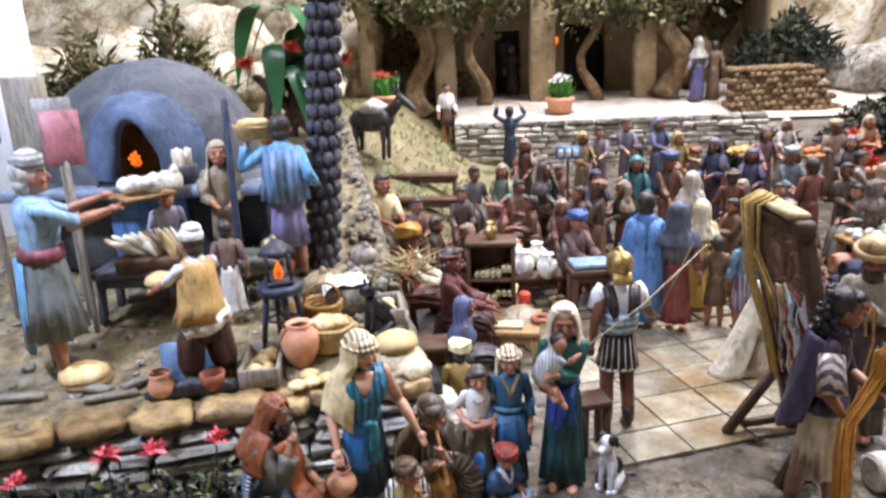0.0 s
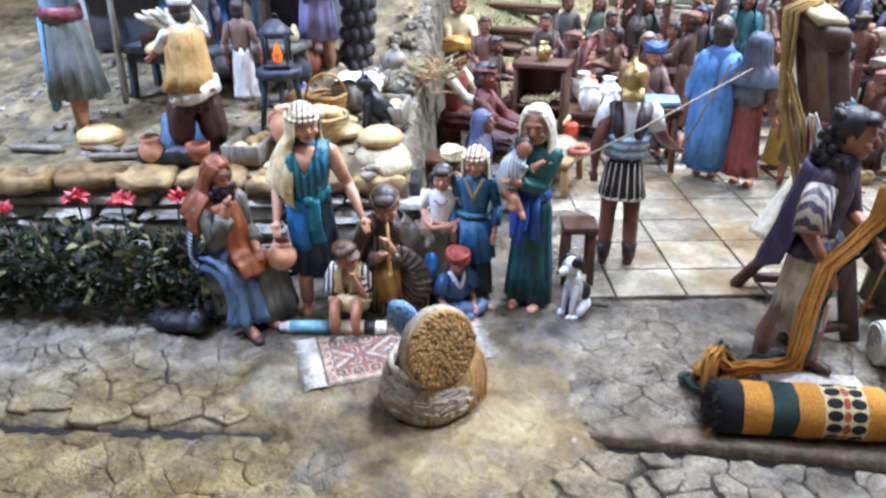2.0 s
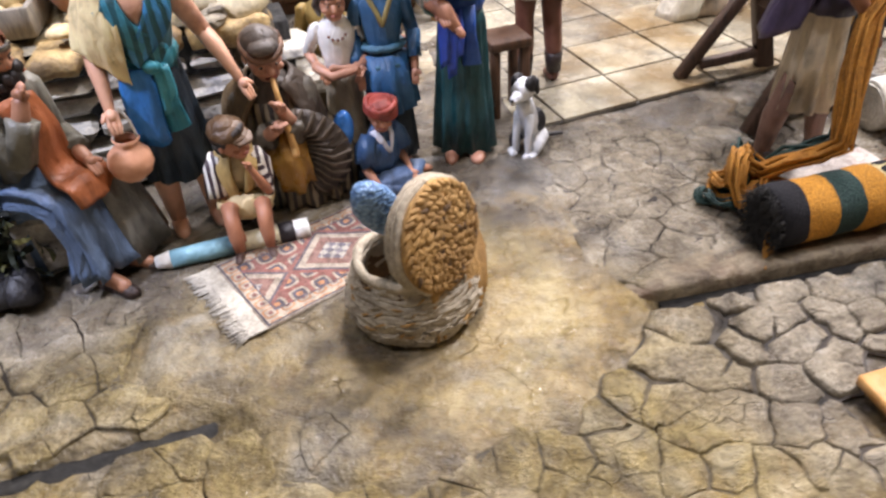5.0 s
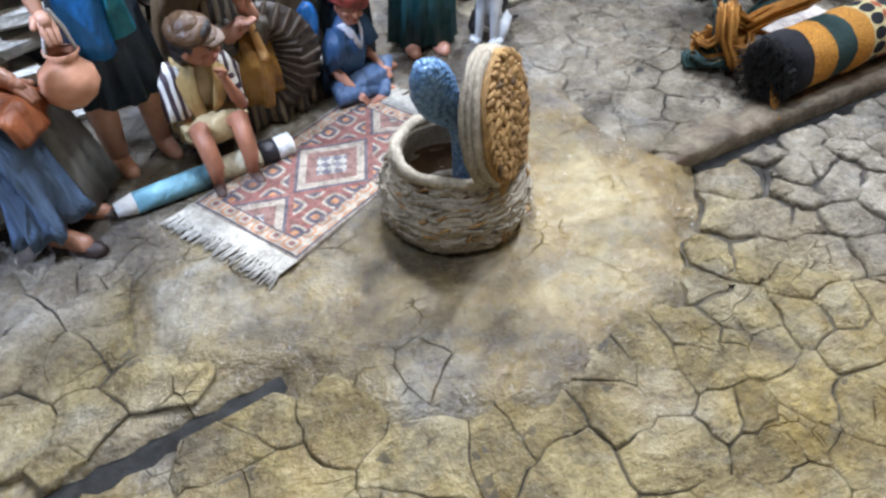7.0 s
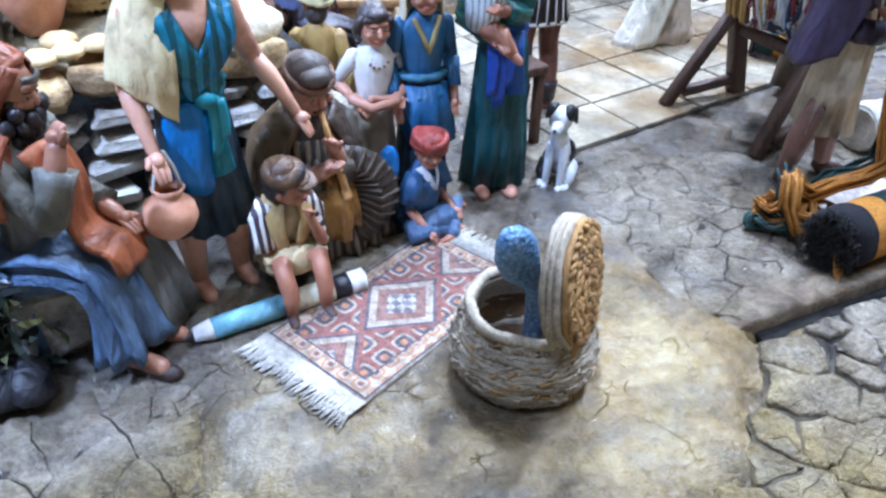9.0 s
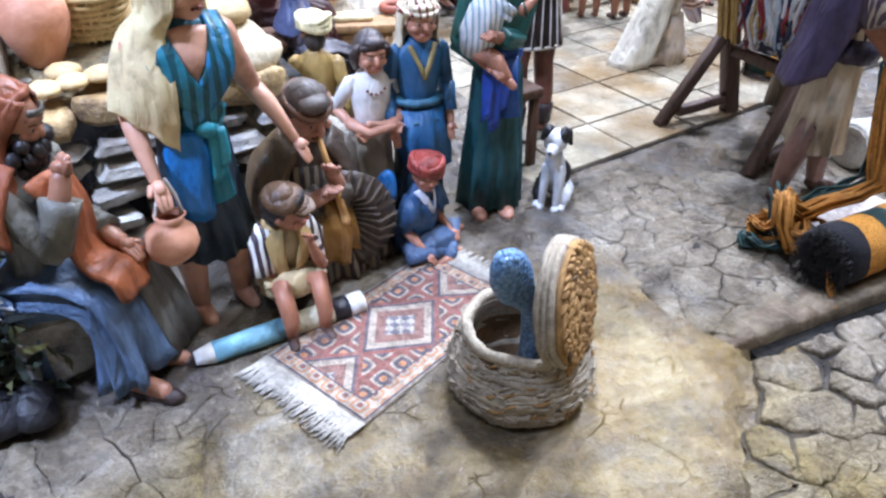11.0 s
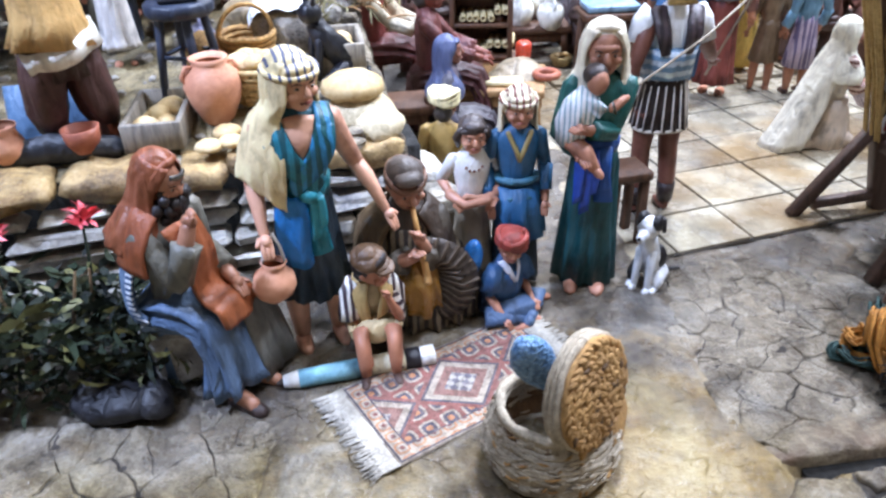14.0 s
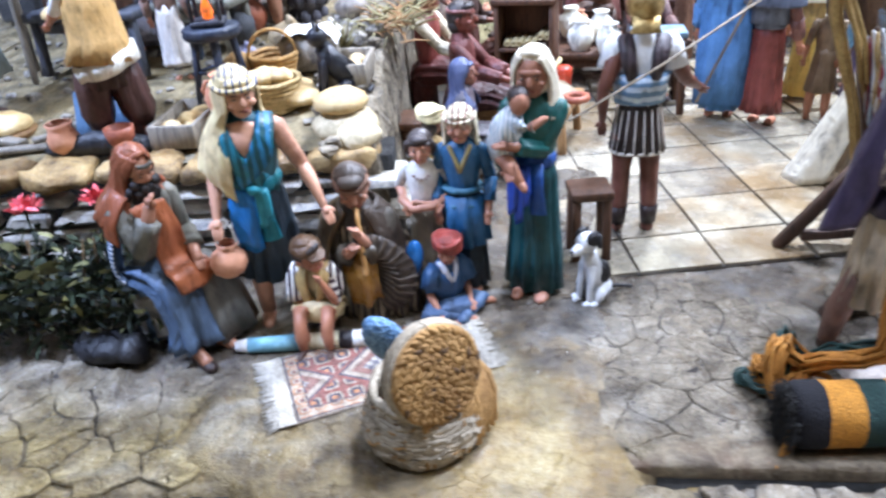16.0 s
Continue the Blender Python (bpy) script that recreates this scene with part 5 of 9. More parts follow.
figurine("clay figurine of a woman in green robe carrying a child", (0.138, 0.793, 0), -10, 0.227, "stand", "#12464a", "#17544f", sash="#1f4f9a", head="hood", headc="#e6dac2", skin="#a9765e", 
         lh=(-.07, -.155, .70), rh=(-.07, -.145, .605), extra=mother_extra, nod=12, folds=11, drape=.6, turn=6, group="street audience")


def kerchief_extra(mb, mi, up, hp):
    # wide short sleeves and the blue lap spread over folded legs
    for sx in (-1, 1):
        mb.tube([(up(sx * .075, .0, .82), .045, .046), (up(sx * .120, -.015, .76), .056, .056, .05), (up(sx * .135, -.045, .69), .060, .058, .09)], mi("#32557d"), 12, (0, 1, 0), fold=5)
    mb.tube([((-.14, -.08, .05), .05, .045), ((-.05, -.13, .075), .075, .065, .05), ((.06, -.15, .08), .085, .07, .06), ((.16, -.12, .06), .06, .05, .05), ((.22, -.10, .04), .03, .03)], mi("#4a5f7c"), 14, (0, 1, 0), fold=6)
    mb.limb([(.22, -.10, .035), (.28, -.12, .025)], [.028, .022], mi("#b98268"), 8)
    mb.tube([(up(0, .005, .56), .105, .088, .03), (up(0, -.01, .66), .118, .094, .05), (up(0, 0, .78), .112, .080, .03)], mi("#32557d"), 18, fold=7)
    for sx in (-1, 1):
        mb.cloth([[up(sx * .07, .0, .84), up(sx * .05, -.06, .79), up(sx * .005, -.092, .72)], [up(sx * .04, -.02, .855), up(sx * .025, -.065, .82), up(0, -.090, .75)]], mi("#d7d7de"), .012, 3)


figurine("clay figurine of a seated boy with red turban", (0.060, 0.752, 0), 38, 0.143, "floor", "#3a5272", "#32557d", head="turban", headc="#a5483c", skin="#b98268", pants="#4a5f7c", short=True,
         lh=(.10, -.17, .60), rh=(-.12, -.18, .56), extra=kerchief_extra, nod=2, lean=9, hturn=-30, hs=1.22, group="street audience")


def legionary_extra(mb, mi, up, hp):
    for sx in (-1, 1):
        mb.tube([(up(sx * .076, .0, .82), .035, .05), (up(sx * .101, .0, .785), .046, .052), (up(sx * .116, .0, .715), .048, .052, .05)], mi("#f4f5f6"), 14, (0, 1, 0), fold=5)
    dk = mi("#2e2226", stripes="#4d3f42", axis=0, freq=160.0)
    for sx in (-1, 1):
        mb.tube([(up(sx * .040, .074, .685), .020, .010), (up(sx * .056, .078, .76), .030, .012), (up(sx * .070, .03, .835), .034, .018), (up(sx * .064, -.05, .79), .028, .014), (up(sx * .048, -.076, .69), .018, .010)], dk, 10)
    mb.tube([(up(0, 0, .585), .10, .079), (up(0, 0, .66), .106, .083), (up(0, 0, .70), .112, .085)], mi("#d3e2f0", stripes="#7fa3c4", axis=2, freq=110.0), 22)
    for k in range(18):
        a = 2 * math.pi * k / 18
        c, s = math.cos(a), math.sin(a)
        mb.limb([(.088 * c, .070 * s, .56), (.108 * c, .088 * s, .385)], [.003, .004], mi("#d8cfc4"), 5)
    mb.tube([((0, 0, .376), .110, .090), ((0, 0, .388), .110, .090)], mi("#c9bfae"), 22)
    for sx in (-1, 1):
        mb.tube([((sx * .062, .012, .05), .032, .034), ((sx * .062, .012, .13), .038, .04)], mi("#2a1c18"), 10)


figurine("clay figurine of a soldier in brass helmet and leather kilt", (0.226, 0.918, 0), 186, 0.248, "stand", "#33241f", "#f4f5f6", width=.78, head="helmet", skin="#6d4234", hem=.385, short=True,
         lh=(.14, .0, .50), rh=(-.25, -.15, .58), extra=legionary_extra, bare=True, folds=16, group="street audience")
lance = MB().limb([(0.164, 0.838, 0.152), (0.245, 0.878, 0.192), (0.355, 0.977, 0.240)], [0.0011, 0.0013, 0.0010], 0, 8)
lance.limb([(0.284, 0.972, 0.125), (0.330, 0.958, 0.248)], [0.0014, 0.0014], 0, 8)
tagged(lance.obj("lance", paint("#978974")), "thin grey wooden lance held by the soldier figurine", "lance")


# --- dog
def dog(at, yaw):
    mb = MB()
    mats = [paint("#e4e6e8"), paint("#1c1a1d")]
    mb.tube([((0, .16, .10), .10, .10), ((0, .12, .22), .15, .14), ((0, 0, .42), .13, .12), ((0, -.06, .60), .10, .10), ((0, -.08, .70), .07, .07)], 0, 14)
    mb.ball((.05, .09, .36), (.125, .125, .16), 1, 12, 8)
    mb.ball((-.10, .04, .30), (.075, .085, .09), 1, 10, 7)
    mb.ball((0, -.12, .82), (.11, .12, .11), 0, 12, 8)
    mb.limb([(0, -.2, .80), (0, -.29, .77)], [.06, .045], 0, 10)
    mb.ball((0, -.33, .79), (.02, .02, .018), 1, 6, 5)
    for s in (-1, 1):
        mb.ball((s * .070, -.10, .87), (.056, .095, .085), 1, 10, 7)
        mb.limb([(s * .10, -.06, .90), (s * .13, -.08, .80)], [.035, .02], 1, 7)
        mb.limb([(s * .07, -.08, .5), (s * .075, -.12, .25), (s * .08, -.13, .06)], [.055, .045, .04], 0, 9)
        mb.ball((s * .08, -.17, .035), (.045, .07, .035), 0, 8, 6)
        mb.limb([(s * .13, .1, .2), (s * .15, -.04, .12), (s * .14, -.06, .04)], [.09, .07, .045], 0 if s > 0 else 1, 9)
        mb.ball((s * .14, -.1, .035), (.045, .09, .035), 0, 8, 6)
    mb.limb([(0, .2, .08), (.08, .38, .05), (.2, .5, .04)], [.035, .028, .018], 1, 8)
    for p in mb.v:
        if p.z > .68 and p.y < .05:
            p[:] = Vector((0, -.13, .80)) + (p - Vector((0, -.13, .80))) * 1.18
        p *= 0.077
    return tagged(mb.obj("dog_figurine", mats, at=pose(*at, 0, 0, yaw)), "small black and white sitting dog figurine", "dog figurine")


dog((0.191, 0.782, 0.0), -38)


# --- snake basket with its propped lid
def coil(mb, c, r, z, thick, mi=0, n=40, normal=None):
    mb.tube([(Vector(c) + Vector((r * math.cos(a), r * math.sin(a), z + .0006 * math.sin(a * 5 + z * 900))), thick, thick) for a in [2 * math.pi * i / n for i in range(n + 1)]], mi, 6, (0, 0, 1), cap=False)


bk = empty("snake_basket", pose(0.080, 0.588, 0.0), "round coiled straw basket, open, with its lid propped upright", "basket")
body = MB()
prof = []
for i in range(15):
    t = i / 14
    prof.append((0.0345 + 0.0072 * math.sin(math.pi * min(1, t * 1.15) ** .8) - 0.0018 * t * t, .003 + .045 * t))
for i, (r, z) in enumerate(prof):
    coil(body, (0, 0, 0), r + random.uniform(-.0006, .0006), z, 0.0030 if i < 14 else .0034)
body.lathe([(0.0, .003), (0.034, .003), (0.0385, .020), (0.0372, .038), (0.0335, .0475)], 1, 28)
# loose straw ends and slanting stitches
for k in range(430):
    a, i = random.uniform(0, 6.28), random.randrange(14)
    r, z = prof[i]
    da, dz = random.uniform(.06, .20), random.uniform(-.002, .004)
    body.limb([((r + .0026) * math.cos(a), (r + .0026) * math.sin(a), z), ((r + .0034) * math.cos(a + da / 2), (r + .0034) * math.sin(a + da / 2), z + dz / 2), ((r + .0026) * math.cos(a + da), (r + .0026) * math.sin(a + da), z + dz)], [.0006, .0009, .0005], 0 if k % 9 else 2, 5)
body.rough(0.0014, 150).rough(0.0012, 35)
body.obj("body", [M_ROPEG, M_WICKERD, M_ROPE], bk)
hinge = MB()
for k in range(34):
    a, w = math.radians(-62 + 2.1 * k), random.uniform(-.12, .12)
    low = random.uniform(.002, .018)
    hinge.limb([(r * math.cos(a + w * q), r * math.sin(a + w * q), z) for r, z, q in ((.0375, .060, 0), (.0440, .048, .3), (.0480, .034, .6), (.0478, low, 1))], [.0016, .0022, .0025, .0010], 0, 6)
lid = MB()
for i, r in enumerate((0.004, 0.0095, 0.015, 0.0205, 0.026, 0.0315, 0.0365)):
    coil(lid, (0, 0, 0), r, 0.006 - 0.0011 * (i / 3) ** 2, 0.0042, 0)
lid.lathe([(0.0, .001), (0.036, -.002), (0.0385, -.004)], 0, 28)
for z in (-.005, -.011, -.016):
    coil(lid, (0, 0, 0), 0.0385, z, 0.0042, 1)
lid.lathe([(0.0, -.002), (0.036, -.004), (0.036, -.018)], 1, 28)
for ring in range(6):
    r = .003 + .0064 * ring
    cnt = max(4, int(2 * math.pi * r / .0056))
    for q in range(cnt):
        a = 2 * math.pi * (q + random.uniform(-.25, .25)) / cnt + .3 * ring
        for sg in (-1, 1):
            p = Vector(((r + sg * .0016) * math.cos(a), (r + sg * .0016) * math.sin(a), 0.0098 - 0.0015 * (ring / 3) ** 2 + random.uniform(-.0008, .0012)))
            d = Vector((-math.sin(a), math.cos(a), 0)) * .0034 + Vector((math.cos(a), math.sin(a), 0)) * .0026 * sg
            lid.limb([p - d, p + Vector((0, 0, .0012)), p + d], [.0012, .0024, .0013], 0 if random.random() > .05 else 2, 5)
lid.rough(0.0012, 130).rough(.001, 40)
lid_ob = lid.obj("lid", [M_ROPE, M_ROPEG, M_WICKERD], bk, "ochre coiled rope lid")
lid_dir = Vector((0.74, -0.64, 0.20)).normalized()
lid_ob.matrix_basis = Matrix.Translation((0.019, -0.020, 0.075)) @ lid_dir.to_track_quat("Z", "X").to_matrix().to_4x4() @ Matrix.Diagonal((0.86, 0.86, 0.6, 1))
hr_ = hinge.rough(.0012, 90).obj("hinge_rope", M_ROPE, lid_ob, "ochre rope hinge")
hr_.matrix_basis = lid_ob.matrix_basis.inverted()

# --- toy cobra rising from the basket
cob = MB()
cob.limb([(.014, -.004, -.005), (.014, -.005, .030), (.012, -.006, .050), (.006, -.009, .064), (.002, -.011, .072)], [.0064, .0060, .0056, .0054, .0054], 0, 14)
cob.tube([((.008, -.008, .060), .0060, .0055), ((.004, -.010, .067), .0086, .0058), ((-.001, -.012, .075), .0118, .0060), ((-.005, -.014, .083), .0132, .0062), ((-.009, -.016, .091), .0126, .0064), ((-.012, -.018, .098), .0092, .0062), ((-.014, -.020, .102), .0048, .0045)], 0, 20, side=(.85, .30, .40))
tagged(cob.obj("toy_cobra", M_COBRA, at=pose(0.070, 0.590, 0.0095)), "blue scaly toy cobra with spread hood rising from the basket", "toy snake")


# --- rug
def rug():
    L, W = 0.155, 0.087
    at = pose(0.0238, 0.6572, 0.0035, 0, 0, 32.6)
    ob = empty("rug", at, "small knotted rug in red, ivory and navy with white fringes", "rug")
    mb = MB()
    nx, ny = 36, 24
    f = lambda x, y: 0.0012 + 0.0009 * noise.noise(Vector((x * 35, y * 35, 9)))
    xs, ys = [-L / 2 + L * i / nx for i in range(nx + 1)], [-W / 2 + W * i / ny for i in range(ny + 1)]
    grid_mesh(xs, ys, f, mb)
    for a, b in (((-L / 2, -W / 2), (L / 2, -W / 2)), ((L / 2, -W / 2), (L / 2, W / 2)), ((L / 2, W / 2), (-L / 2, W / 2)), ((-L / 2, W / 2), (-L / 2, -W / 2))):
        k = nx if a[1] == b[1] else ny
        P = [Vector((a[0] + (b[0] - a[0]) * i / k, a[1] + (b[1] - a[1]) * i / k, 0)) for i in range(k + 1)]
        mb.add([p + Vector((0, 0, f(p.x, p.y))) for p in P] + [p + Vector((0, 0, -.0012)) for p in P], [(i, k + 1 + i, k + 2 + i, i + 1) for i in range(k)])
    pile = mb.obj("woven_field", M_RUG, ob).data
    b_ = bmesh.new()
    b_.from_mesh(pile)
    bmesh.ops.remove_doubles(b_, verts=b_.verts, dist=1e-5)
    bmesh.ops.recalc_face_normals(b_, faces=b_.faces)
    b_.to_mesh(pile)
    b_.free()
    for s in (-1, 1):
        fr = MB()
        rnd = random.Random(3 + s)
        for i in range(110):
            y = -W / 2 + W * i / 109
            l = rnd.uniform(.017, .024)
            fr.tube([((s * L / 2, y, .0012), .0008, .0006), ((s * (L / 2 + l * .5), y + rnd.uniform(-.0015, .0015), .0008), .0008, .0006), ((s * (L / 2 + l), y + rnd.uniform(-.003, .003), .0003), .0005, .0004)], 0, 5, (0, 1, 0))
        fr.box((s * (L / 2 + .005), 0, .0006), (.012, W, .0012), 0, .1)
        fr.obj("fringe", M_FRINGE, ob, "worn off-white cotton fringe")


rug()

# --- painted tube the boy rests his feet on
tb = empty("painted_tube", pose(0, 0, 0), "slender painted tube, pale blue with ivory and black bands", "tube")
a, b = Vector((-0.107, 0.657, 0.009)), Vector((0.004, 0.684, 0.009))
for nm, u0, u1, r0, r1, m in (("tip", 0, .10, .0045, .007, M_LINEN), ("blue_shaft", .10, .52, .007, .0075, paint("#76a3ae")), ("ivory_shaft", .52, .80, .0075, .008, paint("#d8cfae")), ("black_band", .80, .90, .0083, .0083, paint("#26242a")), ("white_end", .90, 1, .008, .008, paint("#eceae2"))):
    mb = MB()
    mb.tube([(a.lerp(b, u0), r0, r0), (a.lerp(b, (u0 + u1) / 2), (r0 + r1) / 2, (r0 + r1) / 2), (a.lerp(b, u1), r1, r1)], 0, 14, (0, 0, 1))
    mb.obj(nm, m, tb)

# --- black pouch and stone seat by the elder
pch = empty("pouch", pose(-0.222, 0.640, 0.001), "crumpled black leather pouch on the ground", "pouch")
leather = paint("#141216", gloss=.5)
MB().ball((0, 0, .009), (.033, .022, .012), 0, 20, 12).ball((-.02, .004, .014), (.012, .012, .008), 0, 10, 7).rough(.005, 55).rough(.0015, 160).obj("bag", leather, pch)
MB().ball((.028, -.004, .012), (.014, .016, .012), 0, 14, 9).rough(.004, 70).obj("flap", leather, pch)
MB().tube([((.021 + .002 * math.sin(a), -.002 + .014 * math.cos(a), .013 + .011 * math.sin(a)), .0012, .0012) for a in [.63 * q for q in range(11)]], 0, 5, (1, 0, 0)).obj("tie", M_BLACKYARN, pch)
st = MB().box((0, 0, .030), (.060, .045, .060), 0, .25, None, .15).rough(.004, 40)
tagged(st.obj("seat_stone", M_WALL, at=pose(-0.178, 0.682, 0, 0, 0, 10), smooth=False), "rough grey boulder used as a seat", "stone")


# --- hanging water jug
def jug(name, at, h, mat, label, handles=True, profile=None):
    ob = empty(name, at, label, "jug")
    p = profile or [(.0, 0), (.20, .0), (.30, .10), (.40, .35), (.42, .52), (.36, .70), (.22, .82), (.20, .90), (.26, 1.0), (.22, 1.0), (.16, .90)]
    MB().lathe([(r * h, z * h) for r, z in p], 0, 24).rough(.0008, 60).obj("body", mat, ob)
    if handles:
        for s in (-1, 1):
            mb = MB()
            mb.tube([((s * r * h, 0, z * h), .035 * h, .035 * h) for r, z in ((.20, .88), (.34, .90), (.42, .76), (.37, .66))], 0, 7, (0, 1, 0))
            mb.obj("handle", mat, ob)
    return ob


jg = jug("water_jug", pose(-0.108, 0.677, 0.070, 0, 6, 20), 0.033, M_CLAY, "small round terracotta jug hanging by cords from a hand", False, [(.0, 0), (.22, .02), (.40, .18), (.47, .40), (.42, .62), (.27, .76), (.22, .84), (.28, .95), (.24, .95)])
for s in (-1, 1):
    MB().limb([(s * .008, 0, .030), (s * .005, .002, .042), (0, .002, .052)], [.0011, .0011, .0013], 0, 6).obj("cord", M_LINEN, jg)

# blue glass drop at the piper's side
drop = MB().ball((0, 0, 0), (.0085, .0075, .0175), 0, 14, 10)
drop.ball((0, 0, -.019), (.007, .007, .005), 1, 10, 6)
tagged(drop.obj("blue_flask", [paint("#2f78c4", gloss=.3), M_IRON], at=pose(0.036, 0.742, 0.058, 0, 8, 0)), "bright blue oval flask hung on the piper's cloak", "flask")

# stool behind the mother
def stool(at, w, d, h, label="dark wooden stool with four straight legs", mat=None, name="stool"):
    mat = mat or M_WOOD
    ob = empty(name, at, label, "stool")
    MB().box((0, 0, h - .004), (w, d, .009), 0, .15).rough(.0006, 70).obj("seat", mat, ob)
    for sx in (-1, 1):
        for sy in (-1, 1):
            MB().beam((sx * (w / 2 - .006), sy * (d / 2 - .006), h - .008), (sx * (w / 2 - .005), sy * (d / 2 - .005), 0), .008, .008).obj("leg", mat, ob)
    return ob


stool(pose(0.183, 0.862, 0, 0, 0, 15), .041, .038, .077)


# --- flowering bush before the wall
def bush():
    rnd = random.Random(11)
    ob = empty("flowering_bush", pose(-0.33, 0.665, 0), "low dark green bush with pink star-shaped flowers", "bush")
    fol = MB()
    for k in range(2300):
        u = rnd.uniform(-1, 1)
        x = u * .15
        top = .105 * (1 - .35 * u * u) * rnd.uniform(.55, 1.0)
        y = rnd.uniform(-.05, .03) + .26 * x
        z = top * rnd.random() ** .6
        d = Vector((rnd.uniform(-1, 1), rnd.uniform(-1, .6), rnd.uniform(-.2, .9))).normalized() * rnd.uniform(.012, .026)
        fol.leaf((x, y, z + .004), (x + d.x, y + d.y, max(.003, z + d.z)), rnd.uniform(.004, .008), 0 if rnd.random() < .80 else 1)
    fol.obj("foliage", [M_LEAF, M_LEAF2], ob, smooth=False)
    for k in range(9):
        x = rnd.uniform(-.12, .12)
        MB().limb([(x, .26 * x, 0), (x * 1.1, .26 * x - .01, .05), (x * 1.2 + rnd.uniform(-.01, .01), .26 * x - .01, .10)], [.002, .0016, .001], 0, 6).obj("stem", M_TRUNK, ob)
    for fx, fy, fz in ((-.012, .0, .128), (.028, .019, .120), (.089, .036, .124), (-.10, -.02, .11)):
        fl = MB()
        for k in range(26):
            a, e = rnd.uniform(0, 6.28), rnd.uniform(-.1, 1.2)
            d = Vector((math.cos(a) * math.cos(e), math.sin(a) * math.cos(e), math.sin(e))) * rnd.uniform(.012, .019)
            fl.leaf((fx, fy, fz), (fx + d.x, fy + d.y, fz + d.z), .006, 0)
        bloom = fl.obj("flower", M_PETAL, ob, "pink star-shaped flower", smooth=False)
        MB().limb([(fx * .9, fy, .05), (fx, fy, fz)], [.0014, .001], 0, 5).obj("stalk", M_LEAF, bloom)


bush()

# ---------------------------------------------------------------- weavers, loom and carpet rolls
def loom():
    ob = empty("loom", pose(0, 0, 0), "upright dark wooden loom with half-woven striped rug and ochre yarn", "loom")
    a0, b0 = Vector((0.462, 0.908, 0)), Vector((0.476, 0.805, 0))
    lean = Vector((-0.075, 0.0, 0.305))
    for base, foot in ((a0, Vector((0.368, 0.898, 0))), (b0, Vector((0.388, 0.776, 0)))):
        MB().beam(base, base + lean, .014, .017).rough(.0008, 60).obj("post", M_LOOM, ob)
        MB().beam(base + lean * .32, foot, .011, .012).rough(.0008, 60).obj("brace", M_LOOM, ob)
        MB().beam(foot.lerp(base, .22) + Vector((0, 0, .012)), base + Vector((0, 0, .018)), .009, .010).obj("stay", M_LOOM, ob)
    for u, w in ((.24, .011), (.50, .010)):
        MB().beam(a0 + lean * u, b0 + lean * u, w, w).rough(.0008, 60).obj("rail", M_LOOM, ob)
    top = MB().beam(a0 + lean + Vector((0, .012, 0)), b0 + lean + Vector((0, -.012, 0)), .024, .022, 0, .2).rough(.002, 50)
    top.obj("beam", M_LOOM, ob)
    cloth = MB()
    cloth.box(((a0 + b0) / 2 + lean + Vector((0, 0, .015)))[:], (.026, .105, .008), 0, .3).rough(.003, 60)
    cloth.obj("roll_cloth", rope_mat("raw_linen", "#8a7348", "#d9c79c"), ob, "raw linen wound on the top beam")
    # woven part between the rails, warp threads above
    wv = MB()
    n, k = 14, 16
    pts = []
    for i in range(n):
        for j in range(k):
            p = (a0 + Vector((.004, -.012, 0))).lerp(b0 + Vector((.004, .012, 0)), i / (n - 1)) + lean * (.26 + .46 * j / (k - 1))
            p.x += .004 * noise.noise(p * 60) + .004 * ((i + j) % 2) * .4
            pts.append(p)
    wv.add(pts, [(i * k + j, (i + 1) * k + j, (i + 1) * k + j + 1, i * k + j + 1) for i in range(n - 1) for j in range(k - 1)])
    wv.obj("woven_rug", M_WEAVE, ob, "half-woven rug in blue, white and red")
    wools = [rope_mat("loom_wool_" + nm, d, l, .6) for nm, d, l in (("white", "#b9bcc4", "#f4f5f8"), ("navy", "#12182e", "#333f66"), ("white", "#b9bcc4", "#f4f5f8"), ("red", "#5c1c22", "#a8404a"), ("pale", "#8fa8c4", "#dbe6f0"), ("straw", "#8a6a34", "#dcc084"))]
    rnd = random.Random(12)
    for i in range(26):
        p = (a0 + Vector((-.006, -.016, 0))).lerp(b0 + Vector((-.006, .010, 0)), i / 25)
        u0, u1 = rnd.uniform(.27, .36), rnd.uniform(.62, .74)
        pts = [p + lean * (u0 + (u1 - u0) * q / 10) + Vector((-.002 * math.sin(q * 1.3 + i), .0034 * math.sin(q * 1.9 + i * .7), 0)) for q in range(11)]
        MB().limb(pts, [.0016] + [.0022] * 9 + [.0014], 0, 6).obj("wool_strand", wools[rnd.randrange(6)], ob)
    warp = MB()
    for i in range(22):
        p = (a0 + Vector((0, -.012, 0))).lerp(b0 + Vector((0, .012, 0)), i / 21)
        warp.limb([p + lean * .7, p + lean * .98], [.0006, .0006], 0, 4)
    warp.obj("warp", M_WICKERD, ob)["kind"] = "stuff"
    rnd = random.Random(2)
    for base, cnt, length in ((a0.lerp(b0, .20), 9, .8), (a0.lerp(b0, .36), 5, .5)):
        yn = MB()
        for i in range(cnt):
            p = base + lean + Vector((-.022 + rnd.uniform(-.004, .004), rnd.uniform(-.012, .012), .014))
            q = p + Vector((.005 + .06 * length, rnd.uniform(-.01, .01), -.285 * length))
            yn.limb([p + Vector((.02, 0, .01)), p, p.lerp(q, .4) + Vector((-.010, rnd.uniform(-.006, .006), 0)), p.lerp(q, .75), q], [.0022, .0026, .0022, .002, .0015], 0, 5)
        yn.obj("yarn_strand", M_STRAWYARN, ob, "straw-coloured yarn hanging over the loom")["kind"] = "stuff"


loom()


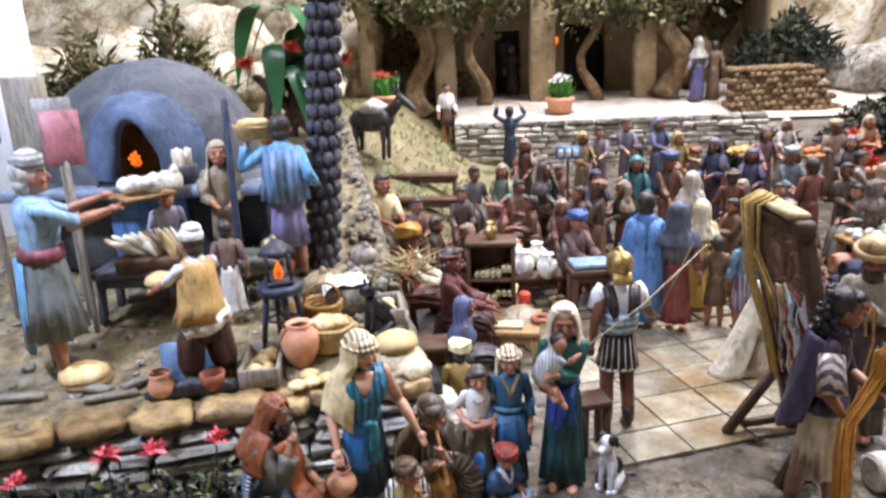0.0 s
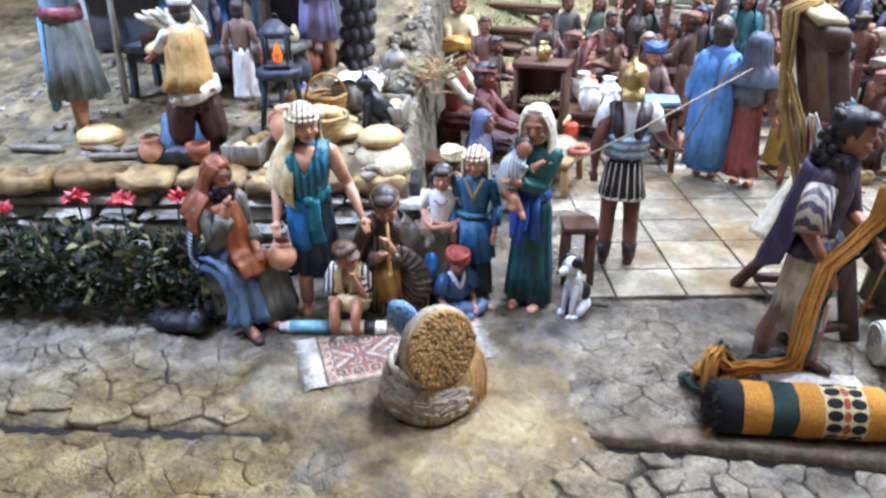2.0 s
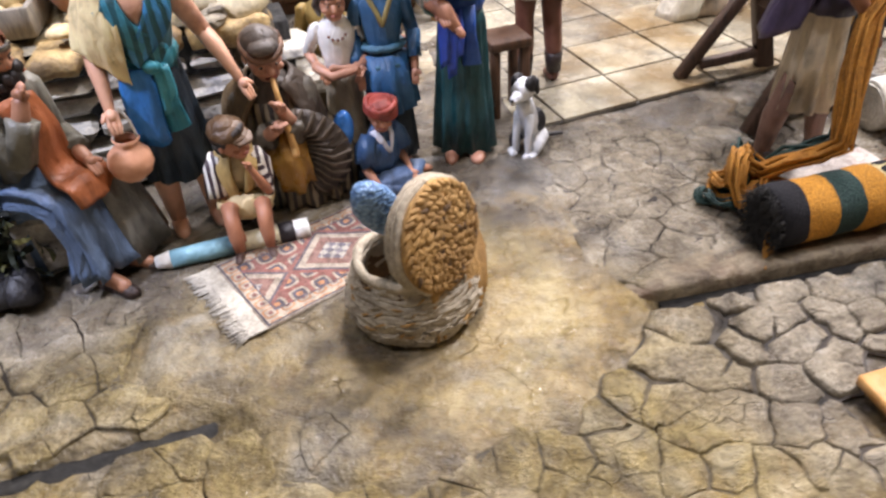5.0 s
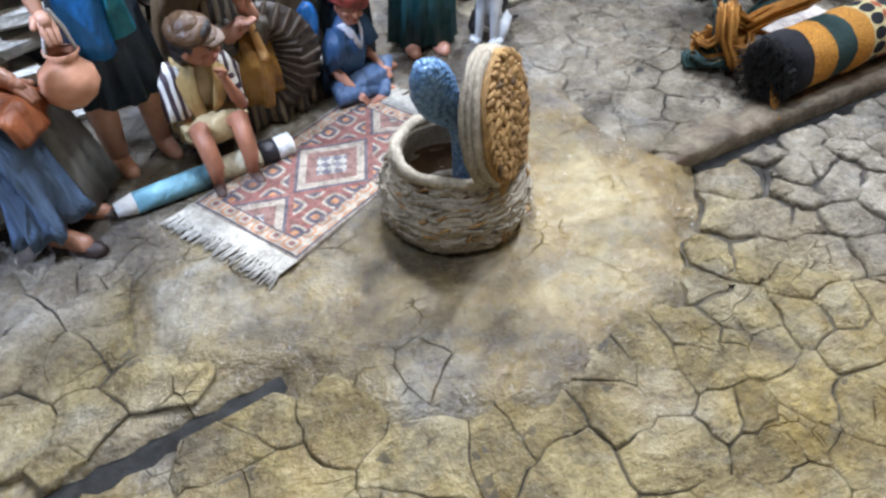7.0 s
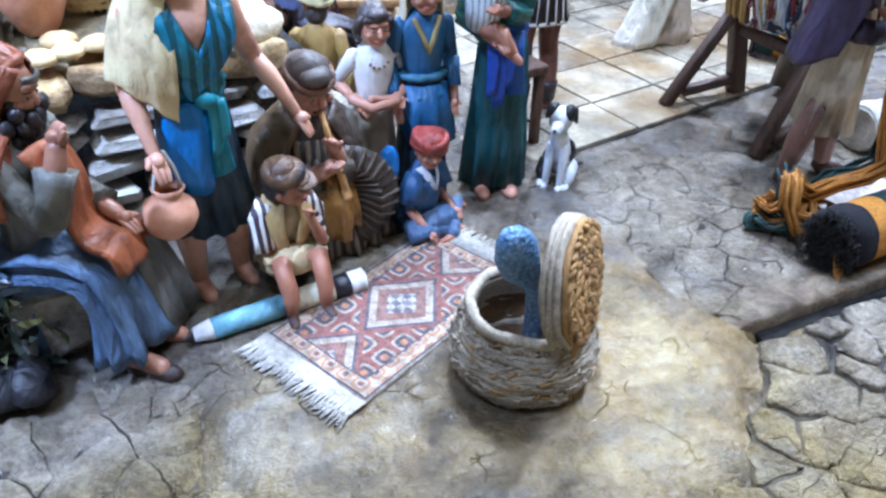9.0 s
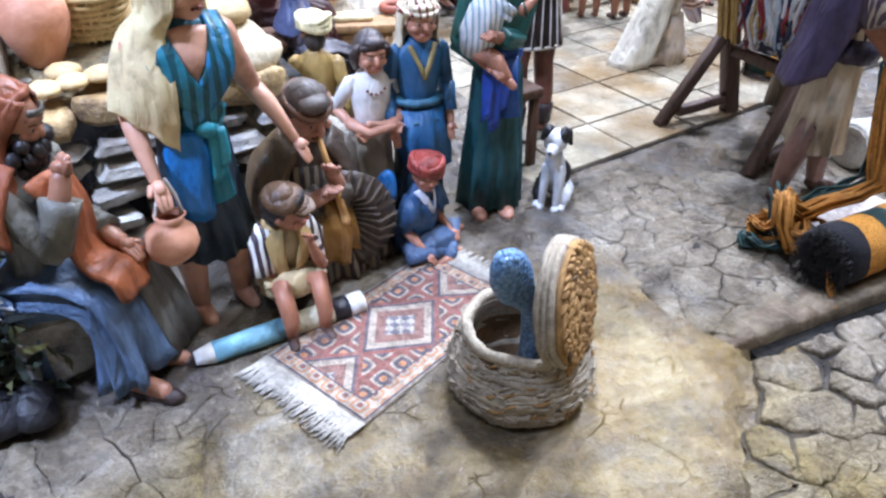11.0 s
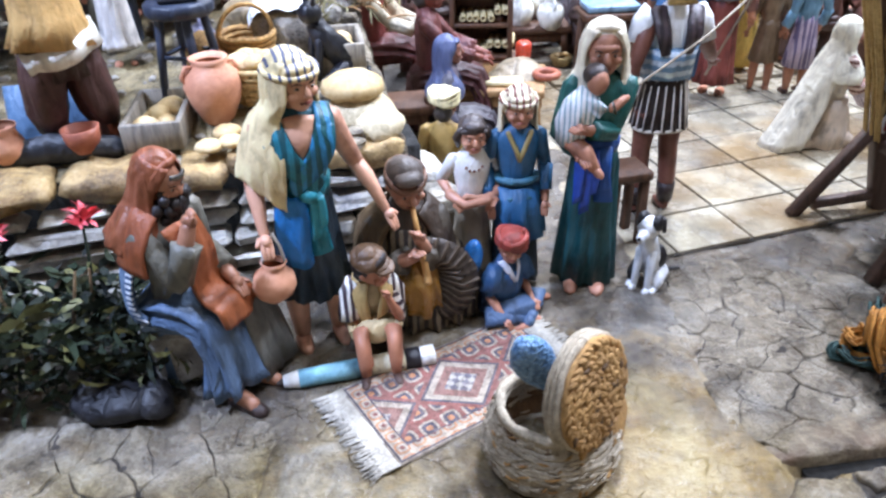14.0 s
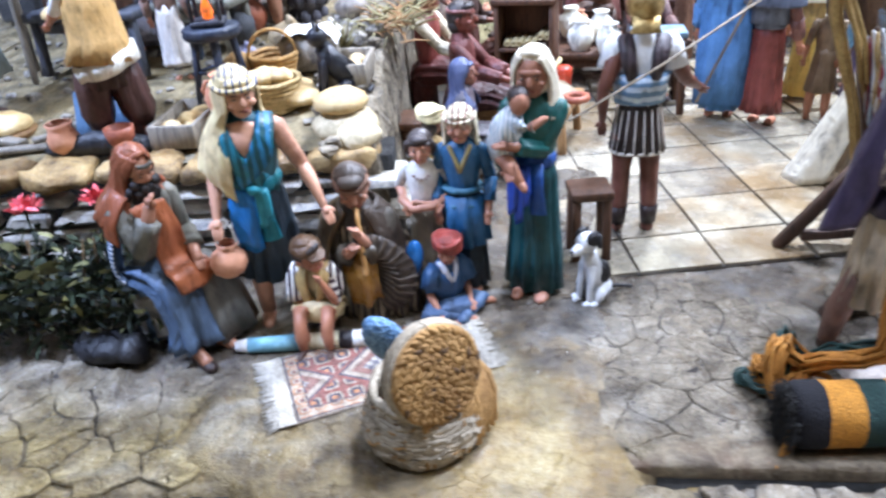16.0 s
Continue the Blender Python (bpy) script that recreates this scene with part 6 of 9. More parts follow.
def weaver_extra(mb, mi, up, hp):
    p, dk = mi("#443b5c"), mi("#2f2840")
    # purple cloak over back and hips, one end trailing to the ground
    mb.cloth([[up(-.115, .01, .82), up(-.135, .02, .68), up(-.125, .03, .56), up(-.12, .05, .46)], [up(-.06, .085, .82), up(-.075, .11, .66), up(-.08, .13, .52), up(-.09, .15, .40)], [up(.05, .085, .82), up(.06, .11, .66), up(.06, .12, .52), up(.062, .13, .42)], [up(.11, .01, .82), up(.13, .01, .68), up(.12, .02, .54), up(.115, .03, .46)]], p, .012, 4, .010)
    # belt, collar and long curled hair
    mb.tube([(up(0, 0, .50), .112, .092), (up(0, 0, .53), .118, .096), (up(0, 0, .56), .108, .088)], dk, 20, fold=9, famp=.03)
    mb.tube([(up(0, .005, .815), .085, .068), (up(0, .01, .84), .082, .066), (up(0, .015, .865), .060, .055)], dk, 14, fold=6, famp=.05)
    h = mi("#211c20")
    rr = random.Random(9)
    for k in range(46):
        a = rr.uniform(-.4, math.pi + .4)
        z = rr.uniform(-.085, .055)
        r = .052 + .012 * (z < 0)
        mb.ball(hp(r * math.cos(a), .012 + r * math.sin(a), z), (.015, .015, .017), h, 7, 5)
    # bare near forearm under the wide striped sleeve
    mb.tube([(up(-.115, -.005, .77), .046, .05), (up(-.165, -.02, .70), .050, .052, .05), (up(-.195, -.035, .645), .052, .050, .08)], mi("#b9aea2", stripes="#54465a", axis=0, freq=150.0), 14, (0, 1, 0), fold=5)


figurine("clay figurine of a striding weaver in purple cloak and beige skirt", (0.404, 0.732, 0), 59, 0.262, "stand", "#d2c6b0", "#463a48", head="hair", hair="#211c20", skin="#8d5f48", hem=.205, lean=4, sleeve="short", pants="#8d6a5c", lh=(-.03, -.20, .61), rh=(-.15, -.11, .52), extra=weaver_extra, nod=6, width=.80, hturn=16, stride=.07, group="weavers")


def dyer_extra(mb, mi, up, hp):
    # dark apron down the front, rolled tan cap
    mb.cloth([[up(-.10, -.045, .60), up(-.115, -.070, .42), up(-.12, -.085, .22)], [up(-.04, -.085, .61), up(-.045, -.108, .42), up(-.045, -.125, .19)], [up(.04, -.085, .61), up(.045, -.108, .42), up(.045, -.125, .19)], [up(.10, -.045, .60), up(.115, -.070, .42), up(.12, -.085, .22)]], mi("#3a2a26"), .012, 3, .006)
    mb.ball(hp(0, .010, .052), (.082, .086, .052), mi("#c2a478"), 18, 10)
    mb.tube([(hp(.078 * math.cos(a), .008 + .082 * math.sin(a), .034), .018, .015) for a in [2 * math.pi * q / 16 for q in range(17)]], mi("#b4946a"), 7, side=(0, 0, 1))


figurine("clay figurine of a dyer in brown apron and rolled tan cap", (0.532, 0.890, 0), -34, 0.262, "stand", "#6b5f4e", "#9a9488", sash="#57463a", head="hair", skin="#8d5c44", beard=True, hair="#4a3a30", lh=(-.02, -.17, .74), rh=(-.08, -.15, .73), nod=14, extra=dyer_extra, group="weavers")


def yarn_bundle():
    ob = empty("yarn_bundle", pose(0, 0, 0), "loose skein of ochre and green yarn lifted by the weaver", "yarn")
    rnd = random.Random(7)
    path = [Vector(p) for p in ((.444, .700, .206), (.442, .700, .178), (.424, .692, .154), (.405, .682, .136), (.397, .668, .107), (.394, .657, .080), (.391, .650, .060), (.378, .654, .050), (.360, .662, .042), (.346, .668, .030), (.336, .672, .036), (.331, .673, .046), (.327, .668, .044), (.325, .660, .026), (.328, .650, .012))]
    for nm, m, cnt, spread in (("ochre_strand", M_YARN, 33, .0062), ("green_strand", M_GREENYARN, 18, .006)):
        for g in range(3):
            mb = MB()
            for i in range(cnt // 3):
                off = Vector((rnd.uniform(-1, 1), rnd.uniform(-1, 1), rnd.uniform(-.6, 1))) * spread
                if m is M_GREENYARN:
                    off += Vector((.006, .010, -.002))
                mb.limb([p + off * rnd.uniform(.6, 1.3) for p in path[: len(path) - (i % 3)]], [.0015] * (len(path) - (i % 3)), 0, 5)
            mb.obj(nm, m, ob)["kind"] = "stuff"


yarn_bundle()


def yarn_heap():
    ob = empty("yarn_heap", pose(0.334, 0.668, 0.002), "knotted heap of ochre and dark green yarn beside the carpet roll", "yarn")
    rnd = random.Random(17)
    for nm, m, cnt in (("ochre_loop", M_YARN, 9), ("green_loop", M_GREENYARN, 4)):
        for g in range(cnt):
            c = Vector((rnd.uniform(-.010, .018), rnd.uniform(-.012, .014), rnd.uniform(.006, .020)))
            if m is M_GREENYARN:
                c += Vector((-.010, .004, -.004))
            rx, tilt, turn_ = rnd.uniform(.010, .017), rnd.uniform(-.9, .9), rnd.uniform(0, 3.1)
            rot = Matrix.Rotation(turn_, 3, "Z") @ Matrix.Rotation(tilt, 3, "X")
            mb = MB()
            for k in range(9):
                off = Vector((rnd.uniform(-1, 1), rnd.uniform(-1, 1), rnd.uniform(-1, 1))) * .0028
                pts = []
                for q in range(15):
                    a = 2 * math.pi * q / 14
                    p = c + off + rot @ Vector((rx * math.cos(a), rx * .55 * math.sin(a), .002 * math.sin(3 * a)))
                    p.z = max(.0018, p.z)
                    pts.append((p, .0010, .0010))
                mb.tube(pts, 0, 5, (0, 0, 1))
            mb.obj(nm, m, ob)["kind"] = "stuff"
    # loose ends on the ground
    mb = MB()
    for k in range(4):
        mb.limb([(-.002 + .002 * k, -.052, .016), (-.008 + .002 * k, -.064, .004), (-.012 + rnd.uniform(-.006, .006), -.074 - rnd.uniform(0, .006), .0015)], [.0010, .0010, .0007], 0, 5)
    mb.obj("loose_end", M_YARN, ob)["kind"] = "stuff"


yarn_heap()


rp = MB()
rp.limb([(0.510, 0.846, 0.196), (0.516, 0.846, 0.150), (0.506, 0.848, 0.080), (0.494, 0.850, 0.004)], [.0018] * 4, 0, 6)
rp.limb([(0.510, 0.846, 0.196), (0.503, 0.845, 0.176), (0.505, 0.845, 0.158), (0.513, 0.846, 0.158), (0.516, 0.846, 0.186), (0.510, 0.846, 0.196)], [.0018] * 6, 0, 6)
tagged(rp.rough(.0008, 80).obj("hanging_rope", M_ROPE), "loop of tan rope held up by the dyer", "rope")


def carpet_roll(a, b, r, mat, name="carpet_roll", label="", fringe=None, ends=None, turns=2.5):
    a, b = Vector(a), Vector(b)
    L = (b - a).length
    d = (b - a) / L
    at = Matrix.Translation(a) @ d.to_track_quat("X", "Z").to_matrix().to_4x4()
    ob = empty(name, at, label, "rolled carpet")
    mb = MB()
    k = 24
    mb.tube([((L * i / k, 0, 0), r * (1 + .03 * math.sin(i * 1.3)) * (.9 if i in (0, k) else 1), r * (1 + .03 * math.cos(i * 1.7)) * (.9 if i in (0, k) else 1)) for i in range(k + 1)], 0, 24, (0, 1, 0))
    mb.rough(.0016, 60)
    mb.obj("roll", mat, ob)
    for x, s in ((-.001, 1), (L + .001, -1)) if not fringe else ():
        spiral = MB()
        spiral.tube([((x, r * t / 34 * math.cos(t * .5), r * t / 34 * math.sin(t * .5)), .0011, .0011) for t in range(2, 33)], 0, 5, (1, 0, 0))
        spiral.obj("spiral_end", ends or mat, ob)
    if fringe:
        for x, s in ((0, -1), (L, 1)):
            fr = MB()
            rnd = random.Random(int(L * 1e4))
            for i in range(420):
                t = rnd.uniform(0, 6.28)
                rr = r * rnd.uniform(0, 1.0) ** .5
                p = Vector((x, rr * math.cos(t), rr * math.sin(t)))
                fr.limb([p, p + Vector((s * .003, rnd.uniform(-.002, .002), rnd.uniform(-.002, .002))), p + Vector((s * rnd.uniform(.003, .008), rnd.uniform(-.006, .006), -rnd.uniform(0, .006)))], [.0005, .0004, .0002], 0, 4)
            fr.obj("fringe", fringe, ob)
    return ob


carpet_roll((0.330, 0.620, 0.024), (0.489, 0.648, 0.024), 0.023, M_CARPET, label="rolled ochre and dark green carpet with black fringe, on the ground", fringe=M_BLACKYARN, ends=M_BLACKYARN)
carpet_roll((0.506, 0.724, 0.022), (0.78, 0.755, 0.022), 0.021, M_MAROON, label="rolled pinkish patterned carpet on the pavement", ends=M_WOOL)
carpet_roll((0.492, 0.768, 0.022), (0.78, 0.800, 0.022), 0.021, M_TEALWOOL, label="rolled pale teal carpet with a white end", ends=M_WOOL)
for p, q in (((.500, .7233, .022), (.535, .7273, .022)), ((.488, .7675, .022), (.522, .7713, .022))):
    carpet_roll(p, q, 0.0222, M_WOOL, "wool_wrap", "white woollen wrap round a carpet end", ends=M_WOOL)
carpet_roll((0.60, 0.955, 0.018), (0.555, 1.0, 0.02), 0.017, M_CARPET, label="small ochre and black rolled carpet", fringe=M_BLACKYARN)
for i, (y, z, m) in enumerate(((1.30, .022, M_PURPLE), (1.345, .024, M_MAROON), (1.395, .022, M_NAVY), (1.37, .06, M_NAVY), (1.43, .055, M_SALMON))):
    carpet_roll((0.72 + .01 * i, y, z), (1.12, y + .03, z), 0.022, m, label="plain rolled carpet in a stack", ends=m)
flat = MB()
grid_mesh(steps((-.045, .045, .006)), steps((-.03, .03, .006)), lambda x, y: .002 + .0012 * noise.noise(Vector((x * 60, y * 60, 0))), flat)
flat.box((0, 0, .0005), (.09, .06, .001), 0, .1)
tagged(flat.obj("floor_mat", rope_mat("pale_wool_mat", "#6b5a58", "#cfc4b8"), at=pose(0.43, 0.695, 0.0, 0, 0, 12)), "pale woollen mat under the weaver", "mat")


# ---------------------------------------------------------------- title board at the front
def title_board():
    at = pose(0.3385, 0.4125, 0.002, 2, 0, 10.9)
    ob = empty("title_board", at, "varnished wooden title board with ivory bands and dark letters", "sign")
    MB().box((.20, .030, .004), (.40, .085, .008), 0, .2).rough(.0004, 60).obj("board", wood_mat("varnished_pine", "#b97a38", "#e6b070", .4, .35), ob)
    for y, d in ((.0535, .016), (-.002, .018)):
        MB().box((.21, y, .0084), (.37, d, .0016), 0, .3).obj("ivory_band", paint("#f6e3b8", gloss=.35), ob, "ivory painted band")
    MB().ball((.0195, .0165, .0085), (.0045, .0045, .0025), 0, 12, 6).obj("screw", paint("#7c5a3c"), ob)
    cu = bpy.data.curves.new("title", "FONT")
    cu.body, cu.size, cu.extrude, cu.space_character = "EMPADRONAMIENTO", 0.0175, 0.0004, 0.95
    tmp = bpy.data.objects.new("title", cu)
    scene.collection.objects.link(tmp)
    dg = bpy.context.evaluated_depsgraph_get()
    me = bpy.data.meshes.new_from_object(tmp.evaluated_get(dg))
    bpy.data.objects.remove(tmp)
    me.materials.clear()
    me.materials.append(paint("#4a3520"))
    tx = new("lettering", me)
    tx.parent = ob
    tx.matrix_basis = pose(.0345, .0095, .0086)
    tagged(tx, "dark brown capital letters")


title_board()

# ---------------------------------------------------------------- the bakery terrace
def T(x, y, rz=0.0, dz=0.0, rx=0.0, ry=0.0):
    return pose(x, y, terrace_z(x, y) + dz, rx, ry, rz)


def baker_extra(mb, mi, up, hp):
    # short flared vest over a white shirt, baggy brown trousers in boots
    mb.tube([(up(.01, .01, .455), .170, .138, .07), (up(0, .005, .56), .138, .108, .04), (up(0, .0, .70), .124, .092), (up(0, .0, .80), .117, .08), (up(0, .004, .835), .07, .055)], mi("#cda465"), 22, fold=6)
    mb.tube([(up(-.02, .01, .415), .160, .132, .07), (up(0, .01, .49), .162, .130, .06)], mi("#ebe5d6"), 22, fold=6)
    for sx in (-1, 1):
        mb.tube([((sx * .060, 0, .47), .082, .085), ((sx * .078, -sx * .02, .33), .086, .088, .06), ((sx * .090, -sx * .04, .19), .078, .080, .10), ((sx * .094, -sx * .05, .11), .052, .054, .06)], mi("#4a2f28"), 16, fold=6)
        mb.limb([(sx * .094, -sx * .05, .13), (sx * .094, -sx * .05, .045)], [.044, .040], mi("#74391f"), 10)
        mb.limb([(sx * .094, -sx * .05 + .01, .030), (sx * .100, -sx * .05 - .075, .024)], [.036, .030], mi("#74391f"), 9)
    mb.ball(hp(0, .01, .045), (.072, .075, .06), mi("#f4f2ee"), 16, 9)
    mb.ball(hp(.0, .02, .085), (.055, .058, .035), mi("#f4f2ee"), 14, 8)


figurine("clay figurine of a baker in ochre vest and white cap", (-0.285, 0.822, terrace_z(-.285, .822)), 232, 0.196, "stand", "#3e2a24", "#ece8e0", head="hair", headc="#ece8e0", pants="#4a2f28", hem=.33, skin="#b5795c",
         lh=(.15, -.31, .60), rh=(-.06, -.30, .62), sleeve="short", extra=baker_extra, width=.96, stride=.05, group="bakers")


def oven_man_extra(mb, mi, up, hp):
    mb.tube([(up(0, 0, .56), .125, .10), (up(0, 0, .62), .12, .095)], mi("#8a4a52"), 18)
    mb.tube([(hp(.0, .0, .03), .068, .07), (hp(0, 0, .075), .066, .068), (hp(0, .01, .105), .03, .03)], mi("#c9bfb0", stripes="#8a8f98", axis=2, freq=140.0), 16)
    mb.tube([(up(.03, .09, .56), .07, .02), (up(.04, .11, .30), .09, .02), (up(.04, .11, .14), .10, .02)], mi("#5f94b4"), 12, fold=5, famp=.06)


figurine("clay figurine of an oven man in grey-blue working clothes", (-0.486, 0.858, terrace_z(-.486, .858)), 128, 0.272, "stand", "#767c78", "#8fb0c6", head="hair", hair="#c9c4ba", skin="#a9745c", hem=.20, pants="#a9745c",
         lh=(.10, -.30, .78), rh=(-.06, -.30, .74), sleeve="short", extra=oven_man_extra, width=1.15, group="bakers")
figurine("clay figurine of a child in a white apron", (-0.292, 0.955, terrace_z(-.29, .95)), 200, 0.15, "stand", "#d6cfc6", "#8a6f62", head="hair", hem=.15, group="bakers")


def carrier_extra(mb, mi, up, hp):
    mb.tube([(up(0, .01, .50), .135, .11, .08), (up(0, .01, .64), .125, .10, .05), (up(0, 0, .80), .125, .085)], mi("#4a7ea2", stripes="#8f9cb8", axis=0, freq=90.0), 18, fold=7)


figurine("clay figurine of a porter in blue carrying a bread basket", (-0.236, 1.080, terrace_z(-.236, 1.080)), 190, 0.246, "stand", "#8a82a8", "#6aa3c4", head="hair", hem=.22, skin="#a87a60", lh=(.2, -.05, .86), rh=(-.18, -.05, .58), extra=carrier_extra, group="bakers")
figurine("clay figurine of a helper in brown behind the table", (-0.33, 1.075, terrace_z(-.33, 1.07)), 20, 0.215, "stand", "#7a6a55", "#8f7f66", head="scarf", headc="#a89a80", group="bakers", lh=(.06, -.2, .62), rh=(-.06, -.2, .62))
figurine("clay figurine of a bent helper in pale clothes", (-0.40, 1.03, terrace_z(-.4, 1.03)), 30, 0.17, "stand", "#a8a6b4", "#b3b0c0", head="hair", group="bakers", lean=18)


def oven():
    ob = empty("bread_oven", pose(-0.475, 1.27, 0.0), "domed grey clay bread oven with glowing mouth on a stone plinth", "oven")
    z0 = 0.325
    zt = 0.19
    pl = MB()
    pl.box((0, 0, (z0 + zt) / 2), (.40, .32, z0 - zt), 0, .04).rough(.006, 22)
    pl.obj("plinth", M_OVEN, ob)
    MB().box((.01, -.172, z0 - .006), (.42, .06, .016), 0, .2).rough(.002, 40).obj("ledge", paint("#7b8796"), ob)
    MB().box((.02, -.168, .262), (.120, .012, .095), 0, .1).obj("ash_door", paint("#5680b0"), ob, "blue-grey ash door")
    dm = MB()
    n, k = 40, 18
    vs, fs = [], []
    for i in range(k + 1):
        p = math.pi / 2 * i / k
        for j in range(n):
            a = 2 * math.pi * j / n
            vs.append((-.026 + .186 * math.cos(p) * math.cos(a), .165 * math.cos(p) * math.sin(a), z0 + .185 * math.sin(p)))
    for i in range(k):
        for j in range(n):
            a = 2 * math.pi * (j + .5) / n
            zc = z0 + .185 * math.sin(math.pi / 2 * (i + .5) / k)
            if abs((a - 1.5 * math.pi - .14)) < .30 and zc < z0 + .115:
                continue
            fs.append((i * n + j, i * n + (j + 1) % n, (i + 1) * n + (j + 1) % n, (i + 1) * n + j))
    dm.add(vs, fs)
    dm.rough(.006, 20)
    dm.obj("dome", M_OVEN, ob)
    zb = z0 + .006
    arch = MB()
    k = 20
    rings = []
    for i in range(k + 1):
        t = math.pi * i / k
        c, sn = math.cos(t), math.sin(t) ** .8
        rings.append([(.009 - .033 * c, -.152, zb + .088 * sn), (.009 - .035 * c, -.166, zb + .091 * sn), (.009 - .041 * c, -.170, zb + .097 * sn), (.007 - .050 * c, -.168, zb + .104 * sn), (.003 - .066 * c, -.160, zb + .112 * sn), (-.006 - .112 * c, -.108, zb + .132 * sn)])
    arch.add([p for r in rings for p in r], [(i * 6 + j, (i + 1) * 6 + j, (i + 1) * 6 + j + 1, i * 6 + j + 1) for i in range(k) for j in range(5)])
    arch.rough(.006, 26).rough(.002, 90)
    # the blue light falling on this grey front is put into its clay colour
    arch.obj("arch", rock_mat("blue_lit_clay", [(0.25, lin("#2c3440")), (0.45, lin("#49566a")), (0.6, lin("#5f6f88")), (0.8, lin("#7d8a9c"))], 16.0, 0.75, 0.006, wild=False), ob, "grey plastered front round the oven mouth, blue light put into its colour")
    inn = MB()
    inn.tube([((.009, -.156, zb + .040), .036, .052), ((.004, -.12, zb + .036), .050, .050), ((0, -.07, zb + .045), .05, .05), ((0, -.055, zb + .04), .01, .01)], 0, 22, cap=False)
    # near-black paint on the inside and sill of the mouth
    inn.obj("chamber", M_BLACKCLAY, ob)
    MB().box((0, -.13, zb - .006), (.10, .10, .010), 0, .1).obj("sill", M_BLACKCLAY, ob)
    fire = MB()
    for i in range(8):
        x = -.022 + .002 * i
        fire.leaf((x, -.118 + .003 * (i % 3), zb + .026), (x + .003 * math.sin(i * 2.1), -.118, zb + .032 + .010 * abs(math.sin(i * 1.3))), .005, 0)
    fire.ball((-.014, -.114, zb + .022), (.009, .008, .007), 0, 12, 7)
    fire.obj("embers", M_FIRE, ob, "glowing orange embers", smooth=False)


oven()
bp = empty("bread_pot", pose(-.392, 1.098, .327), "small grey clay pot holding upright white loaves", "pot")
MB().lathe([(0, 0), (.015, 0), (.020, .012), (.021, .026), (.019, .030), (.017, .028), (.016, .010), (0, .008)], 0, 18).rough(.0012, 60).obj("pot", M_OVEN, bp)
for k in range(5):
    a = 1.26 * k
    MB().limb([(.007 * math.cos(a), .007 * math.sin(a), .010), (.009 * math.cos(a), .009 * math.sin(a), .032), (.012 * math.cos(a), .012 * math.sin(a), .050)], [.005, .006, .004], 0, 8).rough(.0008, 120, k).obj("loaf", M_DOUGH, bp, "white long loaf")
fl = bpy.data.lights.new("oven_fire", "POINT")
fl.energy, fl.color, fl.shadow_soft_size = 0.05, (1.0, 0.4, 0.1), 0.012
new("oven_fire", fl).matrix_world = pose(-0.475, 1.165, 0.362)


def table(name, at, w, d, h, label, mat=None, th=.010, leg=.010, cat="table"):
    mat = mat or M_WOOD
    ob = empty(name, at, label, cat)
    MB().box((0, 0, h - th / 2), (w, d, th), 0, .15).rough(.0008, 50).obj("tabletop", mat, ob)
    for sx in (-1, 1):
        for sy in (-1, 1):
            MB().beam((sx * (w / 2 - leg), sy * (d / 2 - leg), h - th), (sx * (w / 2 - leg * .7), sy * (d / 2 - leg * .7), 0), leg, leg).obj("leg", mat, ob)
    MB().beam((-w / 2 + leg, -d / 2 + leg, h - th - .008), (w / 2 - leg, -d / 2 + leg, h - th - .008), leg * .7, leg * 1.2).obj("apron", mat, ob)
    return ob


table("bakery_table", T(-0.41, 0.985), .15, .07, .075, "long dark grey bakery table", paint("#4d5058"))
table("side_table", T(-0.285, 1.02), .10, .07, .068, "small grey side table with a dough board", paint("#6e6c60"))


def loaf(at, s, label="floured flat round loaf", kind="round"):
    mb = MB()
    if kind == "round":
        mb.lathe([(0, 0), (.75, .02), (1.0, .2), (.92, .45), (.55, .66), (0, .72)], 0, 18)
    else:
        mb.limb([(-1.6, 0, .3), (-.6, 0, .34), (.6, 0, .34), (1.6, 0, .3)], [.2, .38, .38, .2], 0, 10, (0, 0, 1))
    for p in mb.v:
        p *= s
    mb.rough(s * .07, 2.2 / s, at.translation.x * 9)
    return tagged(mb.obj("loaf", M_BREAD, at=at), label, "bread", "loaves of the bakery")


# loaves in a tray on the table
tray = empty("bread_tray", T(-0.405, 0.975, 6, .076), "dark wooden tray heaped with pale long loaves", "tray")
MB().box((0, 0, .010), (.085, .05, .020), 0, .1).obj("box", M_WOOD, tray)
rnd = random.Random(21)
for i in range(15):
    mb = MB().limb([(-.024, 0, 0), (0, 0, .001), (.020, 0, 0)], [.0028, .0062, .0034], 0, 9, (0, 0, 1)).rough(.001, 120, i)
    mb.obj("loaf", M_DOUGH if i % 4 else M_BREAD, tray, at=pose(-.036 + .0054 * i, rnd.uniform(-.010, .010), .030 + rnd.uniform(0, .006), rnd.uniform(-12, 12), 22 + 3.4 * i + rnd.uniform(-8, 8), rnd.uniform(-25, 10)))
for x, y, dz, s in ((-.452, .840, .002, .030), (-.062, .862, .018, .028), (-.122, .90, .004, .022), (-.135, .925, .004, .018), (-.175, .80, .010, .012), (-.158, .806, .010, .011), (-.140, .812, .010, .012), (-.165, .822, .010, .012)):
    loaf(T(x, y, 20, dz), s)
loaf(pose(-.343, .850, .252, 8, -6, 20), .017, "pale flat loaf carried by the baker")
# a sack under the large loaf
sk = MB().ball((0, 0, .004), (.034, .028, .018), 0, 20, 10).ball((.018, -.018, .0), (.024, .020, .014), 0, 14, 8).rough(.004, 45)
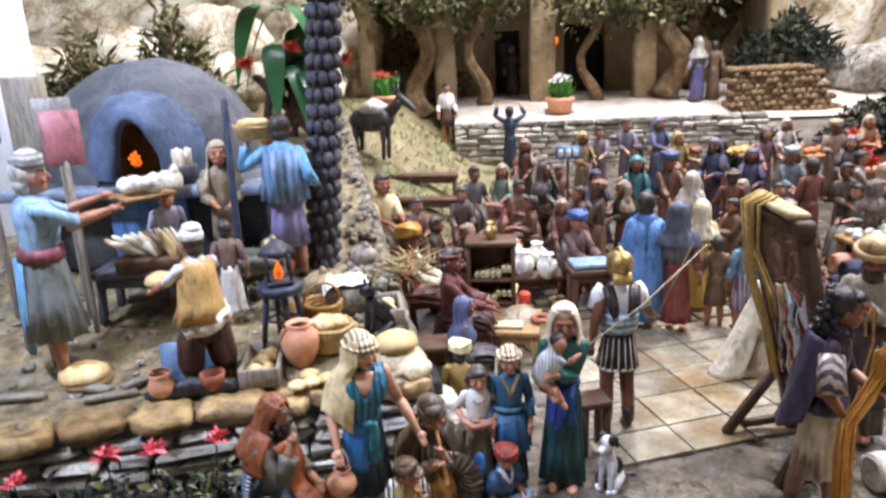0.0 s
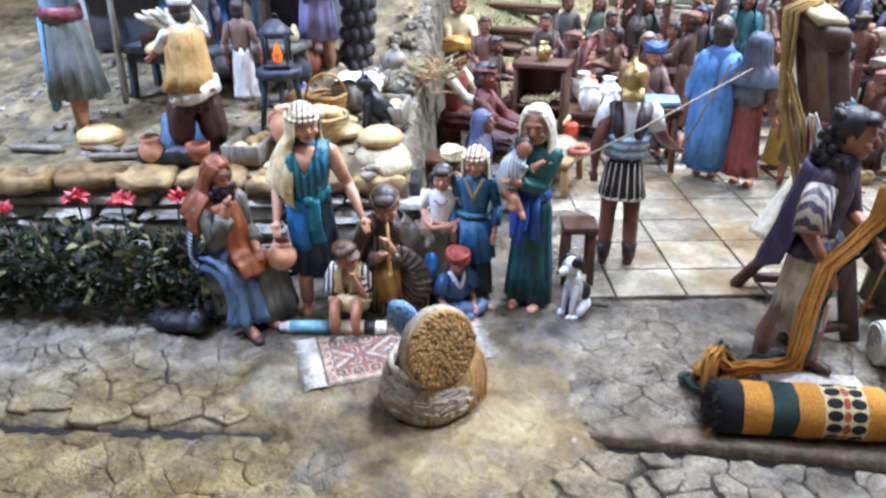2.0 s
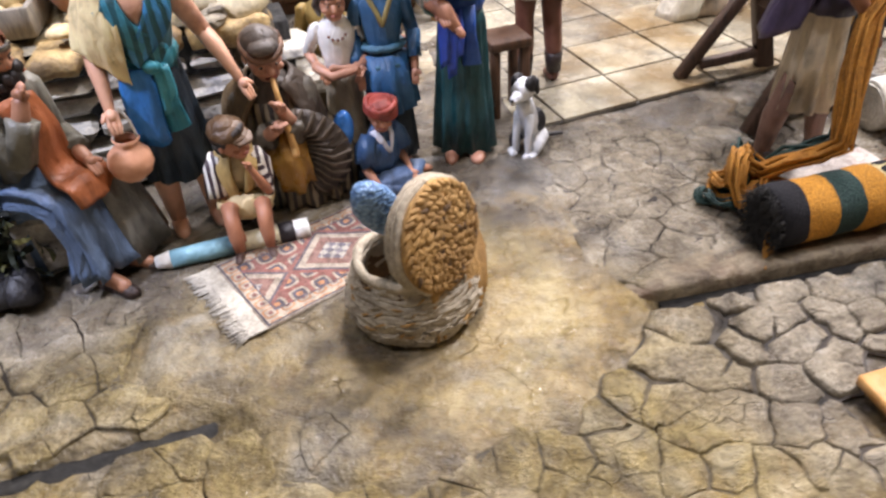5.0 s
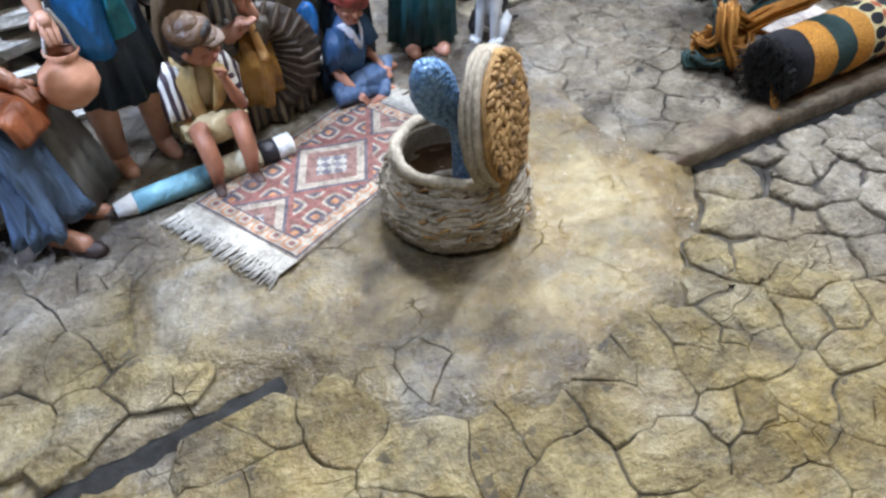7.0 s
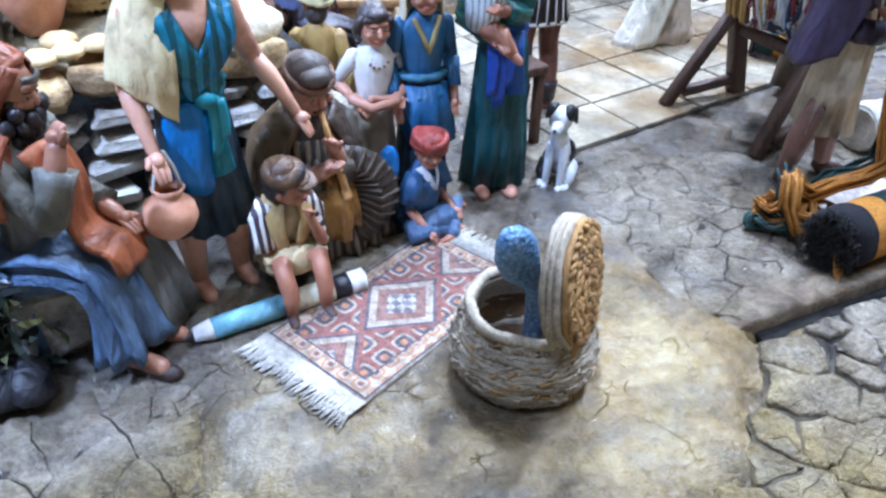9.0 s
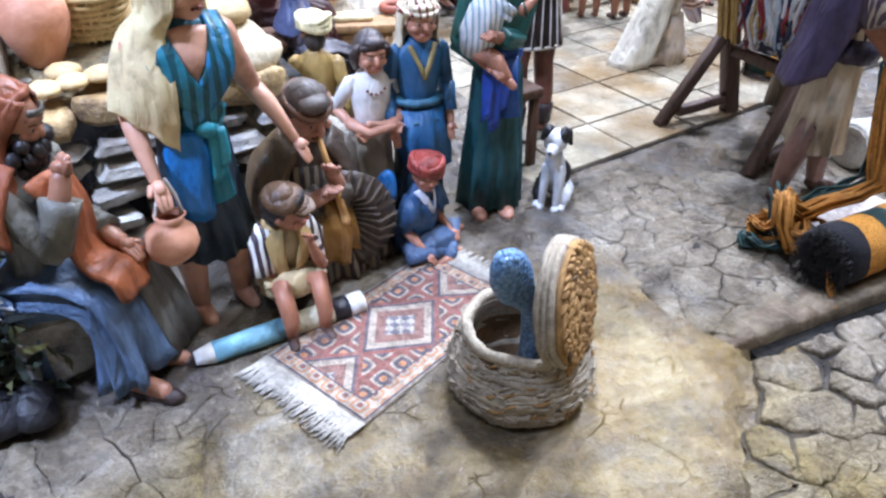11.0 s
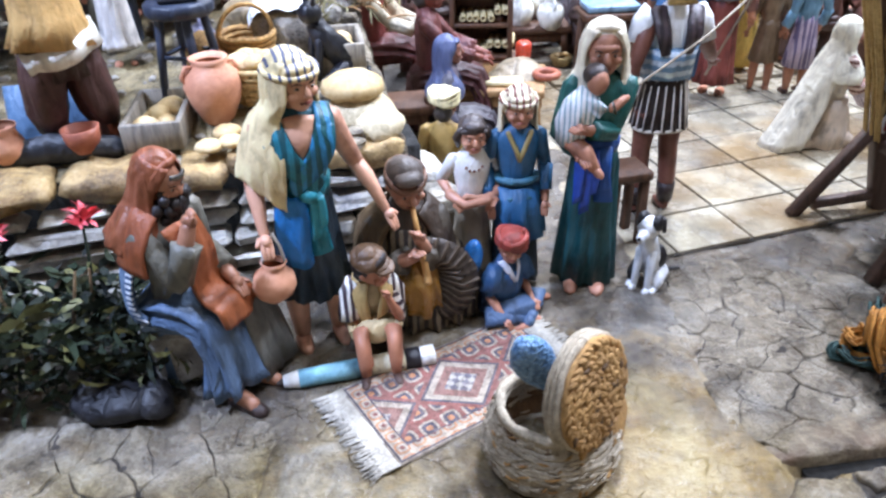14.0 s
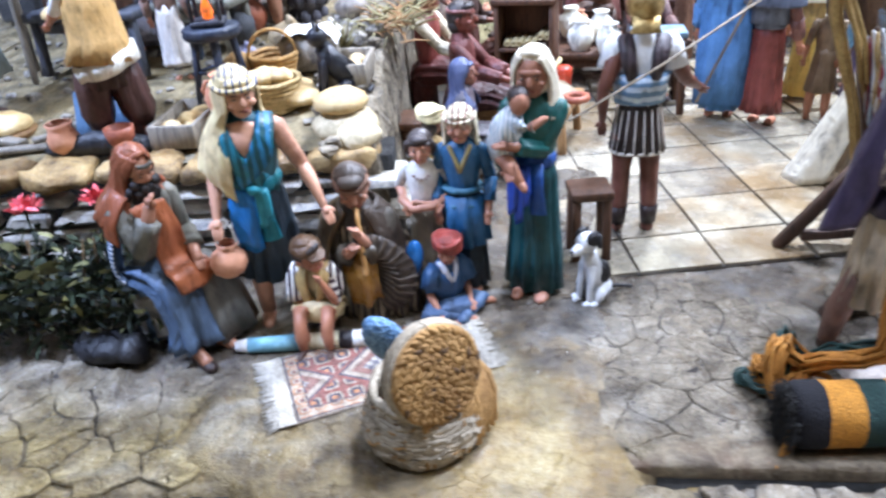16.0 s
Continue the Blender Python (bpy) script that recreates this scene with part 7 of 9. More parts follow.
tagged(sk.obj("flour_sack", rope_mat("sackcloth", "#8f7c58", "#e2d2ac", .6), at=T(-0.058, 0.858)), "plump beige flour sack", "sack")


def crate(at, w, d, h, fill, label):
    ob = empty("crate", at, label, "crate", "bread crates")
    for nm, c, s in (("base", (0, 0, .003), (w, d, .005)), ("side", (-w / 2, 0, h / 2), (.005, d, h)), ("side", (w / 2, 0, h / 2), (.005, d, h)), ("end", (0, -d / 2, h / 2), (w + .004, .005, h)), ("end", (0, d / 2, h / 2), (w + .004, .005, h))):
        MB().box(c, s, 0, .15).rough(.0006, 70).obj(nm, M_GREYWOOD, ob)
    r = random.Random(int(w * 1e5))
    for i in range(fill):
        mb = MB().ball((0, 0, 0), (.011, .010, .007), 0, 12, 7).rough(.0015, 90, i)
        mb.obj("roll", M_BREAD, ob, "golden bread roll", at=pose(r.uniform(-w / 2 + .014, w / 2 - .014), r.uniform(-d / 2 + .012, d / 2 - .012), .010 + .006 * (i % 2), 0, 0, r.uniform(0, 180)))
    return ob


crate(T(-0.228, 0.850, 8, -.002), .044, .085, .024, 9, "open grey wooden crate of golden rolls")
crate(T(-0.082, 0.958, 10, .0), .038, .07, .026, 7, "open grey wooden crate with yellow rolls")
jug("storage_jar", T(-0.182, 0.862, 30, -.002), 0.059, M_CLAY, "large pinkish terracotta storage jar with wide shoulder", True, [(.0, 0), (.16, .0), (.24, .08), (.36, .35), (.42, .58), (.39, .76), (.26, .88), (.24, .93), (.28, 1.0), (.24, 1.0), (.20, .93)])
jug("small_pot", T(-0.332, 0.788, 0, .012), 0.032, M_CLAY, "small squat terracotta pot with handles on the coping", True, [(.0, 0), (.3, .0), (.45, .2), (.48, .45), (.38, .7), (.36, .8), (.42, .95), (.38, .95)])
jug("dark_pot", T(-0.275, 0.800, 0, .012), 0.026, M_CLAYDARK, "brown open clay bowl on the coping", False, [(.0, 0), (.3, .0), (.5, .35), (.56, .8), (.5, .8), (.42, .35)])
jug("glazed_jar", T(-0.62, 0.80, 0, .0), 0.06, paint("#4a1d16", gloss=.2), "dark red glazed jar at the terrace edge", False)
pad = MB().box((0, 0, .004), (.05, .02, .006), 0, .3).lathe([(0, .004), (.028, .004), (.03, .010), (0, .011)], 0, 20)
tagged(pad.obj("bread_board", M_WOODL, at=T(-0.447, 0.838, -20, -.004)), "round wooden bread board with a short handle", "board")
ash = MB().limb([(-.045, 0, .008), (0, .004, .012), (.05, 0, .008)], [.008, .012, .008], 0, 10).rough(.004, 60)
tagged(ash.obj("charcoal_sack", paint("#23252a"), at=T(-0.30, 0.795, 15, .006)), "long dark charcoal sack on the coping", "sack")


def wicker_basket(at, r, h, label, fill=None, handle=True, name="wicker_basket"):
    ob = empty(name, at, label, "basket")
    mb = MB()
    k = 7
    for i in range(k):
        rr = r * (.72 + .28 * i / (k - 1))
        coil(mb, (0, 0, 0), rr, h * (i + .5) / k, h / k * .55, 0, 30)
    mb.lathe([(0, .002), (r * .7, .002), (r * .97, h)], 0, 24)
    for i in range(26):
        a = 2 * math.pi * i / 26
        mb.limb([(r * .74 * math.cos(a), r * .74 * math.sin(a), 0), (r * 1.03 * math.cos(a), r * 1.03 * math.sin(a), h)], [.0013, .0013], 0, 4)
    mb.obj("weave", M_WICKER if not fill else rope_mat("pale_wicker", "#8d7038", "#d9bf88"), ob)
    if handle:
        MB().tube([((r * math.cos(t), 0, h * .9 + r * 1.1 * math.sin(t)), .0022, .0022) for t in [math.pi * q / 14 for q in range(15)]], 0, 6, (0, 1, 0)).obj("handle", M_WICKER, ob)
    for i in range(fill or 0):
        a = i * 2.4
        MB().ball((0, 0, 0), (r * .38, r * .33, r * .22), 0, 10, 6).rough(.001, 90, i).obj("bun", M_BREAD, ob, at=pose(r * .5 * math.cos(a), r * .5 * math.sin(a), h + .002 * (i % 3), 0, 0, i * 40))
    return ob


wicker_basket(T(-0.150, 0.895, 0, 0), .030, .034, "pale wicker basket of white buns", 8, False)
wicker_basket(T(-0.168, 0.945, 30, .0), .026, .036, "brown wicker basket with a tall handle", None)
bsk = MB().ball((0, 0, .02), (.022, .02, .022), 0, 16, 10).rough(.002, 60)
tagged(bsk.obj("straw_bale", M_WICKER, at=T(-0.205, 0.935)), "round bundle of golden straw", "straw bundle")
wicker_basket(pose(-0.275, 1.090, 0.392, 0, 0, 0), .030, .02, "flat basket of round loaves on the porter's shoulder", 6, False, "bread_basket")
box = MB().box((0, 0, .02), (.062, .045, .04), 0, .1).rough(.001, 60)
tagged(box.obj("stone_trough", M_ROCK, at=T(-0.140, 0.985, 14)), "pale grey stone trough", "trough")
cl2 = MB()
grid_mesh(steps((-.034, .034, .005)), steps((-.025, .025, .005)), lambda x, y: .044 + .003 * noise.noise(Vector((x * 80, y * 80, 0))) - .014 * smoothstep(.026, .034, abs(x)), cl2)
tagged(cl2.obj("white_cloth", M_LINEN, at=T(-0.140, 0.985, 14)), "folded white linen cloth over the trough", "cloth")


def cat(at):
    mb = MB()
    mb.tube([((0, .3, .05), .2, .15), ((0, .2, .25), .24, .22), ((0, 0, .5), .18, .17), ((0, -.1, .7), .12, .12)], 0, 14)
    mb.ball((0, -.16, .84), (.15, .15, .14), 0, 12, 8)
    for s in (-1, 1):
        mb.limb([(s * .08, -.15, .95), (s * .1, -.15, 1.04)], [.04, .012], 0, 6)
        mb.limb([(s * .08, -.12, .5), (s * .08, -.18, .05)], [.06, .045], 0, 8)
        mb.limb([(s * .2, .15, .15), (s * .2, -.1, .06)], [.11, .06], 0, 8)
    mb.limb([(0, .4, .08), (.2, .5, .05), (.35, .4, .05)], [.05, .045, .03], 0, 8)
    for p in mb.v:
        p *= .074
    return tagged(mb.obj("cat_figurine", paint("#16161c", gloss=.35), at=at), "black sitting cat figurine", "cat figurine")


cat(T(-0.092, 0.925, -50, .002))


def lantern(at):
    ob = empty("lantern", at, "black iron lantern with glowing orange candle", "lantern")
    MB().box((0, 0, .003), (.034, .034, .006), 0, .2).obj("base", M_IRON, ob)
    for sx in (-1, 1):
        for sy in (-1, 1):
            MB().beam((sx * .014, sy * .014, .005), (sx * .014, sy * .014, .040), .004, .004).obj("bar", M_IRON, ob)
    MB().tube([((0, 0, .038), .024, .024), ((0, 0, .046), .020, .020), ((0, 0, .058), .006, .006)], 0, 4).obj("roof", M_IRON, ob)
    MB().tube([((.005 * math.cos(t), 0, .060 + .005 * math.sin(t)), .001, .001) for t in [6.28 * q / 10 for q in range(11)]], 0, 5, (0, 1, 0)).obj("ring", M_IRON, ob)
    MB().tube([((0, 0, .006), .005, .005), ((0, 0, .014), .0065, .0065), ((0, 0, .022), .004, .004), ((0, 0, .030), .001, .001)], 0, 10).obj("flame", M_FIRE, ob, "glowing orange flame")
    return ob


def round_stool(at, r, h, label, mat):
    ob = empty("stool", at, label, "stool")
    MB().lathe([(0, h - .012), (r * .9, h - .012), (r, h - .009), (r, h - .002), (r * .95, h), (0, h)], 0, 28).rough(.0008, 60).obj("seat", mat, ob)
    for k in range(4):
        a = .5 + math.pi / 2 * k
        c, q = math.cos(a), math.sin(a)
        MB().limb([(r * .62 * c, r * .62 * q, h - .010), (r * .95 * c, r * .95 * q, 0)], [.0042, .0036], 0, 9).obj("leg", mat, ob)
    MB().tube([((r * .80 * math.cos(.5 + math.pi / 2 * k), r * .80 * math.sin(.5 + math.pi / 2 * k), h * .45), .002, .002) for k in range(5)], 0, 6, (0, 0, 1)).obj("stretcher", mat, ob)
    return ob


round_stool(T(-0.212, 0.905), .030, .085, "tall round blue-black stool under the lantern", paint("#2c3342", gloss=.4))
lantern(T(-0.212, 0.905, 20, .086))

# peels and poles
for a, b, r, m, lab, blade in (((-.475, .93, .16), (-.497, .97, .385), .0042, M_GREYWOOD, "bread peel with pinkish wooden blade", "#a8686a"), ((-.50, .965, .165), (-.515, .99, .40), .004, M_GREYWOOD, "bread peel with grey blade", "#8a8680"), ((-.62, .99, .16), (-.64, 1.02, .41), .0045, M_GREYWOOD, "bread peel with weathered blade", "#9a938c")):
    ob = empty("bread_peel", pose(0, 0, 0), lab, "bread peel", "peels of the bakery")
    MB().limb([a, b], [r, r], 0, 8).obj("shaft", m, ob)
    d = (Vector(b) - Vector(a)).normalized()
    q = d.to_track_quat("Z", "Y").to_matrix()
    MB().box((Vector(b) + d * .032)[:], (.048, .006, .072), 0, .3, q).rough(.001, 40).obj("blade", paint(blade), ob)
ob = empty("bread_peel", pose(0, 0, 0), "long bread peel with white dough held to the oven", "bread peel", "peels of the bakery")
MB().limb([(-.452, .870, .318), (-.430, .905, .326), (-.412, .945, .334)], [.0045, .0045, .004], 0, 8).obj("shaft", M_WOODL, ob)
MB().box((-.402, .968, .338), (.055, .07, .005), 0, .2, Matrix.Rotation(radians(-38), 3, "Z")).obj("blade", M_WOODL, ob)
for i in range(9):
    bun = MB().ball((0, 0, 0), (.013, .012, .010), 0, 12, 8).rough(.002, 60, i * 1.7)
    tagged(bun.obj("dough_bun", paint("#e9e6dc"), at=pose(-.402 + .018 * math.cos(i * 2.4), .968 + .018 * math.sin(i * 2.4), .348 + .004 * (i % 3), 0, 0, i * 40)), "white dough bun on the bread peel", "dough", "dough buns")
MB_pole = MB().limb([(-.292, 1.0, .17), (-.286, 1.0, .455)], [.0055, .005], 0, 10)
tagged(MB_pole.obj("pole", paint("#3c4658")), "dark blue-grey upright pole by the oven", "pole")

# cloth bundles below the oven, orange flask
for x, y, z, s, c in ((-.40, 1.06, .338, .020, "#dcd2b8"), (-.43, 1.065, .335, .014, "#8a7a66"), (-.385, 1.045, .20, .030, "#b7b6c4"), (-.425, 1.03, .20, .022, "#8f7c74"), (-.255, 1.03, .245, .012, "#d9c79c")):
    b = MB().ball((0, 0, 0), (s, s * .8, s * .9), 0, 14, 9).ball((s * .4, 0, s * .7), (s * .35, s * .35, s * .5), 0, 10, 7).rough(s * .22, 1.6 / s, x)
    tagged(b.obj("flour_sack", paint(c), at=pose(x, y, z)), "tied cloth flour sack of the bakery", "sack", "sacks at the oven")
tagged(MB().ball((0, 0, 0), (.014, .014, .013), 0, 14, 9).obj("gourd", paint("#c27a3c"), at=pose(-.278, 1.16, .385)), "round orange gourd hanging by the oven", "gourd")


# palm trunk with scale stubs and drooping fronds
def palm():
    ob = empty("palm_tree", pose(-0.200, 1.13, terrace_z(-.200, 1.13) - .01), "dark palm trunk with scale-like stubs and hanging fronds", "palm tree")
    top = .62
    MB().tube([((.004 * i, .002 * i, top * i / 12), .021 - .0005 * i, .021 - .0005 * i) for i in range(13)], 0, 14).obj("trunk", M_BARK, ob)
    r = random.Random(4)
    for k in range(26):
        mb = MB()
        z = .008 + top * k / 26
        for j in range(9):
            a = 2 * math.pi * (j + .5 * (k % 2)) / 9
            c = Vector((.004 * z / top * 12 + .021 * math.cos(a), .002 * z / top * 12 + .021 * math.sin(a), z))
            mb.ball(c, (.0078, .0078, .0115), 0, 7, 5)
        mb.rough(.0015, 90, k).obj("stub_ring", M_BARK, ob)
    for k in range(9):
        a = 2 * math.pi * k / 9
        mb = MB()
        for j in range(14):
            t = j / 13
            p = Vector((.04 + .17 * t * math.cos(a), .02 + .17 * t * math.sin(a), top + .07 * math.sin(t * 2.4) - .06 * t))
            for s in (-1, 1):
                mb.leaf(p, p + Vector((.07 * math.cos(a + s * 1.1), .07 * math.sin(a + s * 1.1), -.05)), .010, 0)
        mb.obj("frond", M_LEAF, ob, smooth=False)


palm()
# spiky dry plant and twigs at the palm's foot
tw = MB()
for i in range(140):
    a, e = rnd.uniform(0, 6.28), rnd.uniform(.15, 1.2)
    d = Vector((math.cos(a) * math.cos(e), math.sin(a) * math.cos(e), math.sin(e))) * rnd.uniform(.02, .055)
    tw.leaf((.01 * math.cos(a), .01 * math.sin(a), 0), d, .003, 0, .1)
tagged(tw.obj("dry_plant", M_DRY, at=T(-0.128, 1.03), smooth=False), "spiky dry straw-coloured plant on the terrace", "plant")
rk = MB()
for i in range(24):
    s = rnd.uniform(.008, .02)
    rk.box((rnd.uniform(-.06, .05), rnd.uniform(-.05, .06), s * .4), (s, s * 1.2, s * .9), 0, .25, Euler((i, i * 2, i * 3)).to_matrix(), .2)
tagged(rk.obj("rubble", M_ROCK, at=T(-0.10, 1.06), smooth=False), "loose pale rubble on the terrace", "rocks", kind="stuff")

# white pillar and wall at the bakery's side
wp = MB().box((0, 0, .35), (.10, .12, .70), 0, .06).rough(.003, 20)
tagged(wp.obj("white_pillar", M_WHITEWALL, at=pose(-0.80, 1.32, 0.15)), "whitewashed square pillar beside the bakery", "pillar")
wp = MB().box((0, 0, .16), (.05, .05, .32), 0, .06).rough(.003, 20)
tagged(wp.obj("grey_post", M_GREYWOOD, at=pose(-0.685, 1.22, 0.17)), "weathered grey board leaning by the pillar", "board")

# clutter behind the bakery tables
rr = random.Random(51)
for i in range(16):
    x, y = rr.uniform(-.46, -.13), rr.uniform(1.0, 1.12)
    if abs(x + .185) < .045 and y > 1.06:
        continue
    if i % 3 == 0:
        jug("clay_jar", T(x, y, rr.uniform(0, 90)), rr.uniform(.03, .05), rr.choice([M_CLAY, M_CLAYDARK, M_OVEN]), "clay jar standing behind the bakery tables", i % 2 == 0)
    else:
        s = rr.uniform(.014, .026)
        b = MB().ball((0, 0, s * .6), (s, s * .8, s * .75), 0, 14, 9).ball((s * .2, 0, s * 1.25), (s * .3, s * .3, s * .35), 0, 10, 7).rough(s * .2, 1.6 / s, x)
        tagged(b.obj("flour_sack", paint(rr.choice(["#8a7f72", "#b9b0a0", "#6e6a78", "#9a8664"])), at=T(x, y)), "tied cloth flour sack of the bakery", "sack", "sacks at the oven")


# straw, planks and rubble lying about the terrace
def straw_pile(at, label):
    r = random.Random(31)
    mb = MB()
    for k in range(150):
        a, l = r.uniform(0, 6.28), r.uniform(.015, .045)
        p = Vector((r.gauss(0, .016), r.gauss(0, .022), r.uniform(.002, .022)))
        d = Vector((math.cos(a), math.sin(a), r.uniform(-.3, .7))) * l
        mb.limb([p, p + d * .5 + Vector((0, 0, .002)), p + d], [.0009, .0011, .0006], k % 2, 4)
    tagged(mb.obj("straw_pile", [M_DRY, M_WOODL], at=at), label, "straw", kind="stuff")


straw_pile(T(-0.060, 1.075), "heap of dry straw and twigs on the terrace")
r = random.Random(8)
for x, y, L, a in ((-.40, .80, .06, 20), (-.43, .815, .05, -12), (-.375, .825, .045, 48), (-.52, .80, .07, 8), (-.35, .86, .05, 70)):
    mb = MB().box((0, 0, .004), (L, .014, .006), 0, .2, None, .12).rough(.0012, 60, x)
    tagged(mb.obj("plank", M_GREYWOOD, at=T(x, y, a, .003, r.uniform(-6, 6))), "short weathered grey plank lying on the terrace", "plank", "planks of the terrace")
rub = MB()
for k in range(420):
    x, y = r.uniform(-.75, -.02), r.uniform(.80, 1.15)
    if y < wall_y(x) + .05 or x > terrace_right(y) - .02:
        continue
    s = r.uniform(.0015, .0055) * (1.6 if k % 17 == 0 else 1)
    rub.box((x, y, terrace_z(x, y) + s * .3), (s * 2, s * 1.6, s * 1.2), 0, .25, Matrix.Rotation(r.uniform(0, 3), 3, "Z"), .3)
tagged(rub.obj("terrace_rubble", M_ROCK, smooth=False), "scattered crumbs of stone and plaster on the terrace", "rubble", kind="stuff")
brd = MB().box((0, 0, .022), (.066, .005, .052), 0, .2, Matrix.Rotation(radians(-24), 3, "X")).rough(.001, 60)
tagged(brd.obj("blue_board", paint("#55728f"), at=T(-.318, .842, 14)), "small blue-painted board leaning beside the baker", "board")

# ---------------------------------------------------------------- workshop tables and the crowd
def G(x, y, rz=0.0, dz=0.0):
    return pose(x, y, gz(x, y) + dz, 0, 0, rz)


def person(label, x, y, yaw, H, stance="stand", **kw):
    return figurine("clay figurine of " + label, (x, y, gz(x, y)), yaw, H, stance, group="market crowd", **kw)


def hood_extra(mb, mi, up, hp):
    c = mi("#e2dac6")
    # long veil sweeping back from the head to the ground behind her heels
    mb.cloth([[hp(-.055, .0, -.02), up(-.10, .05, .74), up(-.12, .12, .50), up(-.13, .20, .29)], [hp(-.03, .06, .0), up(-.06, .13, .74), up(-.07, .24, .50), up(-.075, .35, .275)], [hp(.03, .06, .0), up(.06, .13, .74), up(.07, .24, .50), up(.075, .35, .275)], [hp(.055, .0, -.02), up(.10, .05, .74), up(.12, .12, .50), up(.13, .20, .29)]], c, .010, 4, .012)
    mb.tube([(up(0, -.10, .62), .05, .03), (up(0, -.17, .58), .075, .04), (up(0, -.22, .50), .06, .03)], mi("#cfc6cf", stripes="#7a6f8c", axis=0, freq=200.0), 12, fold=5, famp=.05)


person("a kneeling woman in a long cream veil", 0.476, 1.072, 98, 0.205, "kneel", robe="#d6c4b0", top="#e2d8c6", head="scarf", headc="#e6dec8", skin="#a9765c", lean=0, lh=(.05, -.20, .62), rh=(-.05, -.20, .62), sleeve="#dcc3b2", sleevestripe="#7d5244", extra=hood_extra)
person("a man in a long bright blue robe", 0.342, 1.262, 170, 0.250, robe="#4f7fb0", top="#5d8cc0", head="hair", shawl="#4a76b4", cape="#5585bc", hem=.08)
person("a man in dark red robe and grey hood", 0.392, 1.238, 150, 0.236, robe="#7d3a30", top="#6f4438", head="hood", headc="#5a6070", shawl="#5c6270", hem=.10, sash="#5c6270")
person("a woman in a yellow dress", 0.462, 1.335, 160, 0.212, robe="#cfae52", top="#d8c07a", head="scarf", headc="#e2d7b4", hem=.05)
person("a child in a brown tunic", 0.470, 1.262, 165, 0.168, robe="#6f5a42", top="#7a644a", head="hair", hem=.26, short=True, skin="#9a6648")
person("a child in blue with a striped skirt", 0.512, 1.245, 190, 0.182, robe="#b6a6b4", stripe="#6f6488", top="#6a93ac", head="hair", hem=.22, skin="#9a6648")

# scribes and craftsmen at the left of the pavement
person("a clerk with golden cap and red vest", -0.075, 1.262, 80, 0.268, "sit", robe="#5e2a22", top="#7d3a30", sleeve="#d6c7a8", head="turban", headc="#b98a3a", skin="#8a4f3a", seat=.25, lh=(.05, -.26, .62), rh=(-.05, -.26, .62))
person("a clerk in dark red with a headband", 0.000, 1.150, 85, 0.256, "sit", robe="#4a2420", top="#6b3a34", head="band", headc="#8a5a52", skin="#7d4434", seat=.25, lh=(.05, -.26, .62), rh=(-.05, -.26, .62))
person("a seated apprentice in blue shawl", 0.022, 1.045, 95, 0.196, "sit", robe="#3a3236", top="#4c4850", head="scarf", headc="#4b5270", skin="#8a5a48", seat=.25, shawl="#6a5f66")
person("a seated apprentice with pale yellow cap", 0.017, 0.905, 165, 0.180, "sit", robe="#6b5a3c", top="#a8884a", head="turban", headc="#e8d9a8", skin="#9a6c54", seat=.25)
person("a potter in a cream shirt", -0.150, 1.56, 30, 0.272, "sit", robe="#5a4636", top="#d9c498", head="hair", skin="#9a5f44", sleeve="short", lh=(.06, -.26, .66), rh=(-.06, -.26, .66))
person("a clerk in blue cap behind a desk", 0.243, 1.395, 30, 0.225, "sit", robe="#4d3a34", top="#6b4f48", head="turban", headc="#3a5a8a", skin="#a9765c", lh=(.06, -.26, .62), rh=(-.06, -.26, .62))

table("work_table", G(0.085, 1.175, -8), .13, .11, .060, "low light-brown work table with scrolls", M_WOODL)
table("low_bench", G(-0.035, 1.045, 6), .075, .055, .080, "dark brown wooden bench", M_WOOD, cat="bench")
table("dark_desk", G(0.255, 1.300, 5), .085, .06, .110, "dark desk of the census clerk", M_WOOD)
tagged(MB().box((0, 0, .006), (.075, .05, .008), 0, .1).obj("writing_board", paint("#7f98a8"), at=G(.255, 1.30, 5, .110)), "grey-blue writing board on the desk", "board")


def scroll_rack():
    w, d, h = .078, .05, .115
    at = G(0.072, 1.262, -4, .060)
    ob = empty("scroll_rack", at, "dark wooden scroll rack half filled with rolled papers", "rack")
    for c, s, nm in (((-w / 2, 0, h / 2), (.007, d, h), "side"), ((w / 2, 0, h / 2), (.007, d, h), "side"), ((0, 0, h), (w + .012, d + .008, .008), "top"), ((0, 0, .004), (w, d, .006), "shelf"), ((0, 0, h * .42), (w, d, .005), "shelf"), ((0, d / 2, h / 2), (w, .004, h), "back")):
        MB().box(c, s, 0, .12).obj(nm, M_WOOD, ob)
    r = random.Random(9)
    paper = paint("#c9b684")
    for i in range(15):
        lv = 0 if i < 8 else 1
        x = -w / 2 + .012 + .0095 * (i % 8 if lv == 0 else (i - 8)) + .002
        z = (.013 if lv == 0 else h * .42 + .009) + .009 * ((i % 8) // 4 if lv == 0 else (i - 8) // 5)
        mb = MB()
        mb.lathe([(.0026, -.026), (.0046, -.026), (.0046, .022), (.0026, .022), (.0026, -.026)], 0, 10)
        mb.obj("scroll", paper, ob, at=pose(x, 0, z, 90, 0, r.uniform(-4, 4)))
    jug("oil_jar", at @ pose(.0, 0, h + .004), .03, M_BRASS, "small brass jar on top of the rack", False)


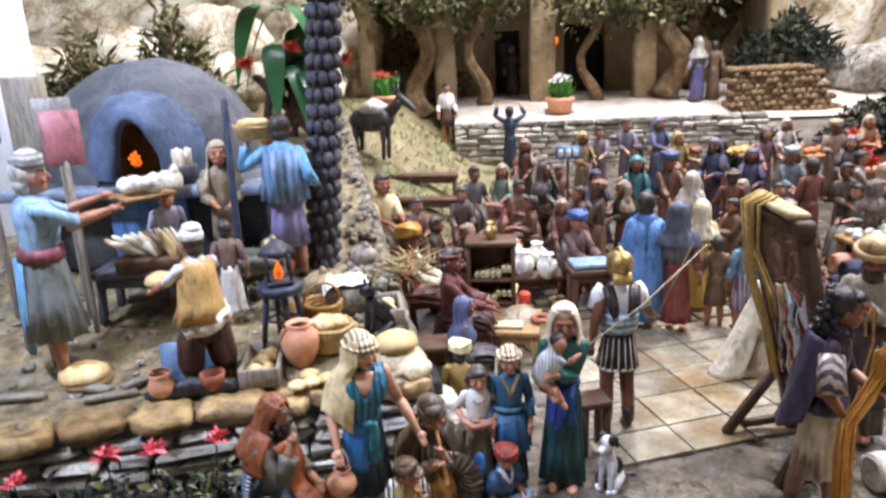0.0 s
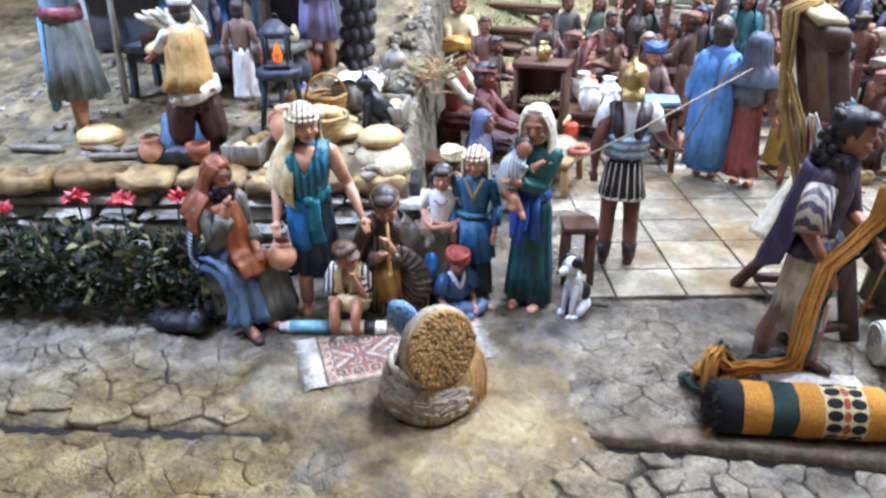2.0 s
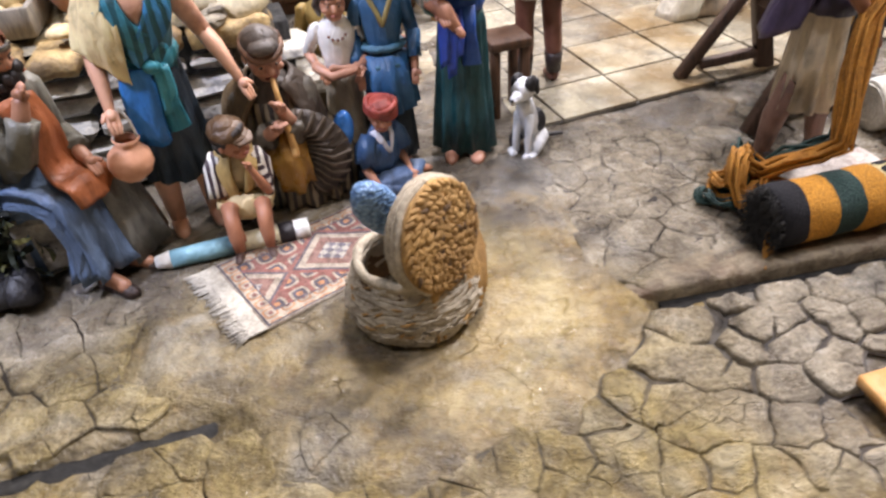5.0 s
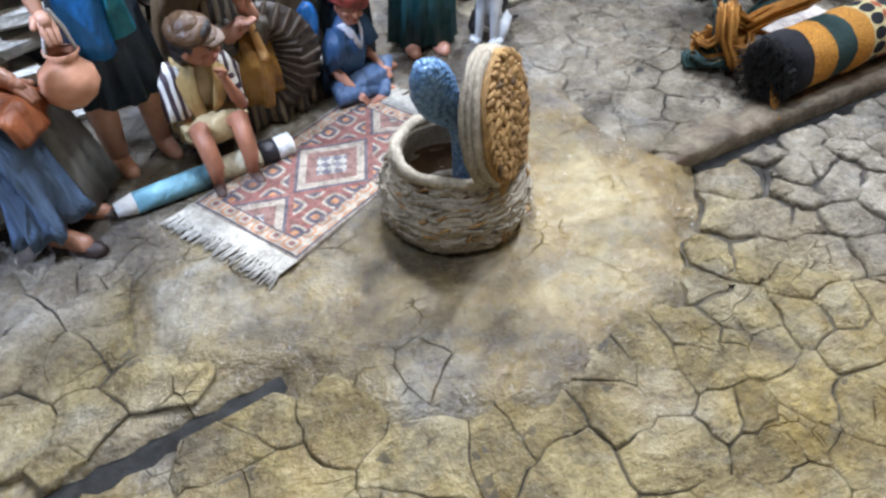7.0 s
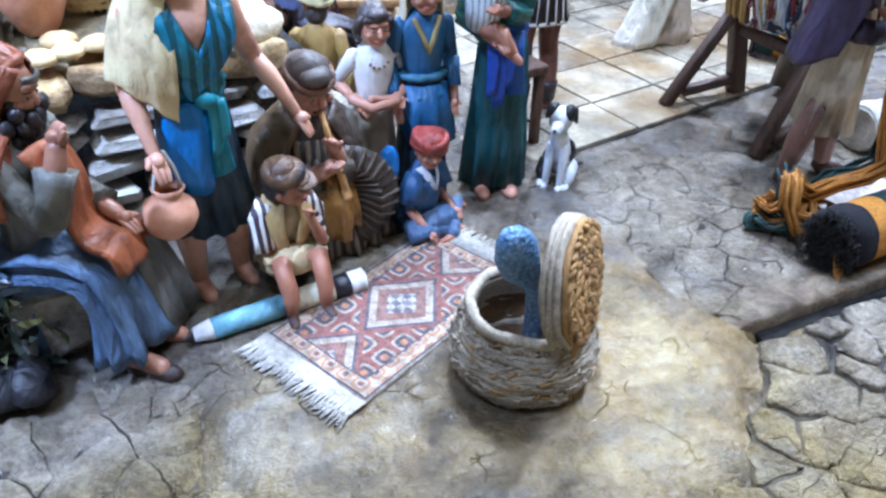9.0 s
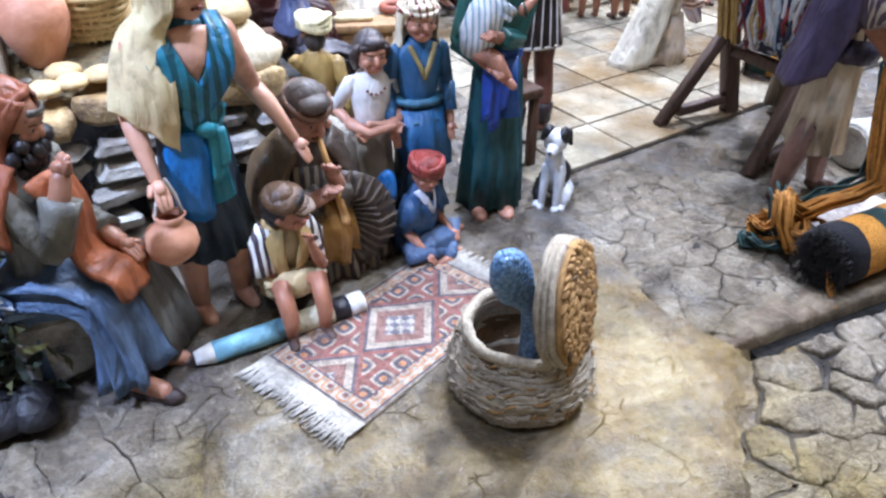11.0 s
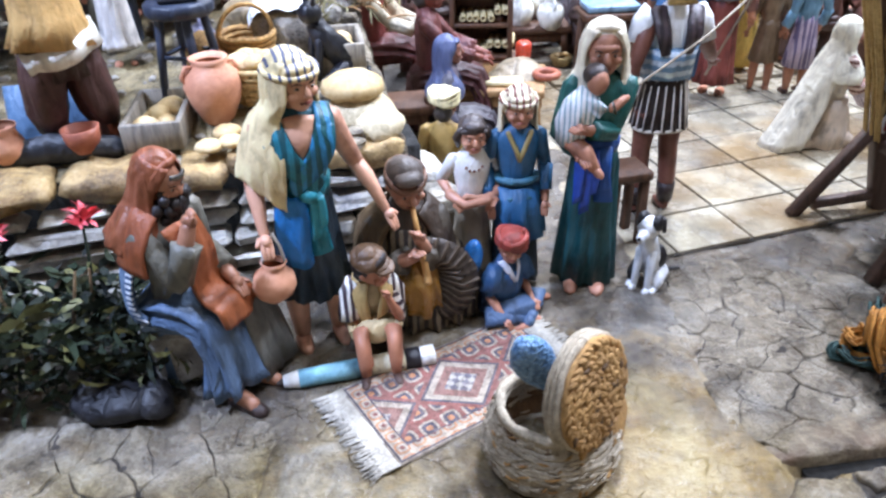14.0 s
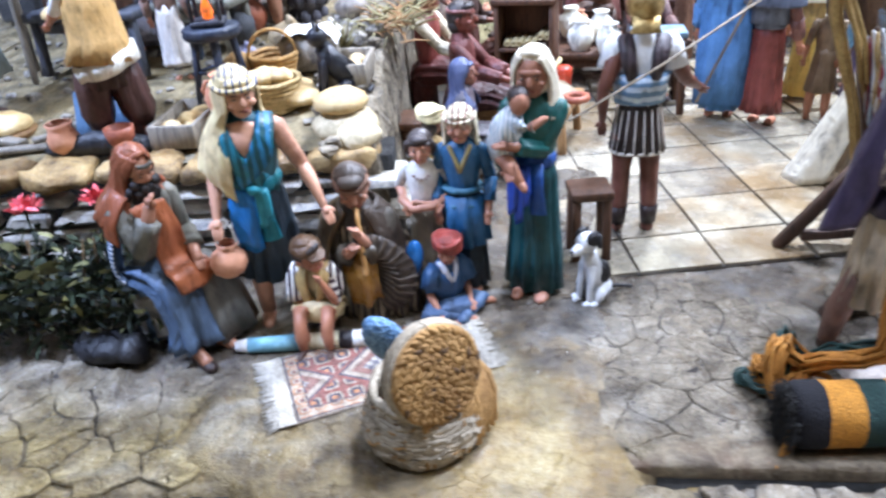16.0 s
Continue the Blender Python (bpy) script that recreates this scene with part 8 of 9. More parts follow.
scroll_rack()
table("rack_stand", G(0.072, 1.262, -4), .10, .065, .060, "low dark stand under the scroll rack", M_WOOD)
sc = MB()
for i in range(3):
    sc.limb([(-.03, .006 * i, .004), (.03, .008 * i, .004)], [.004, .004], 0, 10)
tagged(sc.obj("paper_scrolls", paint("#dccb98"), at=G(.085, 1.135, -6, .060)), "pale rolled papers lying on the work table", "scrolls")
hp_ = MB().lathe([(0, .02), (.02, .016), (.038, .0)], 0, 16).rough(.005, 40)
tagged(hp_.obj("clay_lump", paint("#8a7b62"), at=G(.115, 1.185, 0, .060)), "grey-brown lump of clay on the table", "clay")
rg = MB().tube([((.014 * math.cos(t), .014 * math.sin(t), .006), .005, .005) for t in [6.28 * q / 16 for q in range(17)]], 0, 8, (0, 0, 1), cap=False)
tagged(rg.obj("leather_coil", M_CLAYDARK, at=G(.150, 1.16, 0, .060)), "coiled brown leather strap on the table", "strap")
tagged(MB().lathe([(0, 0), (.010, 0), (.011, .024), (.008, .027), (0, .027)], 0, 16).obj("red_jar", paint("#c2452a", gloss=.25), at=G(.128, 1.235, 0, .06)), "shiny red glazed jar", "jar")
for i, (x, y) in enumerate(((.14, 1.40), (.17, 1.44), (.185, 1.385), (.12, 1.46))):
    jug("white_jug", G(x, y, i * 50, .05), .05, paint("#e6e0d0"), "tall white jug among the stalls", i % 2 == 0)
table("stall_table", G(0.155, 1.42, 4), .12, .09, .050, "low brown stall table with white jugs", M_WOOD)
for i, (x, y, w) in enumerate(((-.12, 1.68, .17), (-.05, 1.80, .20), (-.10, 1.93, .22))):
    table("trestle", G(x, y, -6), w, .035, .075 + .02 * (i == 2), "rough dark wooden trestle bench", M_WOOD, cat="bench")
rnd = random.Random(31)
for i in range(46):
    x, y = (rnd.uniform(-.06, .30), rnd.uniform(1.28, 1.75)) if i % 4 else (rnd.uniform(.56, .85), rnd.uniform(1.30, 1.75))
    if i % 2:
        jug("market_pot", G(x, y, rnd.uniform(0, 90), .0 if i % 3 else .052), rnd.uniform(.018, .032), M_CLAYDARK if i % 3 else M_CLAY, "small brown clay pot at the stalls", False)
    else:
        wicker_basket(G(x, y, rnd.uniform(0, 90)), rnd.uniform(.014, .02), .014, "small shallow basket of goods", 4, False, "market_basket")

def earthen(h):
    """A dye dulled towards brown."""
    return "#" + "".join("%02x" % int(.66 * int(h[i:i + 2], 16) + .34 * c) for i, c in ((1, 88), (3, 62), (5, 50)))


CROWD = [
    # x, y, yaw, height, stance, robe, top, head, headcolour, words
    (.050, 1.735, 20, .215, "sit", "#4b4a48", "#66686a", "hair", "", "a seated man in grey"),
    (.118, 1.745, -15, .215, "sit", "#8a3f36", "#7ba08c", "scarf", "#d6c2a0", "a seated woman in red and green"),
    (.150, 1.66, 30, .20, "sit", "#7a4a42", "#8a5e50", "hair", "", "a seated vendor in dull red"),
    (.215, 1.705, 40, .23, "sit", "#5f4a3a", "#4d5a58", "hood", "#4f4a48", "a hooded seated man"),
    (.328, 1.675, 0, .215, "sit", "#3c3a40", "#5a5c60", "scarf", "#3a4668", "a seated woman with dark blue scarf"),
    (.404, 1.610, -10, .215, "stand", "#2a7d8c", "#2c8a98", "scarf", "#2f93a2", "a woman in a teal veil"),
    (.470, 1.592, 10, .225, "stand", "#7a5236", "#6a4632", "turban", "#3d68a8", "a man in a blue turban"),
    (.500, 1.522, 140, .205, "stand", "#e0d6a8", "#efe9da", "scarf", "#f2efe6", "a woman in a white veil"),
    (.466, 2.000, 0, .20, "stand", "#8a8496", "#7d7a90", "hair", "", "a man in grey-violet"),
    (.540, 1.960, 20, .21, "stand", "#5a6f98", "#4f6494", "scarf", "#6a7ca4", "a woman in blue"),
    (.612, 1.728, -40, .215, "stand", "#4a4c66", "#3d5a8a", "scarf", "#5b5f78", "a woman carrying red goods"),
    (.676, 1.672, -20, .205, "stand", "#5a5878", "#4a4f7c", "scarf", "#5a628c", "a woman in violet-blue"),
    (.760, 1.662, 0, .205, "stand", "#7c94a4", "#6d8898", "turban", "#a8c0c4", "a man in pale blue"),
    (.758, 1.553, 190, .215, "stand", "#7a3c34", "#8f5648", "hair", "", "a man in brick red"),
    (.850, 1.542, -60, .205, "sit", "#8f948a", "#a4a89c", "hair", "", "a seated man in pale grey"),
    (.615, 1.474, 60, .18, "sit", "#8a5e50", "#a0705c", "turban", "#b8b0a4", "a seated woman with pale turban"),
    (.690, 1.490, 30, .19, "sit", "#96665c", "#b08478", "scarf", "#b8a08e", "a seated woman in rose"),
    (.832, 1.560, 10, .20, "stand", "#4a4440", "#5a524c", "hair", "", "a man in dark brown"),
    (.846, 1.472, 100, .19, "stand", "#6a5f58", "#8a8078", "hood", "#6f6a66", "a hooded man in grey-brown"),
    (.968, 1.900, -10, .20, "stand", "#7f6a58", "#a09078", "turban", "#c9b890", "a vendor in tan"),
    (1.072, 1.940, 0, .20, "stand", "#8a5a40", "#b06a3c", "scarf", "#c7b49a", "a vendor in orange-brown"),
    (.330, 1.885, 20, .20, "stand", "#8f7a60", "#a58a60", "scarf", "#d2b878", "a woman in straw yellow"),
    (.382, 1.932, -20, .20, "stand", "#77727c", "#8a8590", "hair", "", "a man in grey"),
    (.700, 1.435, 150, .18, "sit", "#7a4a3a", "#94604c", "hair", "", "a seated man in brown"),
    (.712, 1.600, 0, .19, "sit", "#66523f", "#7a6450", "hair", "", "a seated carpet seller"),
    (.930, 1.740, -30, .205, "stand", "#4f4d58", "#5d5c68", "scarf", "#6e6d78", "a woman in slate grey"),
    (.900, 1.640, 60, .20, "stand", "#a4a6a0", "#b4b6ae", "hair", "", "a man in pale linen"),
    (1.00, 1.560, -80, .20, "stand", "#3f3a3c", "#524a48", "turban", "#8a8078", "a man in black-brown"),
    (1.08, 1.680, -60, .20, "stand", "#5d4f44", "#6d5f50", "hair", "", "a man in earth brown"),
    (.590, 1.545, 170, .20, "stand", "#6a3a34", "#7d4a40", "band", "#c8b890", "a man in wine red"),
    (.560, 1.85, 30, .20, "stand", "#a08a50", "#b49c5c", "scarf", "#c4b070", "a woman in ochre"),
    (.78, 1.86, 0, .20, "stand", "#6a4a52", "#7d5a60", "scarf", "#4f4450", "a woman in plum"),
    (.88, 1.98, 0, .19, "stand", "#b8b6ae", "#c6c4bc", "scarf", "#d8d4c8", "a woman in white"),
    (1.16, 1.84, -20, .20, "stand", "#5a6a52", "#6a7a60", "hair", "", "a man in moss green"),
]
rnd = random.Random(77)
BROWNS = ["#5a342a", "#6b3c30", "#4a3630", "#7a5242", "#5f4a3c", "#3f3434", "#84604a", "#6d4a4a"]
MORE = [(-.03, 1.36), (.03, 1.40), (.09, 1.52), (-.07, 1.45), (.17, 1.56), (.23, 1.52), (.30, 1.48), (.28, 1.60), (.02, 1.62), (.36, 1.53), (.60, 1.36), (.66, 1.33), (.55, 1.42), (.64, 1.62), (.52, 1.72), (.44, 1.75), (.80, 1.76), (.98, 1.68), (.93, 1.48), (1.05, 1.55), (.26, 1.80), (.18, 1.84), (.62, 1.90), (.72, 1.98)]
for i, (x, y) in enumerate(MORE):
    CROWD.append((x, y, rnd.uniform(-120, 120), rnd.uniform(.18, .205), "sit" if i % 3 else "stand", BROWNS[i % 8], BROWNS[(i * 3 + 2) % 8], ("hair", "scarf", "turban", "hair")[i % 4], ("", "#b8a58a", "#8f5f4c", "")[i % 4], "a stall keeper in reddish brown" if i % 2 else "a seated craftsman in dark brown"))
for x, y, yaw, H, stance, robe, top, head, hc, words in CROWD:
    robe, top, hc = earthen(robe), earthen(top), hc and earthen(hc)
    kw = dict(lh=(rnd.uniform(.02, .12), rnd.uniform(-.26, -.16), rnd.uniform(.56, .68)), rh=(-rnd.uniform(.02, .12), rnd.uniform(-.26, -.16), rnd.uniform(.56, .68)))
    if hc:
        kw["headc"] = hc
    person(words, x, y, yaw, H, stance, robe=robe, top=top, head=head, skin=rnd.choice(["#8f5f48", "#a3705a", "#b58468", "#7d4f3c"]), **kw)

sg = empty("market_sign", G(.262, 1.66, 0, 0), "small blue notice with three white panels on a stick", "sign")
MB().limb([(0, 0, 0), (0, 0, .20)], [.003, .003], 0, 8).obj("stick", M_WOOD, sg)
MB().box((0, 0, .215), (.055, .006, .028), 0, .2).obj("panel", paint("#4d84b8"), sg)
for k in (-1, 0, 1):
    MB().box((k * .017, -.0042, .215), (.012, .002, .018), 0, .2).obj("notice", paint("#f0f2f2"), sg)
wicker_basket(G(.615, 2.05, 0, .05), .065, .055, "large golden wicker basket of a stall", None, False, "stall_basket")
table("stall_counter", G(.615, 2.05, 0), .15, .10, .05, "low wooden stall counter under the large basket", M_WOODL)
for x, y, w, c in ((.80, 2.05, .14, "#c8a45a"), (1.0, 2.02, .12, "#c0703c"), (.86, 1.45, .16, "#d0cfc8"), (.90, 1.38, .18, "#b9764e")):
    t_ = table("market_stall", G(x, y, 8), w, .07, .085, "market stall with a cloth of goods", M_WOODL)
    cb = MB()
    r = random.Random(int(x * 100))
    for i in range(26):
        cb.ball((r.uniform(-w / 2, w / 2) * .85, r.uniform(-.028, .028), .0), (r.uniform(.006, .012),) * 3, 0, 8, 6)
    tagged(cb.obj("stall_goods", paint(c), at=G(x, y, 8, .092)), "heap of coloured goods on a market stall", "goods", kind="stuff")
for x, y, c in ((.70, 1.86, M_LEAF), (1.02, 1.86, M_REDPETAL), (.93, 2.08, M_LEAF), (1.12, 2.06, M_REDPETAL)):
    pl_ = MB()
    for i in range(160):
        a, e = rnd.uniform(0, 6.28), rnd.uniform(.1, 1.4)
        d = Vector((math.cos(a) * math.cos(e), math.sin(a) * math.cos(e), math.sin(e))) * rnd.uniform(.03, .06)
        pl_.leaf(d * .3, d, .012, 0)
    tagged(pl_.obj("market_plant", c, at=G(x, y, 0, .09), smooth=False), "leafy potted plant at the market", "plant")
    jug("plant_pot", G(x, y), .10, M_CLAY, "terracotta plant pot at the market", False, [(.0, 0), (.28, 0), (.36, .8), (.42, .82), (.42, 1.0), (.36, 1.0), (.32, .8)])

# ---------------------------------------------------------------- far terrace, house and trees
def fz(x, y):
    return FAR_Z + 0.05 * smoothstep(2.3, 2.6, y)


def house():
    ob = empty("far_house", pose(0, 0, 0), "plastered house with deep porch, pillars and dark doorways", "house")
    z = fz(0, 2.7)
    for x, w in ((-.03, .07), (.305, .085), (.655, .075)):
        MB().box((x, 2.62, z + .24), (w, .07, .52), 0, .12).rough(.006, 25).obj("pillar", M_PLASTER, ob)
    for x0, x1, z0, z1 in ((-.30, .155, 0, .55), (.255, .42, 0, .55), (.58, 1.1, 0, .55), (.155, .255, .24, .55), (.42, .58, .26, .55)):
        MB().box(((x0 + x1) / 2, 2.95, z + (z0 + z1) / 2), (x1 - x0, .05, z1 - z0), 0, .02).rough(.004, 18).obj("wall", M_PLASTER, ob)
    for x, w, h in ((.205, .10, .24), (.50, .16, .26)):
        MB().box((x, 3.02, z + h / 2), (w + .02, .03, h), 0, .05).obj("door", paint("#1b120c"), ob, "dark wooden door")
    for s in (-.30, 1.1):
        MB().box((s, 2.80, z + .27), (.05, .36, .55), 0, .04).rough(.004, 18).obj("side_wall", M_PLASTER, ob)
    MB().box((.40, 2.80, z + .535), (1.5, .46, .05), 0, .1).rough(.004, 18).obj("roof", M_TRUNK, ob)
    MB().box((.30, 2.585, z + .49), (.9, .04, .04), 0, .15).rough(.003, 30).obj("lintel", M_WOOD, ob)
    lamp = MB().ball((.352, 2.60, z + .20), (.008, .008, .012), 0, 10, 7)
    lamp.obj("lamp_flame", M_FIRE, ob, "small orange lamp on the pillar")


house()
figurine("clay figurine of a dark robed man in the doorway", (.215, 2.83, fz(0, 2.83)), 0, .19, robe="#3a2f28", top="#40342c", head="hair", group="terrace figures")
figurine("clay figurine of a woman in white at the terrace", (-.025, 2.42, hill_z(-.025, 2.42)), 10, .19, robe="#5a4438", top="#e2e2e0", shawl="#e6e6e4", head="hair", hem=.30, group="terrace figures")
figurine("clay figurine of a man with raised arms in dark blue", (.165, 2.20, gz(0, 2.20)), 160, .20, robe="#2f3a4c", top="#35425a", head="hair", lh=(.22, -.1, 1.02), rh=(-.12, -.12, 1.02), hem=.10, group="terrace figures")
figurine("clay figurine of a couple in violet and grey", (.80, 2.50, fz(0, 2.5)), 200, .205, robe="#5b5580", top="#8c8c94", head="scarf", headc="#a9a69c", group="terrace figures")
figurine("clay figurine of a man in brown near the rocks", (.86, 2.52, fz(0, 2.5)), 160, .19, robe="#6b5440", top="#7a6248", head="hair", group="terrace figures")


def planter(at, label, red=False):
    ob = empty("flower_pot", at, label, "flower pot")
    MB().lathe([(0, 0), (.036, 0), (.042, .035), (.048, .036), (.048, .048), (.042, .048), (.038, .036)], 0, 20).obj("pot", M_CLAY, ob)
    r = random.Random(5 + red)
    fol = MB()
    for i in range(220):
        a = r.uniform(0, 6.28)
        b = Vector((r.uniform(0, .034) * math.cos(a), r.uniform(0, .034) * math.sin(a), .045))
        fol.leaf(b, b + Vector((r.uniform(-.02, .02), r.uniform(-.02, .02), r.uniform(.03, .075))), .006, 0)
    fol.obj("foliage", leaf_mat("fresh_leaf", "#1f5a1c", "#58a03a"), ob, smooth=False)
    green = ob.children[-1]
    fl_ = MB()
    for i in range(60):
        a = r.uniform(0, 6.28)
        c = Vector((r.uniform(0, .04) * math.cos(a), r.uniform(0, .04) * math.sin(a), .105 + r.uniform(-.01, .015)))
        for q in range(4):
            fl_.leaf(c, c + Vector((r.uniform(-.01, .01), r.uniform(-.01, .01), r.uniform(-.003, .008))), .006, 0)
    fl_.obj("blossoms", M_REDPETAL if red else M_LINEN, green, smooth=False)


planter(pose(.345, 2.45, fz(0, 2.45)), "pinkish clay pot of green leaves with white blossoms")
planter(pose(-.215, 2.35, hill_z(-.215, 2.35) - .004), "orange clay pot of red flowers on the slope", True)


def donkey(at, yaw):
    mb = MB()
    mb.tube([((0, .30, .52), .08, .09), ((0, .24, .55), .13, .15), ((0, 0, .54), .14, .16), ((0, -.22, .57), .12, .15), ((0, -.30, .62), .07, .10)], 0, 16)
    mb.tube([((0, -.24, .62), .07, .10), ((0, -.38, .74), .055, .08), ((0, -.46, .84), .05, .06)], 0, 12)
    mb.tube([((0, -.42, .88), .05, .06), ((0, -.54, .80), .045, .05), ((0, -.66, .70), .035, .035), ((0, -.69, .68), .02, .02)], 0, 12)
    for s in (-1, 1):
        mb.limb([(s * .04, -.42, .90), (s * .07, -.40, 1.04)], [.022, .012], 0, 7)
        for y in (-.2, .22):
            mb.limb([(s * .08, y, .45), (s * .085, y - .01, .24), (s * .085, y, .03)], [.05, .032, .028], 0, 8)
    mb.tube([((0, .1, .70), .14, .08), ((0, -.05, .74), .19, .12), ((0, -.2, .70), .14, .08)], 1, 14)
    mb.limb([(0, .34, .58), (.02, .38, .3)], [.02, .012], 0, 6)
    for p in mb.v:
        p *= .19
    mb.rough(.002, 40)
    return tagged(mb.obj("donkey_figurine", [paint("#3d3a3a"), paint("#c4bfb4")], at=pose(*at, 0, 0, yaw)), "dark grey donkey figurine with a pale load", "donkey figurine")


donkey((-.215, 1.97, hill_z(-.215, 1.97)), 70)


def bark_tree(x, y, z, h, r, label, seed, crown=None, n=1300):
    rr = random.Random(seed)
    ob = empty("tree", pose(x, y, z), label, "tree")
    MB().tube([((.03 * math.sin(i * .8 + seed), .02 * math.cos(i + seed), h * i / 9), r * (1.25 - .05 * i if i else 1.6), r * (1.2 - .05 * i if i else 1.5)) for i in range(10)], 0, 12, fold=5, famp=.12).rough(.006, 30, seed).obj("trunk", M_TRUNK, ob)
    stem = ob.children[-1]
    top = Vector((.03 * math.sin(9 * .8 + seed), .02 * math.cos(9 + seed), h))
    tips = []
    for k in range(7):
        a = 2 * math.pi * k / 7
        e = top + Vector((math.cos(a) * rr.uniform(.08, .2), math.sin(a) * rr.uniform(.06, .14), rr.uniform(.0, .14)))
        MB().limb([top - Vector((0, 0, .03)), top.lerp(e, .5) + Vector((0, 0, .02)), e], [r * .55, r * .35, r * .12], 0, 7).obj("limb", M_TRUNK, stem)
        tips += [e, top.lerp(e, .6)]
    fol = MB()
    for i in range(n):
        c = rr.choice(tips)
        b = c + Vector((rr.gauss(0, .045), rr.gauss(0, .04), rr.gauss(-.01, .035)))
        fol.leaf(b, b + Vector((rr.uniform(-.03, .03), rr.uniform(-.03, .03), rr.uniform(-.03, .02))), .012, 0)
    fol.obj("crown", crown or M_LEAF2, ob, smooth=False)


for i, (x, y, h, r) in enumerate(((-.11, 2.60, .33, .030), (-.30, 2.66, .36, .03), (.74, 2.56, .30, .032), (.90, 2.80, .34, .03), (.08, 2.56, .32, .016), (.46, 2.58, .31, .014), (1.05, 2.9, .36, .03))):
    if r:
        bark_tree(x, y, hill_z(x, y) if x < 0 else fz(x, y), h, r, "old tree with twisted pale bark and sparse olive leaves", i + 3)


def big_leaf_plant(x, y, z):
    rr = random.Random(8)
    ob = empty("banana_plant", pose(x, y, z), "tropical plant with large glossy green leaves and red blossoms", "plant")
    for k in range(8):
        MB().limb([(rr.uniform(-.06, .06), 0, 0), (rr.uniform(-.08, .08), 0, .15), (rr.uniform(-.1, .1), 0, .30)], [.014, .012, .008], 0, 8).obj("stem", paint("#4a2f22"), ob)
    for k in range(16):
        a = rr.uniform(0, 6.28)
        p = Vector((rr.uniform(-.09, .09), rr.uniform(-.03, .03), rr.uniform(.30, .46)))
        mb = MB()
        rows_ = []
        for i in range(9):
            t = i / 8
            c = p + Vector((math.cos(a) * .10 * t, math.sin(a) * .06 * t, .03 * math.sin(t * 2) - .20 * t * t))
            w = .026 * math.sin(math.pi * min(.98, .1 + .88 * t))
            s = Vector((-math.sin(a), math.cos(a), 0))
            rows_.append((c - s * w + Vector((0, 0, -.006)), c, c + s * w + Vector((0, 0, -.006))))
        mb.add([q for r_ in rows_ for q in r_], [(i * 3 + j, i * 3 + j + 1, i * 3 + j + 4, i * 3 + j + 3) for i in range(8) for j in range(2)])
        mb.obj("leaf", M_BANANA, ob)
    for k in range(3):
        fl_ = MB()
        c = Vector((-.09 + .11 * k, -.05, .33 + .03 * (k % 2)))
        for i in range(40):
            d = Vector((rr.uniform(-1, 1), rr.uniform(-1, 1), rr.uniform(-.6, 1))) * .022
            fl_.leaf(c, c + d, .008, 0)
        fl_.obj("blossom", M_REDPETAL, ob, "red-orange blossom", smooth=False)


big_leaf_plant(-.36, 1.72, hill_z(-.36, 1.72) + .05)


def shrub(x, y, z, w, h, n, mat, label, seed):
    rr = random.Random(seed)
    ob = empty("shrub", pose(x, y, z), label, "shrub")
    fol = MB()
    for i in range(n):
        u = Vector((rr.gauss(0, .4), rr.gauss(0, .35), 0))
        b = Vector((u.x * w, u.y * w * .6, h * max(.02, rr.random() ** .7 * (1 - min(.9, u.length * .8)))))
        d = Vector((rr.uniform(-1, 1), rr.uniform(-1, 1), rr.uniform(-.2, 1))).normalized() * rr.uniform(.025, .06)
        fol.leaf(b, b + d, .010, 0)
    fol.obj("foliage", mat, ob, smooth=False)
    for i in range(6):
        MB().limb([(rr.uniform(-.03, .03), 0, -.02), (rr.uniform(-.3, .3) * w, rr.uniform(-.2, .2) * w, h * .8)], [.005, .002], 0, 6).obj("stem", M_TRUNK, ob)


shrub(-.72, 1.95, hill_z(-.72, 1.95) + .02, .20, .42, 1500, M_LEAF2, "tall dark twiggy shrub behind the oven", 1)
shrub(-1.0, 2.05, hill_z(-1.0, 2.0), .22, .36, 1000, M_LEAF2, "dark twiggy shrub on the slope", 2)
shrub(1.15, 2.62, fz(1, 2.6) + .08, .20, .20, 900, M_LEAF, "dark green shrub on the far rocks", 3)
shrub(1.30, 2.30, gz(0, 2.3), .22, .18, 900, M_LEAF, "dark green shrub beside the woodpile", 4)
shrub(.95, 2.98, fz(1, 2.9) + .15, .25, .30, 900, M_LEAF2, "olive shrub behind the terrace", 5)
shrub(-.12, 2.95, hill_z(-.12, 2.9), .30, .40, 900, M_LEAF2, "olive shrub beside the house", 6)


# woodpile: stacked split logs
wpile = empty("woodpile", pose(1.07, 2.42, FAR_Z - .05), "long stack of split brown firewood", "woodpile")
logm = [MB().tube([((0, -.04, 0), .011, .010), ((0, .04, 0), .011, .010)], 0, 7).rough(.003, 60, s).mesh("log", [M_TRUNK]) for s in range(4)]
rr = random.Random(6)
for row in range(11):
    for k in range(17 - row // 2):
        o = new("log", logm[rr.randrange(4)])
        o.parent = wpile
        o.matrix_basis = pose(-.19 + .0215 * k + .011 * (row % 2), rr.uniform(-.006, .006), .010 + .018 * row, 0, rr.uniform(0, 360), rr.uniform(-5, 5))
# pale boulders and white rock behind the market
def boulder(x, y, z, s, label, mat, seed):
    mb = MB().ball((0, 0, 0), (s, s * .8, s * .6), 0, 22, 14).rough(s * .35, 1.3 / s, seed).rough(s * .10, 5 / s, seed)
    return tagged(mb.obj("boulder", mat, at=pose(x, y, z)), label, "boulder")


